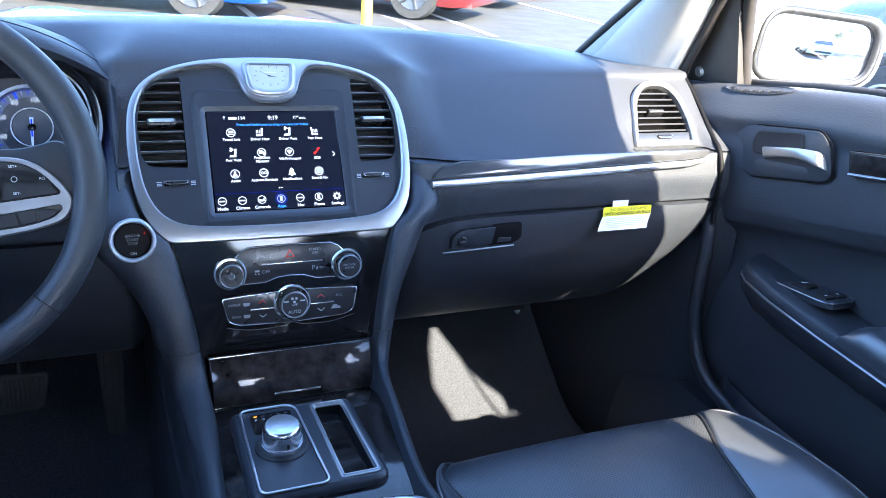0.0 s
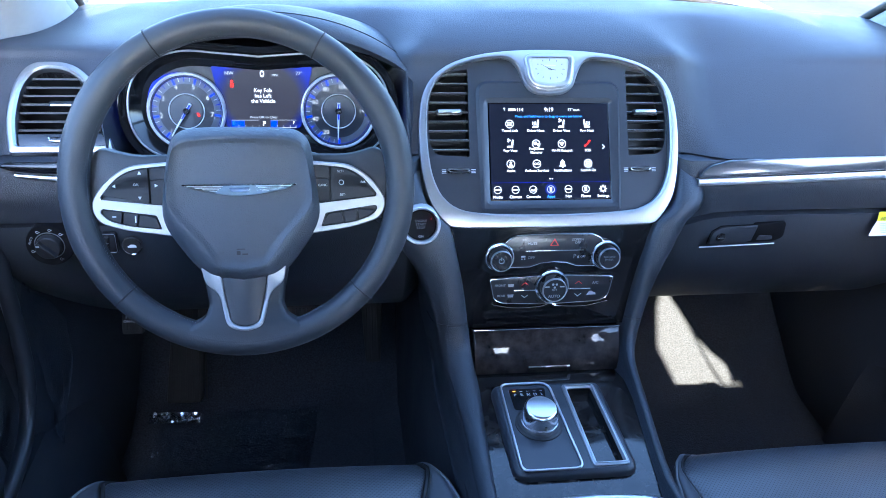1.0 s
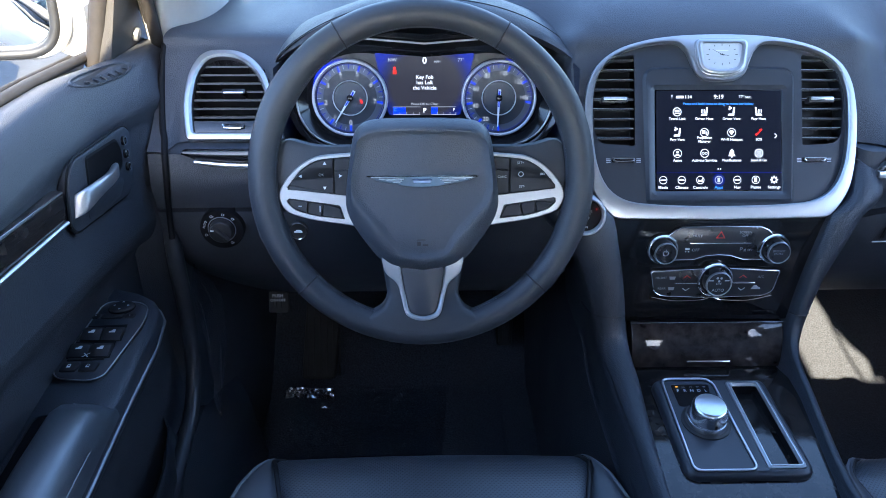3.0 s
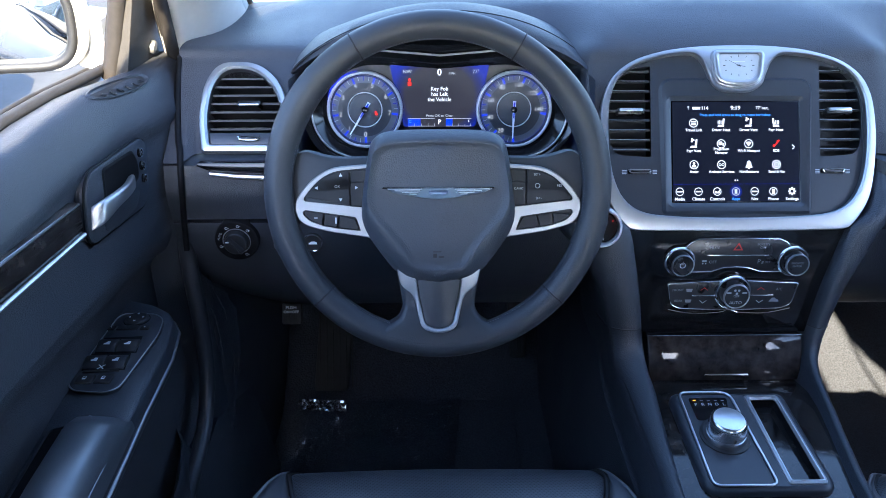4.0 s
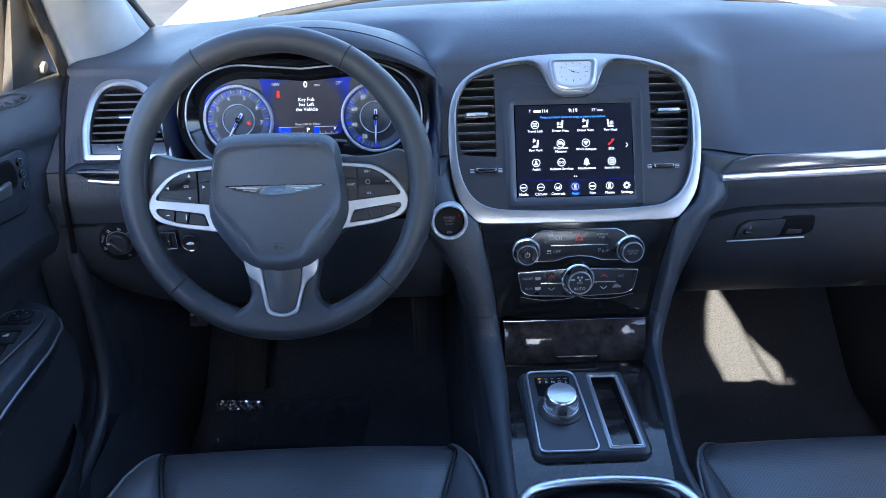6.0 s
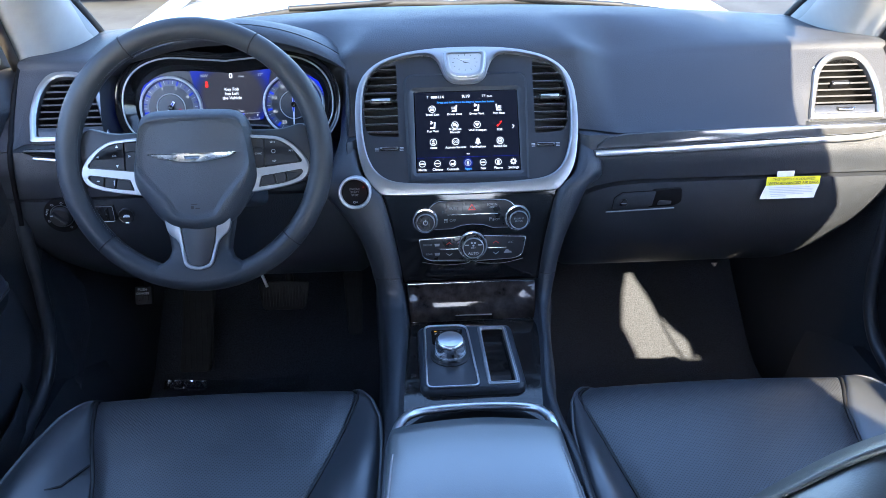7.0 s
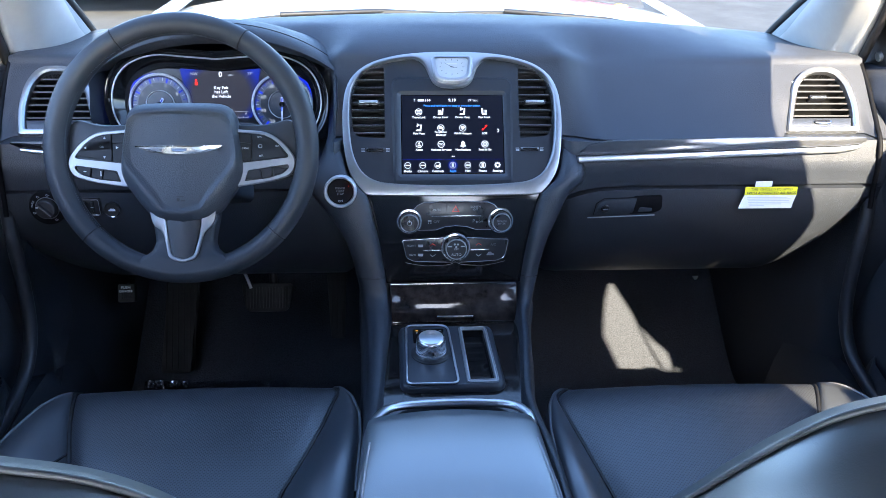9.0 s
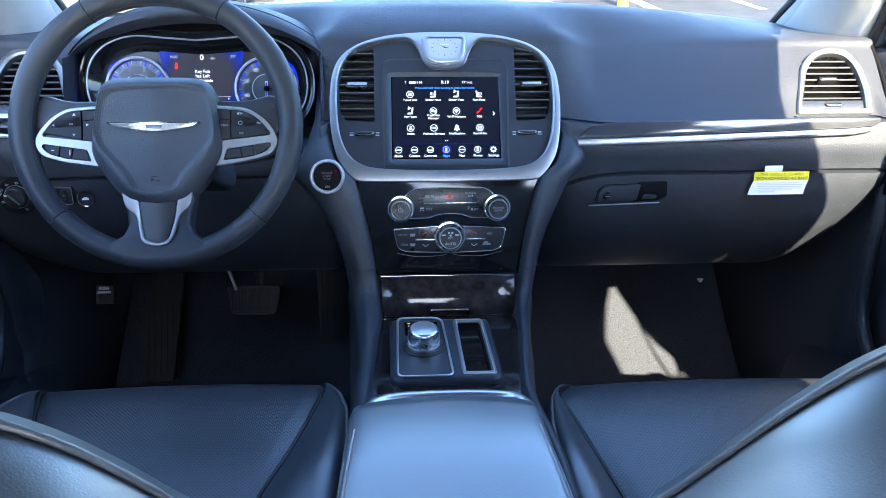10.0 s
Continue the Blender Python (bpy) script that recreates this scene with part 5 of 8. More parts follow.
v, f = loft([[(LC + s, y, z) for y, z in ((-0.5, 0.69), (-0.53, 0.74), (-1.06, 0.745))] for s in (-0.1, 0.1)])
link("lid_base", v, f, PLASTIC, lid)
v, f = loft([[(x, y, z) for y in (-0.56, -1.06)] for x, z in ((-0.138, 0.24), (-0.13, 0.715), (0.09, 0.715), (0.098, 0.24))])
link("box_wall", v, f, PLASTIC, console)

# ---- steering wheel ----
wheel = thing("steering_wheel", (-0.4015, -0.1745, 0.8), "black leather steering wheel with satin silver spoke trim", "steering wheel")
R, TR = 0.1778, 0.016
rows = []
for i in range(120):
    a = 2 * math.pi * i / 120
    # thumb swellings near ten and two, flatter at the spokes
    th = 1 + 0.08 * math.exp(-((abs(math.cos(a)) - 0.86) / 0.12) ** 2) * (math.sin(a) > -0.4)
    row = []
    for j in range(16):
        b = 2 * math.pi * j / 16
        rr = R + TR * th * math.cos(b)
        row.append(WHEEL(rr * math.cos(a), rr * math.sin(a), TR * 1.1 * math.sin(b)))
    rows.append(row)
v, f = loft(rows, ring=True, loop=True)
rim = link("rim", v, f, WHEELLEATHER, wheel, sharp=80)
for ang in (60, 120, 223, 317):
    a = radians(ang)
    pts = [WHEEL((R + (TR + 0.0002) * math.cos(b)) * math.cos(a), (R + (TR + 0.0002) * math.cos(b)) * math.sin(a), (TR * 1.1 + 0.0002) * math.sin(b)) for b in [2 * math.pi * k / 24 for k in range(24)]]
    tube("rim_seam", pts, 0.0009, THREAD, rim, closed=True, seg=5)
# stitches along the inner side of the rim
v, f = [], []
for i in range(330):
    a = 2 * math.pi * i / 330
    q = R - TR * 0.93
    p = [WHEEL((q - 0.0006) * math.cos(a + d), (q - 0.0006) * math.sin(a + d), 0.006 + e) for d, e in ((-0.006, -0.0016), (-0.003, -0.0022), (0.006, 0.0016), (0.003, 0.0022))]
    b = len(v)
    v += p
    f.append((b, b + 1, b + 2, b + 3))
link("rim_stitching", v, f, PALETHREAD, rim, flat=True)["kind"] = "stuff"
SPOKE = frame_of(WHEEL(0, 0, -0.008), (0, 0.411, 0.911), (0, -0.911, 0.411))
# spokes
for s in (-1, 1):
    o = rounded([(s * 0.06, 0.036), (s * 0.12, 0.035), (s * 0.152, 0.045), (s * 0.176, 0.02), (s * 0.172, -0.036), (s * 0.15, -0.042), (s * 0.12, -0.048), (s * 0.06, -0.054)], [0.004, 0.02, 0.01, 0.01, 0.01, 0.02, 0.02, 0.004], 5)
    sp = solid("side_spoke", o, SPOKE, -0.02, 0.002, WHEELLEATHER, wheel, bev=0.006)
    to = rounded([(s * 0.07, 0.0268), (s * 0.119, 0.0228), (s * 0.138, 0.0115), (s * 0.1525, -0.0045), (s * 0.1605, -0.02), (s * 0.153, -0.0375), (s * 0.126, -0.0462), (s * 0.07, -0.0545)], [0.002, 0.02, 0.015, 0.015, 0.012, 0.014, 0.02, 0.002], 4)
    v_top = rounded([(s * 0.0745, 0.0238), (s * 0.117, 0.0198), (s * 0.1345, 0.0095), (s * 0.1505, -0.01), (s * 0.1495, -0.0135), (s * 0.0745, -0.0218)], [0.002, 0.02, 0.012, 0.006, 0.004, 0.002], 4)
    v_low = rounded([(s * 0.092, -0.0312), (s * 0.1495, -0.0228), (s * 0.1515, -0.0275), (s * 0.1435, -0.036), (s * 0.123, -0.0428), (s * 0.0865, -0.0472)], [0.002, 0.004, 0.004, 0.01, 0.01, 0.002], 4)
    solid("switch_bed", inset(to, 0.002), SPOKE, 0.0, 0.008, BLACK, sp)
    trim_ob = plate_with_holes("silver_trim", to, [v_top, v_low], SPOKE, 0.012, WHEELSILVER, sp, "satin silver spoke trim")
    v, f = loft([[SPOKE(p.x, p.y, 0.012) for p in to], [SPOKE(p.x, p.y, 0.0105) for p in inset(to, -0.0012)], [SPOKE(p.x, p.y, 0.0) for p in inset(to, -0.0012)]], ring=True)
    link("trim_edge", v, f, WHEELSILVER, sp)

    def cut(poly, keep):
        """The piece of an outline on the kept side of lines (point, direction), by clipping."""
        pts = [Vector(p) for p in poly]
        for (px, py, dx, dy) in keep:
            res = []
            for i in range(len(pts)):
                a, b = pts[i - 1], pts[i]
                da, db = dx * (a.y - py) - dy * (a.x - px), dx * (b.y - py) - dy * (b.x - px)
                if da >= 0:
                    res.append(a)
                if (da >= 0) != (db >= 0):
                    res.append(a.lerp(b, da / (da - db)))
            pts = res
            if len(pts) < 3:
                return []
        return pts

    top, lowp = inset(v_top, 0.0005), inset(v_low, 0.0005)
    if s > 0:
        key_top = [Vector((-p.x, p.y)) for p in reversed(top)]
        key_low = [Vector((-p.x, p.y)) for p in reversed(lowp)]
    else:
        key_top, key_low = top, lowp
    # cells in the left spoke's layout, mirrored for the right one
    pieces = [
        cut(key_top, [(-0.0985, 0.0, 0, 1), (-0.14, 0.0098, -1, -0.12)]),
        cut(key_top, [(-0.0985, 0.0, 0, 1), (-0.14, -0.0035, -1, -0.06), (-0.14, 0.0093, 1, 0.12), (-0.127, -0.002, 0.25, -1)]),
        cut(key_top, [(-0.0985, 0.0, 0, 1), (-0.14, -0.004, 1, 0.06)]),
        cut(key_top, [(-0.0985, 0.0, 0, 1), (-0.14, 0.0093, 1, 0.12), (-0.14, -0.0035, -1, -0.06), (-0.1275, -0.002, -0.25, 1)]),
        cut(key_top, [(-0.0975, 0.0, 0, -1), (-0.09, 0.008, -1, -0.1)]),
        cut(key_top, [(-0.0975, 0.0, 0, -1), (-0.09, 0.0075, 1, 0.1)]),
        cut(key_low, [(-0.1285, -0.034, 0.12, 1)]),
        cut(key_low, [(-0.1275, -0.034, -0.12, -1), (-0.1115, -0.034, 0.2, 1)]),
        cut(key_low, [(-0.1105, -0.034, -0.2, -1)]),
    ]
    for pc in pieces:
        pc = [p for i, p in enumerate(pc) if (p - pc[i - 1]).length > 0.0012]
        if len(pc) < 3:
            continue
        if s > 0:
            pc = [Vector((-p.x, p.y)) for p in pc]
        solid("spoke_button", inset(pc, 0.0006), SPOKE, 0.006, 0.0125, BUTTON, sp, bev=0.0008, sharp=12)
    BNW = 0.0129
    if s < 0:
        letters("button_word", "OK", 0.0042, SPOKE, -0.112, 0.0028, BNW, DIMPRINT, sp)
        for u, vv, d in ((-0.108, 0.0155, 90), (-0.135, 0.0015, 180), (-0.1085, -0.0115, 270), (-0.091, 0.0018, 0)):
            c, sn = math.cos(radians(d)), math.sin(radians(d))
            sign("arrow_mark", [[(u + 0.0022 * c, vv + 0.0022 * sn), (u - 0.0014 * c - 0.002 * sn, vv - 0.0014 * sn + 0.002 * c), (u - 0.0014 * c + 0.002 * sn, vv - 0.0014 * sn - 0.002 * c)]], SPOKE, BNW, DIMPRINT, sp)
        sign("call_mark", [bar(-0.1385, -0.0325, -0.1345, -0.0312), bar(-0.115, -0.0385, -0.1136, -0.0315)], SPOKE, BNW, DIMPRINT, sp)
    else:
        for w_, u, vv in (("SET+", 0.11, 0.0155), ("CANC", 0.0895, 0.0), ("RES", 0.135, 0.003), ("SET-", 0.112, -0.011)):
            letters("button_word", w_, 0.0036, SPOKE, u, vv, BNW, DIMPRINT, sp)
        sign("cruise_mark", ring_shapes(0.1105, 0.003, 0.003, 0.0007, 12), SPOKE, BNW, DIMPRINT, sp)
# lower spoke
def lift(vv):
    return 0.009 * smooth(0.12, 0.165, -vv)


def WHEELF(u, vv, n):
    """The wheel's plane, rising towards the rim on the lower spoke."""
    return WHEEL(u, vv, n + lift(vv))


rows = []
for rr, w, n in ((0.08, 0.05, 0.002), (0.1, 0.047, 0.003), (0.118, 0.0435, 0.0045), (0.132, 0.0415, 0.006), (0.143, 0.042, 0.0085), (0.152, 0.0455, 0.0115), (0.16, 0.053, 0.0145), (R - TR * 0.4, 0.068, TR * 1.1 * 0.93), (R - TR * 0.05, 0.08, TR * 1.1 - 0.0006), (R + TR * 0.3, 0.086, TR * 0.9)):
    row = []
    for q, drop in ((-1, 0.026), (-1, 0.012), (-0.985, 0.005), (-0.94, 0.0015), (-0.85, 0.0), (-0.4, 0), (0, 0), (0.4, 0), (0.85, 0), (0.94, 0.0015), (0.985, 0.005), (1, 0.012), (1, 0.026)):
        x = w * q
        row.append(WHEEL(x, -math.sqrt(max(rr * rr - (x * x if rr > 0.14 else 0), 0)), n - drop))
    rows.append(row)
rows = [list(r) for r in zip(*[spline(col, 3) for col in zip(*rows)])]
v, f = loft(rows)
lowsp = link("lower_spoke", v, f, WHEELLEATHER, wheel, sharp=70)
fork_o = rounded([(-0.047, -0.088), (0.047, -0.088), (0.043, -0.109), (0.0285, -0.119), (0.0195, -0.157), (0.0, -0.163), (-0.0195, -0.157), (-0.0285, -0.119), (-0.043, -0.109)], [0.002, 0.002, 0.008, 0.012, 0.008, 0.03, 0.008, 0.012, 0.008], 5)
fork_i = rounded([(-0.027, -0.088), (0.027, -0.088), (0.0245, -0.108), (0.0222, -0.124), (0.0157, -0.153), (0.0, -0.1585), (-0.0157, -0.153), (-0.0222, -0.124), (-0.0245, -0.108)], [0.002, 0.002, 0.004, 0.012, 0.006, 0.03, 0.006, 0.012, 0.004], 5)
band("silver_fork", fork_o, fork_i, WHEELF, 0.0, 0.0095, WHEELSILVER, lowsp, "satin silver fork trim", bev=0.0015)
solid("fork_insert", inset(fork_i, 0.0008), WHEELF, 0.0, 0.0075, SMOOTH, lowsp, bev=0.001)
# airbag cover
hub_half = [(0.0, 0.0655), (0.03, 0.0652), (0.055, 0.0635), (0.068, 0.058), (0.0755, 0.048), (0.0803, 0.0255), (0.084, 0.001), (0.0865, -0.0236), (0.085, -0.038), (0.0776, -0.0548), (0.0562, -0.085), (0.044, -0.097), (0.03, -0.1035), (0.0, -0.1086)]
ho = spline(hub_half, 4)
hub_o = ho + [Vector((-p.x, p.y)) for p in reversed(ho[1:-1])]
face_half = [(0.0, 0.051), (0.028, 0.0505), (0.052, 0.0485), (0.062, 0.0455), (0.0698, 0.037), (0.0735, 0.02), (0.0764, 0.0015), (0.0762, -0.014), (0.071, -0.027), (0.054, -0.047), (0.0371, -0.0665), (0.031, -0.077), (0.0235, -0.085), (0.0, -0.0884)]
fo = spline(face_half, 4)
hub_f = fo + [Vector((-p.x, p.y)) for p in reversed(fo[1:-1])]
rows = [[WHEEL(p.x, p.y, -0.035) for p in inset(hub_o, 0.004)], [WHEEL(p.x, p.y, -0.002) for p in hub_o], [WHEEL(p.x, p.y, 0.007) for p in inset(hub_o, 0.0015)]]
for t, h in ((0.25, 0.0125), (0.5, 0.0165), (0.8, 0.0192), (1.0, 0.0186)):
    rows.append([WHEEL(*(a.lerp(b, t)), h) for a, b in zip(inset(hub_o, 0.003), hub_f)])
c = Vector((0, -0.012))
for t, h in ((0.95, 0.0152), (0.89, 0.0138), (0.6, 0.0138), (0.3, 0.0138), (0.04, 0.0138)):
    rows.append([WHEEL(*(c + (b - c) * t), h + 0.003 * (1 - abs(b.x * t) / 0.076) * (t < 0.93)) for b in hub_f])
v, f = loft(rows, ring=True)
f.append(tuple(range(len(v) - len(hub_f), len(v))))
hub = link("airbag_cover", v, f, HUBPLASTIC, wheel, "grained dark airbag cover", sharp=60)
# winged badge, drawn as a plain shape
wing = [(0.0, 0.0035), (0.02, 0.0033), (0.0615, 0.003), (0.0605, 0.0015), (0.05, -0.0035), (0.03, -0.0072), (0.018, -0.0092), (0.012, -0.0098), (0.0, -0.0106)]
badge = solid("badge", mirror_pts(wing), WHEEL, 0.012, 0.0195, CHROME, hub, "winged silver badge", bev=0.0016)
solid("badge_centre", mirror_pts([(0.0, -0.001), (0.011, -0.001), (0.0095, -0.0052), (0.0, -0.0058)]), WHEEL, 0.0185, 0.0205, material("badge_blue", (0.14, 0.18, 0.27), 0.25, metal=0.6), badge, "blue badge centre", bev=0.0006)
for s in (-1, 1):
    for k in range(4):
        solid("badge_rib", rounded([(s * (0.018 + 0.002 * k), 0.001 - 0.0018 * k), (s * (0.056 - 0.008 * k), 0.0012 - 0.0018 * k), (s * (0.055 - 0.008 * k), 0.0004 - 0.0018 * k), (s * (0.018 + 0.002 * k), 0.0001 - 0.0018 * k)], 0.0002, 2), WHEEL, 0.0185, 0.0201, SATIN, badge, bev=0.0002)
sign("airbag_sign", [bar(-0.006, -0.0755, -0.002, -0.071), bar(0.0, -0.0755, 0.006, -0.074), bar(-0.006, -0.0695, 0.003, -0.0685)], WHEEL, 0.0172, BLACK, hub)
# steering column and stalks
COL = frame_of((-0.4015, -0.14, 0.955), (0, 0.411, 0.911), (0, -0.911, 0.411))
column = thing("steering_column", (-0.4015, -0.05, 0.8), "dark plastic steering column shroud with two stalks", "steering column")
rows = []
for n, w, h in ((0.02, 0.045, 0.035), (0.0, 0.058, 0.045), (-0.05, 0.066, 0.055), (-0.13, 0.072, 0.06)):
    rows.append([COL(p.x, p.y, n) for p in rounded([(-w, -h), (w, -h), (w * 0.8, h), (-w * 0.8, h)], 0.02, 5)])
v, f = loft(rows, ring=True, caps=True)
link("column_shroud", v, f, PLASTIC, column, sharp=50)
for s in (-1, 1):
    pts = [COL(s * 0.05, 0.02, -0.05), COL(s * 0.1, 0.025, -0.04), COL(s * 0.145, 0.032, -0.025), COL(s * 0.185, 0.038, -0.015)]
    st = tube("stalk", spline(pts, 4), 0.0105, SMOOTH, column, "dark control stalk", seg=12, flat=0.8)
    for k in range(3):
        p = COL(s * (0.15 + 0.009 * k), 0.033 + 0.0022 * k, -0.0125 + 0.0025 * k)
        if s < 0:
            link("stalk_mark", [p + Vector((dx, dy, dz)) for dx, dy, dz in ((-0.003, 0.002, 0.0085), (0.003, 0.002, 0.0085), (0.003, -0.004, 0.0072), (-0.003, -0.004, 0.0072))], [(0, 1, 2, 3)], PRINT, st, flat=True)
        else:
            tube("stalk_ring", [p + Vector((0, 0.0115 * math.cos(b), 0.0095 * math.sin(b))) for b in [2 * math.pi * q / 14 for q in range(14)]], 0.0009, CHROME, st, closed=True, seg=5)

# ---- instrument cluster ----
cluster = thing("instrument_cluster", (-0.396, 0.1, 0.9), "instrument cluster with two lit dials and blue display", "instrument cluster")
cl_half = [(0.0, 0.066), (0.05, 0.07), (0.1, 0.0725), (0.14, 0.06), (0.165, 0.035), (0.174, 0.0), (0.168, -0.034), (0.146, -0.06), (0.106, -0.072), (0.06, -0.062), (0.0, -0.058)]
cl = spline(cl_half, 5)
cl_o = cl + [Vector((-p.x, p.y)) for p in reversed(cl[1:-1])]
rows = [[GAUGE(p.x, p.y, 0.036) for p in inset(cl_o, -0.012)], [GAUGE(p.x, p.y, 0.032) for p in inset(cl_o, -0.001)], [GAUGE(p.x, p.y, 0.004) for p in inset(cl_o, 0.012)], [GAUGE(p.x, p.y, 0.0) for p in inset(cl_o, 0.02)]]
v, f = loft(rows, ring=True)
link("bezel", v, f, GLOSS, cluster, "gloss black cluster bezel", sharp=50)
tube("chrome_line", [GAUGE(p.x, p.y, 0.034) for p in cl_o], 0.0015, SATIN, cluster, closed=True, seg=8)
flatshape("dial_backing", inset(cl_o, 0.004), GAUGE, -0.003, DIAL, cluster)
for s, nums, full in ((-1, [(str(q), -90 - 39.7 * q) for q in range(8)], 7), (1, [(str(q * 20), -82 - 39.7 * q) for q in range(1, 8)], 7)):
    cx, cy = s * 0.104, -0.008
    g = 0.87
    dial = lathe("dial", [(0.058 * g, -0.002), (0.058 * g, 0.004), (0.0562 * g, 0.0065), (0.0545 * g, 0.0065), (0.053 * g, 0.003), (0.0005, 0.0028)], GAUGE, cx, cy, DIALFACE, cluster, "round black dial with blue-lit scale", seg=56)
    lathe("dial_rim", [(0.061 * g, 0.0), (0.061 * g, 0.005), (0.06 * g, 0.0075), (0.058 * g, 0.008), (0.055 * g, 0.0058)], GAUGE, cx, cy, RINGSILVER, dial, seg=56)
    lathe("inner_ring", [(0.0245, 0.0026), (0.0245, 0.0042), (0.0238, 0.0048), (0.023, 0.0042), (0.023, 0.0026)], GAUGE, cx, cy, RINGSILVER, dial, seg=40)
    lathe("dial_centre", [(0.022, 0.0026), (0.0215, 0.0034), (0.0005, 0.0035)], GAUGE, cx, cy, DIALCENTRE, dial, seg=36)
    for k in range(29):
        a = radians(-90 - 278 * k / 28)
        big = k % 4 == 0
        r0, r1, w = (0.0435 if big else 0.046) * g, 0.0525 * g, (0.0012 if big else 0.00045)
        d, e = Vector((math.cos(a), math.sin(a))), Vector((-math.sin(a), math.cos(a)))
        c0 = Vector((cx, cy))
        sign("scale_mark", [[c0 + d * r0 + e * w, c0 + d * r0 - e * w, c0 + d * r1 - e * w, c0 + d * r1 + e * w]], GAUGE, 0.0036, BLUEGLOW if k % 2 == 0 else PALETICK, dial)
    sign("scale_band", ring_shapes(cx, cy, 0.0525 * g, 0.0085, 48), GAUGE, 0.0031, SCALEGREY, dial)
    sign("scale_ring", ring_shapes(cx, cy, 0.0535 * g, 0.0006, 48), GAUGE, 0.0034, DEEPBLUE, dial)
    for txt, a in nums:
        a = radians(a)
        letters("dial_number", txt, 0.0098 if s < 0 else 0.0086, GAUGE, cx + 0.0345 * math.cos(a), cy + 0.0345 * math.sin(a), 0.0036, NUMBERGLOW, dial)
    a = radians(-122 if s < 0 else -92)
    d, e = Vector((math.cos(a), math.sin(a))), Vector((-math.sin(a), math.cos(a)))
    c0 = Vector((cx, cy))
    ndl = [c0 - d * 0.012 + e * 0.0022, c0 - d * 0.012 - e * 0.0022, c0 + d * 0.04 - e * 0.0007, c0 + d * 0.04 + e * 0.0007]
    needle = solid("needle", ndl, GAUGE, 0.0065, 0.0085, PRINT, dial, "white needle", bev=0.0004)
    sign("needle_light", [[c0 - d * 0.01 + e * 0.0011, c0 - d * 0.01 - e * 0.0011, c0 + d * 0.012 - e * 0.0008, c0 + d * 0.012 + e * 0.0008]], GAUGE, 0.0089, BLUEGLOW, needle)
    lathe("needle_hub", [(0.0045, 0.0035), (0.0045, 0.009), (0.003, 0.0105), (0.0004, 0.0107)], GAUGE, cx, cy, GLOSS, needle, seg=20)
    # lit crescents outside the dial, and the bright lower arc
    arc_ = []
    for k in range(-80, 80, 8):
        a0, a1 = radians(k), radians(k + 8)
        arc_.append([(cx + s * 0.0525 * math.cos(a0), cy + 0.0525 * math.sin(a0)), (cx + s * 0.0525 * math.cos(a1), cy + 0.0525 * math.sin(a1)), (cx + s * (0.0525 + 0.012 * math.cos(a1)) * math.cos(a1), cy + 0.0545 * math.sin(a1)), (cx + s * (0.0525 + 0.012 * math.cos(a0)) * math.cos(a0), cy + 0.0545 * math.sin(a0))])
    sign("side_light", arc_, GAUGE, 0.0012, DEEPBLUE, cluster)
    tube("lower_arc", [GAUGE(cx + s * 0.064 * math.sin(radians(k)), cy - 0.062 * math.cos(radians(k)), 0.012) for k in range(-20, 92, 8)], 0.0014, SATIN, cluster, seg=6)
sign("warning_mark", [circle(-0.089, -0.0115, 0.0018, 8), bar(-0.0895, -0.0155, -0.0865, -0.0125)], GAUGE, 0.004, REDGLOW, cluster)
# display between the dials
disp = flatshape("display", rounded([(-0.05, -0.032), (0.05, -0.032), (0.069, 0.0535), (-0.069, 0.0535)], 0.004, 3), GAUGE, 0.0008, DISPLAY, cluster, "lit grey and blue driver display")
for u0, u1, q0, q1 in ((-0.0445, -0.0065, -0.0445, -0.027), (0.009, 0.0445, 0.009, 0.018)):
    flatshape("blue_bar", bar(q0, -0.031, q1, -0.0205), GAUGE, 0.0016, BLUEGLOW, disp)
    sign("gauge_frame", [bar(u0, -0.0312, u1, -0.0307), bar(u0, -0.0207, u1, -0.0202)] + [bar(lerp(u0, u1, q) - 0.0003, -0.0307, lerp(u0, u1, q) + 0.0003, -0.0275) for q in (0.25, 0.5, 0.75, 0.98)], GAUGE, 0.0017, DIMGLOW, disp)
GN = 0.0019
letters("display_word", "0", 0.0125, GAUGE, 0.0, 0.0425, GN, WHITEGLOW, disp, bold=0.015)
letters("display_word", "MPH", 0.0045, GAUGE, 0.0175, 0.041, GN, DIMGLOW, disp)
letters("display_word", "NW", 0.0068, GAUGE, -0.0445, 0.0435, GN, DIMGLOW, disp)
letters("display_word", "77°", 0.0068, GAUGE, 0.0505, 0.0435, GN, DIMGLOW, disp)
letters("display_word", "Key Fob\nhas Left\nthe Vehicle", 0.0073, GAUGE, 0.0, 0.013, GN, WHITEGLOW, disp, bold=0.01)
letters("display_word", "Press OK to Clear", 0.005, GAUGE, 0.0, -0.0165, GN, DIMGLOW, disp)
letters("display_word", "P", 0.009, GAUGE, 0.0, -0.0255, GN, WHITEGLOW, disp, bold=0.02)
letters("display_word", "C", 0.0055, GAUGE, -0.0415, -0.0245, GN, TEXTBLUE, disp)
letters("display_word", "F", 0.0055, GAUGE, 0.041, -0.0245, GN, WHITEGLOW, disp)
sign("belt_mark", [circle(-0.0415, 0.0325, 0.0022, 8), bar(-0.044, 0.0245, -0.039, 0.03)], GAUGE, GN, REDGLOW, disp)

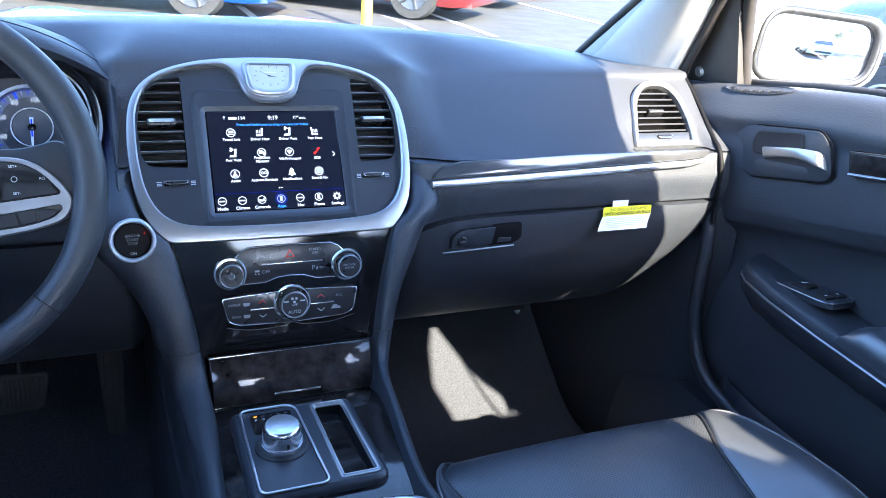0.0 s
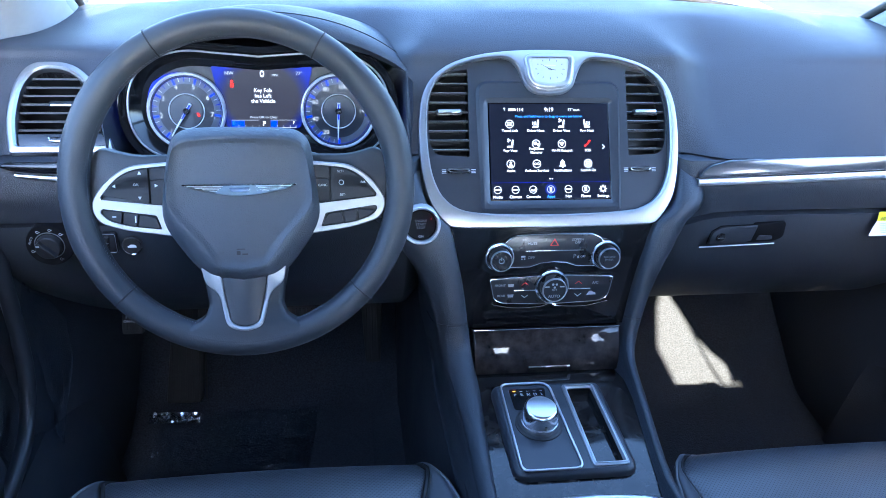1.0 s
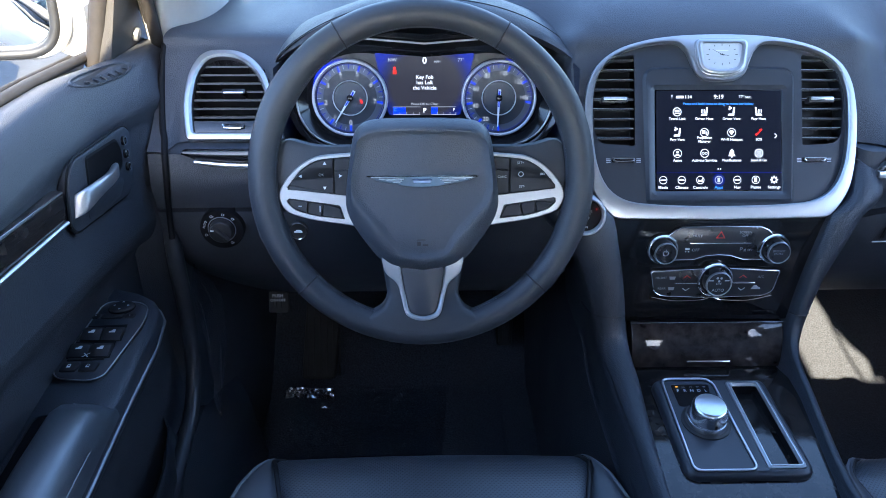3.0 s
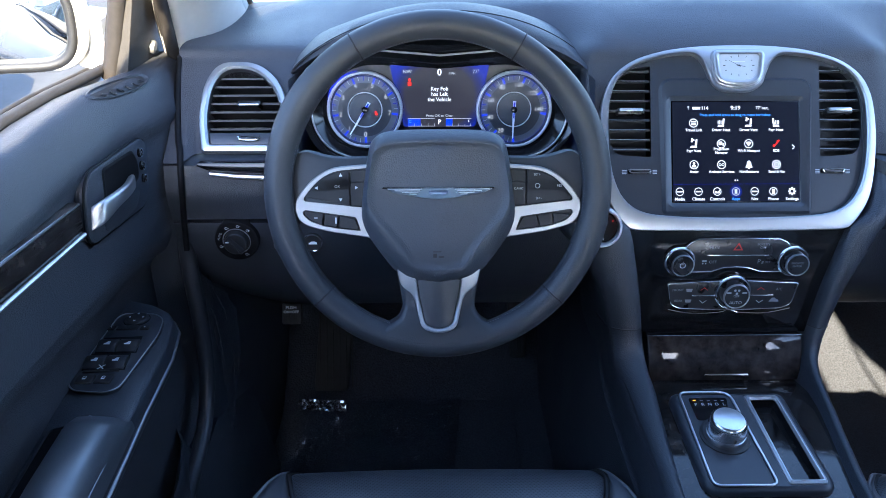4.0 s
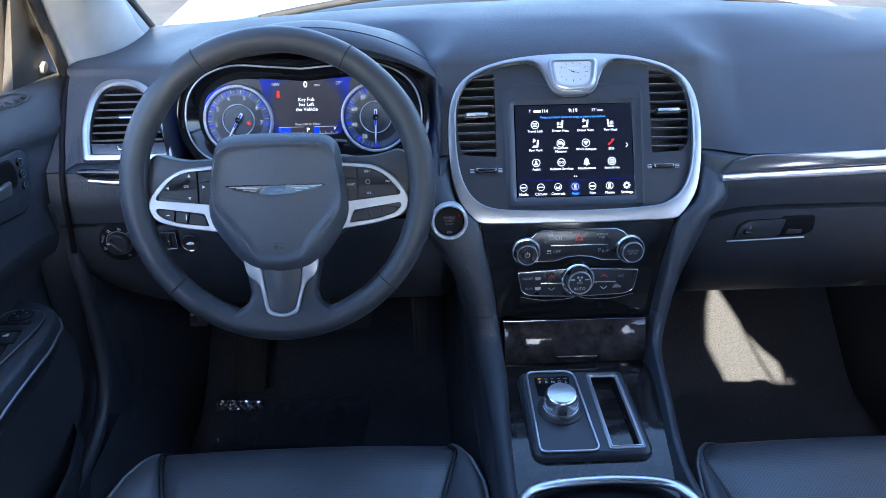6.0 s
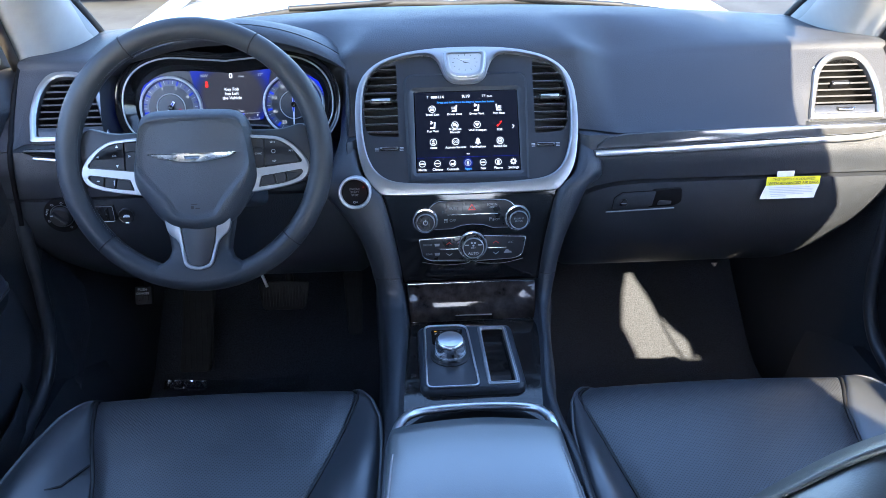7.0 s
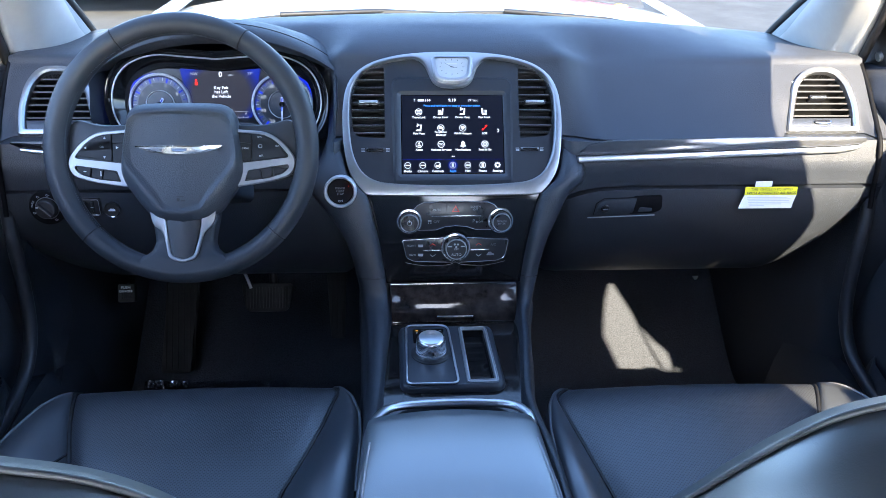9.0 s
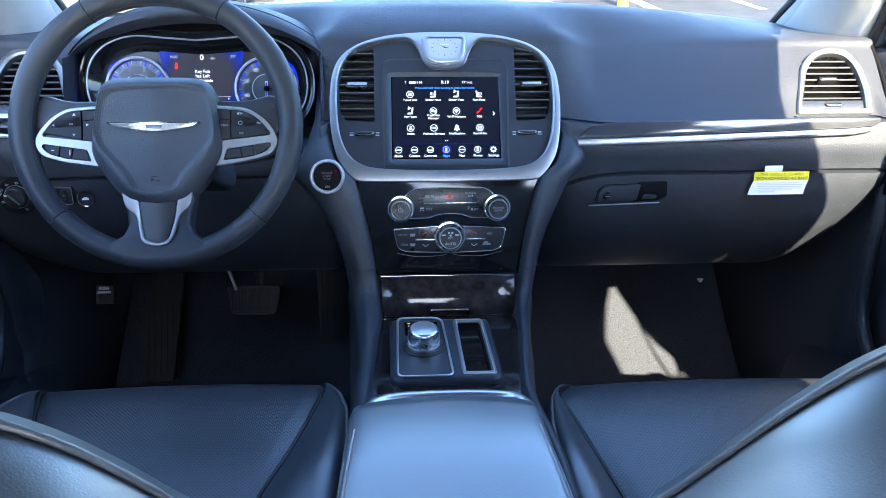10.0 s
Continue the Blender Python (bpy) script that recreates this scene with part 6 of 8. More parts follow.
# ---- side vents and trim strips ----
for s in (-1, 1):
    VENT = frame_of((0, 0.012, 0.947), (0, 0.743, 0.669), (0, -0.669, 0.743))
    m = lambda pts: [Vector((s * p[0], p[1])) for p in pts]
    vo = m(rounded([(0.583, -0.002), (0.713, -0.002), (0.7215, 0.05), (0.716, 0.1), (0.698, 0.13), (0.646, 0.131), (0.612, 0.1)], [0.006, 0.006, 0.03, 0.03, 0.02, 0.025, 0.03], 5))
    vi = m(rounded([(0.593, 0.009), (0.704, 0.009), (0.7105, 0.05), (0.706, 0.094), (0.69, 0.12), (0.652, 0.121), (0.622, 0.095)], [0.004, 0.004, 0.02, 0.025, 0.015, 0.02, 0.025], 5))
    sv = thing("side_air_vent", (s * 0.65, 0.05, 0.95), "slatted black side air vent in a satin silver frame", "air vent", group="side air vents")
    band("silver_frame", vo, vi, VENT, -0.02, 0.008, SATIN, sv, "satin silver frame", bev=0.003, back=-0.03)
    v, f = loft([[VENT(p.x, p.y, -0.005) for p in vi], [VENT(p.x, p.y, -0.045) for p in vi]], ring=True)
    f.append(tuple(range(len(vi), 2 * len(vi))))
    link("vent_body", v, f, BLACK, sv)
    lowf = m([(0.594, 0.01), (0.703, 0.01), (0.7065, 0.028), (0.601, 0.028)])
    solid("lower_face", lowf, VENT, -0.01, 0.0, SMOOTH, sv, bev=0.001)
    tw = solid("thumb_wheel", rect(s * 0.652 - 0.014, 0.0155, s * 0.652 + 0.014, 0.0225, 0.003), VENT, -0.002, 0.0032, DARKSMOOTH, sv, "black thumb wheel with a bright edge", bev=0.002)
    tube("wheel_edge", spline([VENT(s * 0.652 + a, b, 0.0035) for a, b in ((-0.0145, 0.021), (-0.012, 0.0168), (0.0, 0.0158), (0.012, 0.0168), (0.0145, 0.021))], 3), 0.0009, CHROME, tw, seg=5)
    for k in range(7):
        vc = 0.034 + k * 0.0125
        ul = chain(vc, [(0.0, 0.594), (0.095, 0.6235), (0.112, 0.637), (0.13, 0.66)])
        ur = chain(vc, [(0.0, 0.703), (0.05, 0.7095), (0.094, 0.705), (0.115, 0.694)])
        pr = [(vc - 0.001, -0.004), (vc + 0.0015, -0.003), (vc + 0.004, -0.016), (vc + 0.008, -0.034), (vc + 0.005, -0.034)]
        v, f = loft([[VENT(s * u, a, b) for a, b in pr] for u in (ul, ur)], ring=True, caps=True)
        link("slat", v, f, SLAT, sv)
    tab = solid("vent_tab", rect(s * 0.655 - 0.016, 0.066, s * 0.655 + 0.016, 0.0745, 0.003), VENT, -0.012, 0.003, DARKSMOOTH, sv, "black vent tab with a bright strip", bev=0.0025)
    solid("tab_strip", rect(s * 0.655 - 0.0135, 0.0665, s * 0.655 + 0.0135, 0.0695, 0.0012), VENT, 0.001, 0.0042, BRIGHTSATIN, tab, bev=0.0008)
    # strips
    if s > 0:
        st = thing("dash_trim_strip", (0.45, -0.03, 0.915), "piano black dash trim strip with bright lower edge", "trim strip")
        strip = [(0.211, 0.001), (0.214, 0.009), (0.228, 0.02), (0.255, 0.0265), (0.32, 0.0285), (0.45, 0.031), (0.6, 0.032), (0.705, 0.0315), (0.708, 0.024), (0.695, 0.0185), (0.66, 0.0155), (0.5, 0.0105), (0.35, 0.0055)]
        lowl = [(0.2085, -0.0095), (0.2085, 0.0005), (0.35, 0.0045), (0.5, 0.0095), (0.66, 0.0148), (0.695, 0.018), (0.69, 0.0095), (0.66, 0.0045), (0.5, -0.0015), (0.35, -0.0065)]
    else:
        st = thing("dash_trim_strip", (-0.65, -0.03, 0.915), "short gloss trim strip under the driver's side vent", "trim strip")
        strip = [(-0.71, 0.03), (-0.585, 0.03), (-0.585, 0.0125), (-0.66, 0.0155), (-0.695, 0.0185), (-0.712, 0.025)]
        lowl = [(-0.585, 0.0045), (-0.585, 0.012), (-0.66, 0.0148), (-0.695, 0.018), (-0.69, 0.0125), (-0.66, 0.0085)]
    solid("gloss_strip", [Vector(p) for p in strip], TRIM, -0.012, 0.006, GLOSS if s < 0 else material("grey_gloss_trim", (0.09, 0.093, 0.1), 0.16, metal=0.5, coat=0.5, vary=0.15, vscale=30, rvary=0.06), st, bev=0.003)
    solid("bright_edge", [Vector(p) for p in lowl], TRIM, -0.012, 0.009, BRIGHTSATIN, st, "satin bright edge", bev=0.0025)

# ---- glove box and tag ----
glove = thing("glove_box", (0.45, 0.02, 0.63), "closed dark plastic glove box with a recessed latch", "glove box")
rows = []
for i in range(29):
    x = lerp(0.172, 0.722, i / 28)
    top = glove_top(x) - 0.001
    src = [Vector(p) for p in low_row(x)[9:17]]
    line = spline(src, 5)
    z1 = line[-1].z
    row = []
    for k in range(22):
        z = lerp(min(top, line[0].z), z1, k / 21)
        j = min(range(len(line) - 1), key=lambda q: abs(line[q].z - z))
        a, b = line[j], line[j + 1]
        y = a.y if abs(b.z - a.z) < 1e-6 else lerp(a.y, b.y, (z - a.z) / (b.z - a.z))
        row.append(Vector((x, y - 0.005, z)))
    first = Vector((x, row[0].y + 0.012, row[0].z + 0.0005))
    rows.append([first] + row + [Vector((x, row[-1].y + 0.03, row[-1].z))])
rows = [[p + Vector((-0.002, 0.015, 0)) for p in rows[0]]] + rows
v, f = loft(rows)
link("door", v, f, PLASTIC, glove, sharp=45)
GL = frame_of((0.302, -0.0345, 0.8275), (0, -0.06, 1), (0, -1, -0.06))
# thin plate on the door, coloured black for the latch hollow's shade
solid("latch_recess_shade", rounded([(0.008, -0.0125), (0.05, -0.0115), (0.064, -0.004), (0.061, 0.0225), (0.012, 0.0205)], [0.002, 0.012, 0.006, 0.004, 0.004], 4), GL, -0.006, 0.0012, PIT, glove, "flat black plate for the shaded latch recess", bev=0.001)
solid("latch_paddle", rounded([(-0.054, -0.0125), (0.013, -0.0095), (0.017, 0.0185), (-0.04, 0.0165), (-0.052, 0.008)], [0.002, 0.003, 0.003, 0.01, 0.008], 4), GL, 0.0, 0.003, PLASTIC, glove, "dark satin latch paddle", bev=0.0014)
tube("paddle_gap", [GL(a, b, 0.0012) for a, b in ((0.0175, 0.0195), (-0.041, 0.0178), (-0.0535, 0.0085), (-0.056, -0.0128))], 0.0007, PIT, glove, seg=5)
solid("finger_scoop", rounded([(0.021, -0.0085), (0.046, -0.0075), (0.046, -0.001), (0.024, 0.001)], 0.003, 4), GL, 0.0, 0.0022, SMOOTH, glove, bev=0.001)
tube("latch_edge", [GL(-0.066, -0.0185, 0.002), GL(0.052, -0.0145, 0.002)], 0.0011, SATIN, glove, seg=6)
lathe("key_lock", [(0.0075, 0.002), (0.0075, 0.0038), (0.0065, 0.0045), (0.0004, 0.0045)], GL, -0.037, -0.001, DARKSMOOTH, glove, seg=24)
flatshape("key_slot", bar(-0.0415, -0.0016, -0.0325, -0.0004), GL, 0.0048, FAINTPRINT, glove)

TAG = frame_of((0.5525, -0.0395, 0.864), (0, 0.12, 1), (0, -1, 0.12))
tag = thing("airbag_tag", (0.553, -0.05, 0.82), "yellow and white paper airbag warning tag hanging on glove box", "tag")


def curl(a, b, c=0.0):
    return TAG(a, b, c + 0.006 * ((b + 0.02) / 0.025) ** 2 * (b < -0.02))


v, f = loft([[curl(lerp(-0.047, 0.046, i / 8), b) for i in range(9)] for b in (0.002, -0.0035, -0.0075, -0.013)])
link("yellow_band", v, f, YELLOWPAPER, tag, "yellow printed band")
v, f = loft([[curl(lerp(-0.047 - 0.009 * k / 5, 0.046 - 0.007 * k / 5, i / 8), lerp(-0.013, -0.036, k / 5)) for i in range(9)] for k in range(6)])
link("white_leaf", v, f, PAPER, tag, "curling white leaf")
v, f = loft([[TAG(a, b, -0.0006) for a in (-0.03, 0.0)] for b in (0.012, 0.002)])
link("paper_tab", v, f, PAPER, tag)
letters("tag_word", "THIS VEHICLE IS EQUIPPED", 0.0062, TAG, 0, -0.0025, 0.0012, DARKPRINT, tag)
letters("tag_word", "WITH ADVANCED AIR BAGS", 0.0068, TAG, 0, -0.0092, 0.0012, DARKPRINT, tag, bold=0.02)
for k in range(6):
    flatshape("tag_print", bar(-0.042 + 0.001 * k, -0.0175 - 0.0029 * k, (0.03, 0.036, 0.034, 0.035, 0.02, -0.01)[k], -0.0163 - 0.0029 * k), lambda a, b, c: curl(a, b, c), 0.0009, DIMPRINT, tag)

# ---- start button, lamp switch, small switches ----
ST = frame_of((-0.187, -0.073, 0.878), (0, 0.3, 0.95), (0, -0.95, 0.3))
start = thing("start_button", (-0.187, -0.07, 0.85), "round black engine start button in a satin silver ring", "push button")
lathe("silver_ring", [(0.0265, -0.02), (0.0265, 0.003), (0.026, 0.0055), (0.0245, 0.0072), (0.0228, 0.0068), (0.0214, 0.004), (0.0211, -0.004)], ST, 0, 0, RINGSILVER, start, seg=44)
lathe("button", [(0.0213, -0.004), (0.0208, 0.0), (0.0195, 0.0012), (0.014, 0.0005), (0.0004, 0.0)], ST, 0, 0, PIT, start, "satin black button", seg=40)
letters("button_word", "ENGINE\nSTART\nSTOP", 0.0047, ST, 0, 0.001, 0.0014, FAINTPRINT, start)
letters("button_word", "ON", 0.0046, ST, 0, -0.0155, 0.0016, PRINT, start)
flatshape("button_lamp", rounded([(0.0128, 0.007), (0.0145, 0.0075), (0.0145, 0.01), (0.0132, 0.01)], 0.0006, 2), ST, 0.0018, REDGLOW, start)
LS = frame_of((-0.673, -0.033, 0.837), (0, 0.05, 1), (0, -1, 0.05))
lamp_sw = thing("headlamp_switch", (-0.675, -0.04, 0.82), "round black headlamp rotary switch with white symbols", "rotary switch")
lathe("switch_body", [(0.03, -0.02), (0.03, 0.002), (0.029, 0.004), (0.0275, 0.0045), (0.0185, 0.003), (0.0004, 0.003)], LS, 0, 0, PIT, lamp_sw, seg=40)
tube("chrome_line", [LS(0.0185 * math.cos(a), 0.0185 * math.sin(a), 0.0036) for a in [2 * math.pi * k / 32 for k in range(32)]], 0.0007, SATIN, lamp_sw, closed=True, seg=5)
lathe("switch_knob", [(0.0165, 0.003), (0.0158, 0.012), (0.0145, 0.0135), (0.0004, 0.0138)], LS, 0, 0, BLACK, lamp_sw, seg=32)
solid("switch_grip", rounded([(-0.0125, 0.0085), (-0.0075, 0.0125), (0.0125, -0.0085), (0.0075, -0.0125)], 0.002, 3), LS, 0.012, 0.021, DARKSMOOTH, lamp_sw, bev=0.002)
flatshape("switch_pointer", bar(-0.0105, 0.0065, -0.006, 0.0085), LS, 0.0215, PRINT, lamp_sw)
for k, a in enumerate((200, 160, 120, 80, 45, -60)):
    a = radians(a)
    u, vv = 0.0232 * math.cos(a), 0.0232 * math.sin(a)
    if k == 1:
        letters("switch_word", "AUTO", 0.0044, LS, u, vv, 0.0049, PRINT, lamp_sw, turn=65)
    else:
        sign("switch_mark", ring_shapes(u, vv, 0.002, 0.0006, 10) + [bar(u + 0.0022, vv - 0.0003, u + 0.0036, vv + 0.0003)], LS, 0.0049, PRINT, lamp_sw)
dim = thing("dimmer_switch", (-0.615, -0.045, 0.82), "small black dimmer wheel switch", "switch")
DM = frame_of((-0.607, -0.029, 0.836), (0, 0.05, 1), (0, -1, 0.05))
solid("dimmer_plate", rect(-0.018, -0.015, 0.018, 0.015, 0.003), DM, -0.01, 0.004, DARKSMOOTH, dim)
tube("plate_line", [DM(p[0], p[1], 0.0042) for p in rect(-0.0165, -0.0135, 0.0165, 0.0135, 0.003)], 0.0005, SATIN, dim, closed=True, seg=5)
for u in (-0.006, 0.006):
    solid("thumb_wheel", rect(u - 0.003, -0.011, u + 0.003, 0.011, 0.001), DM, 0.0, 0.007, BLACK, dim, bev=0.002)
    sign("wheel_mark", [bar(u - 0.002, 0.001, u + 0.002, 0.0016)], DM, 0.0074, PRINT, dim)
TR_ = frame_of((-0.571, -0.029, 0.831), (0, 0.05, 1), (0, -1, 0.05))
trunk = thing("boot_release_button", (-0.572, -0.045, 0.82), "small round boot release button with chrome ring", "push button")
lathe("button", [(0.013, -0.01), (0.013, 0.003), (0.0118, 0.0045), (0.0105, 0.004), (0.0004, 0.0042)], TR_, 0, 0, BLACK, trunk, seg=28)
tube("chrome_line", [TR_(0.0125 * math.cos(a), 0.0125 * math.sin(a), 0.004) for a in [2 * math.pi * k / 28 for k in range(28)]], 0.0007, CHROME, trunk, closed=True, seg=5)
sign("car_mark", [[(-0.0055, -0.002), (0.006, -0.002), (0.0055, 0.001), (0.003, 0.0025), (-0.002, 0.0025), (-0.0035, 0.0008), (-0.0055, 0.0005)]], TR_, 0.0046, PRINT, trunk)

# ---- pedals ----


def ribbed_pad(name, pts, fr, thick, mat, parent, ribs, horizontal=False):
    pad = solid(name, pts, fr, -thick, 0.0, mat, parent, bev=0.003)
    us, vs_ = [p[0] for p in pts], [p[1] for p in pts]
    for k in range(ribs):
        t = (k + 0.5) / ribs
        if horizontal:
            vv = lerp(min(vs_) + 0.006, max(vs_) - 0.006, t)
            r = rect(min(us) + 0.008, vv - 0.0012, max(us) - 0.008, vv + 0.0012, 0.001, 2)
        else:
            u = lerp(min(us) + 0.006, max(us) - 0.006, t)
            r = rect(u - 0.0014, min(vs_) + 0.008, u + 0.0014, max(vs_) - 0.008, 0.001, 2)
        solid("rib", r, fr, -0.001, 0.0025, mat, pad, bev=0.0008)
    return pad


pb = thing("parking_brake_pedal", (-0.66, 0.2, 0.52), "small black rubber parking brake pedal with white lettering", "pedal")
PB = frame_of((-0.66, 0.18, 0.545), (0, 0.45, 0.9), (0, -0.9, 0.45))
ribbed_pad("pedal_pad", rect(-0.0185, -0.019, 0.0165, 0.019, 0.004), PB, 0.014, RUBBER, pb, 5)
letters("pedal_word", "PUSH", 0.0082, PB, -0.001, 0.0125, 0.0029, PRINT, pb, bold=0.03)
letters("pedal_word", "ON+OFF", 0.007, PB, -0.001, 0.0045, 0.0029, PRINT, pb, bold=0.03)
tube("pedal_arm", [PB(0, -0.005, -0.012), (-0.66, 0.3, 0.6), (-0.66, 0.42, 0.72)], 0.008, BLACK, pb)
fr_ = thing("foot_rest", (-0.62, 0.3, 0.27), "ribbed black rubber foot rest", "foot rest")
FR = frame_of((-0.6, 0.33, 0.39), (0, 0.52, 0.855), (0, -0.855, 0.52))
ribbed_pad("rest_pad", rounded([(-0.053, -0.13), (0.016, -0.13), (0.04, 0.17), (-0.03, 0.17)], 0.008, 3), FR, 0.02, RUBBER, fr_, 6)
br = thing("brake_pedal", (-0.37, 0.27, 0.45), "wide black ribbed brake pedal", "pedal")
BR = frame_of((-0.371, 0.255, 0.485), (0, 0.4, 0.916), (0, -0.916, 0.4))
ribbed_pad("pedal_pad", rounded([(-0.062, -0.032), (0.03, -0.032), (0.042, 0.03), (-0.073, 0.031)], 0.012, 4), BR, 0.014, RUBBER, br, 14)
tube("pedal_arm", [BR(0.0, 0.0, -0.012), (-0.385, 0.34, 0.6), (-0.4, 0.42, 0.75)], 0.009, BLACK, br)
tube("steel_pin", [(-0.434, 0.265, 0.55), (-0.426, 0.258, 0.53), (-0.419, 0.25, 0.512)], 0.0036, RINGSILVER, br)
ac = thing("accelerator_pedal", (-0.24, 0.3, 0.36), "long narrow black accelerator pedal", "pedal")
AC = frame_of((-0.236, 0.29, 0.45), (0, 0.45, 0.893), (0, -0.893, 0.45))
ribbed_pad("pedal_pad", rounded([(-0.014, -0.085), (0.016, -0.085), (0.022, 0.085), (-0.024, 0.085)], 0.006, 3), AC, 0.012, RUBBER, ac, 3)

# clear film left on the driver's mat
film = thing("plastic_film", (-0.62, 0.2, 0.24), "crinkled clear plastic film lying on the floor mat", "plastic film")
rows = []
for i in range(44):
    x = -0.668 + 0.0072 * i
    rows.append([(x + 0.004 * noise.noise((i * 0.7, j * 0.7, 3)) + 0.02 * (j / 27 - 0.5), 0.045 + 0.0075 * j, chain(0.045 + 0.0075 * j, [(0.0, 0.249), (0.18, 0.252), (0.27, 0.272)]) + 0.009 * abs(noise.noise((i * 0.45, j * 0.45, 0))) + 0.006 * abs(noise.noise((i * 1.1, j * 1.1, 7)))) for j in range(28)])
v, f = loft(rows)
link("film_sheet", v, f, FOIL, film, sharp=40)
rows = []
for i in range(30):
    rows.append([(-0.684 + 0.0034 * i, 0.226 + 0.0032 * j, 0.26 + 0.3 * 0.0032 * j + 0.008 * abs(noise.noise((i * 0.9, j * 0.9, 5))) - 0.004 * smooth(10, 30, i)) for j in range(8)])
v, f = loft(rows)
link("crumpled_edge", v, f, CRINKLE, film, "shiny crumpled edge", sharp=10)
# loose plastic sheet hanging over the driver's kick panel
drape = thing("plastic_sheet", (-0.72, 0.0, 0.5), "thin milky plastic sheet hanging over the kick panel", "plastic sheet")
rows = []
for k in range(25):
    q = k / 24
    z = lerp(0.772, 0.5, q)
    y0 = chain(q, [(0.0, -0.02), (0.1, -0.048), (0.35, -0.045), (0.7, -0.04), (1.0, -0.04)])
    y1 = chain(q, [(0.0, 0.0), (0.2, 0.05), (0.45, 0.09), (0.7, 0.085), (1.0, -0.03)])
    rows.append([(-0.727 + 0.006 * noise.noise((k * 0.16, j * 0.5, 2)) - 0.004 * (j / 9) + 0.003 * math.sin(j * 1.4 + k * 0.12), lerp(y0, y1, j / 9) + 0.004 * noise.noise((k * 0.4, j * 0.4, 8)), z - 0.03 * (j / 9)) for j in range(10)])
v, f = loft(rows)
link("sheet", v, f, MILKYFILM, drape, sharp=60)
mat_ob = thing("floor_mat", (-0.42, 0.05, 0.238), "black carpet floor mat on the driver's side", "floor mat")
v, f = loft([[(x, y, z + 0.004) for y, z in ((-0.3, 0.24), (0.0, 0.24), (0.18, 0.243), (0.25, 0.258))] for x in (-0.69, -0.5, -0.3, -0.24)])
link("mat_sheet", v, f, CARPET, mat_ob)
# small hook under the glove box
hk = thing("trim_clip", (0.66, 0.45, 0.41), "small pale trim clip in the passenger footwell", "clip")
CLIP = frame_of((0.672, 0.455, 0.405), (0, 0.6, 0.8), (0, -0.8, 0.6))
solid("clip_head", rounded([(-0.008, 0.004), (0.008, 0.004), (0.002, -0.0055), (-0.002, -0.0055)], 0.0012, 3), CLIP, 0.0, 0.006, PAPER, hk, bev=0.0012)

# ---- front seats ----


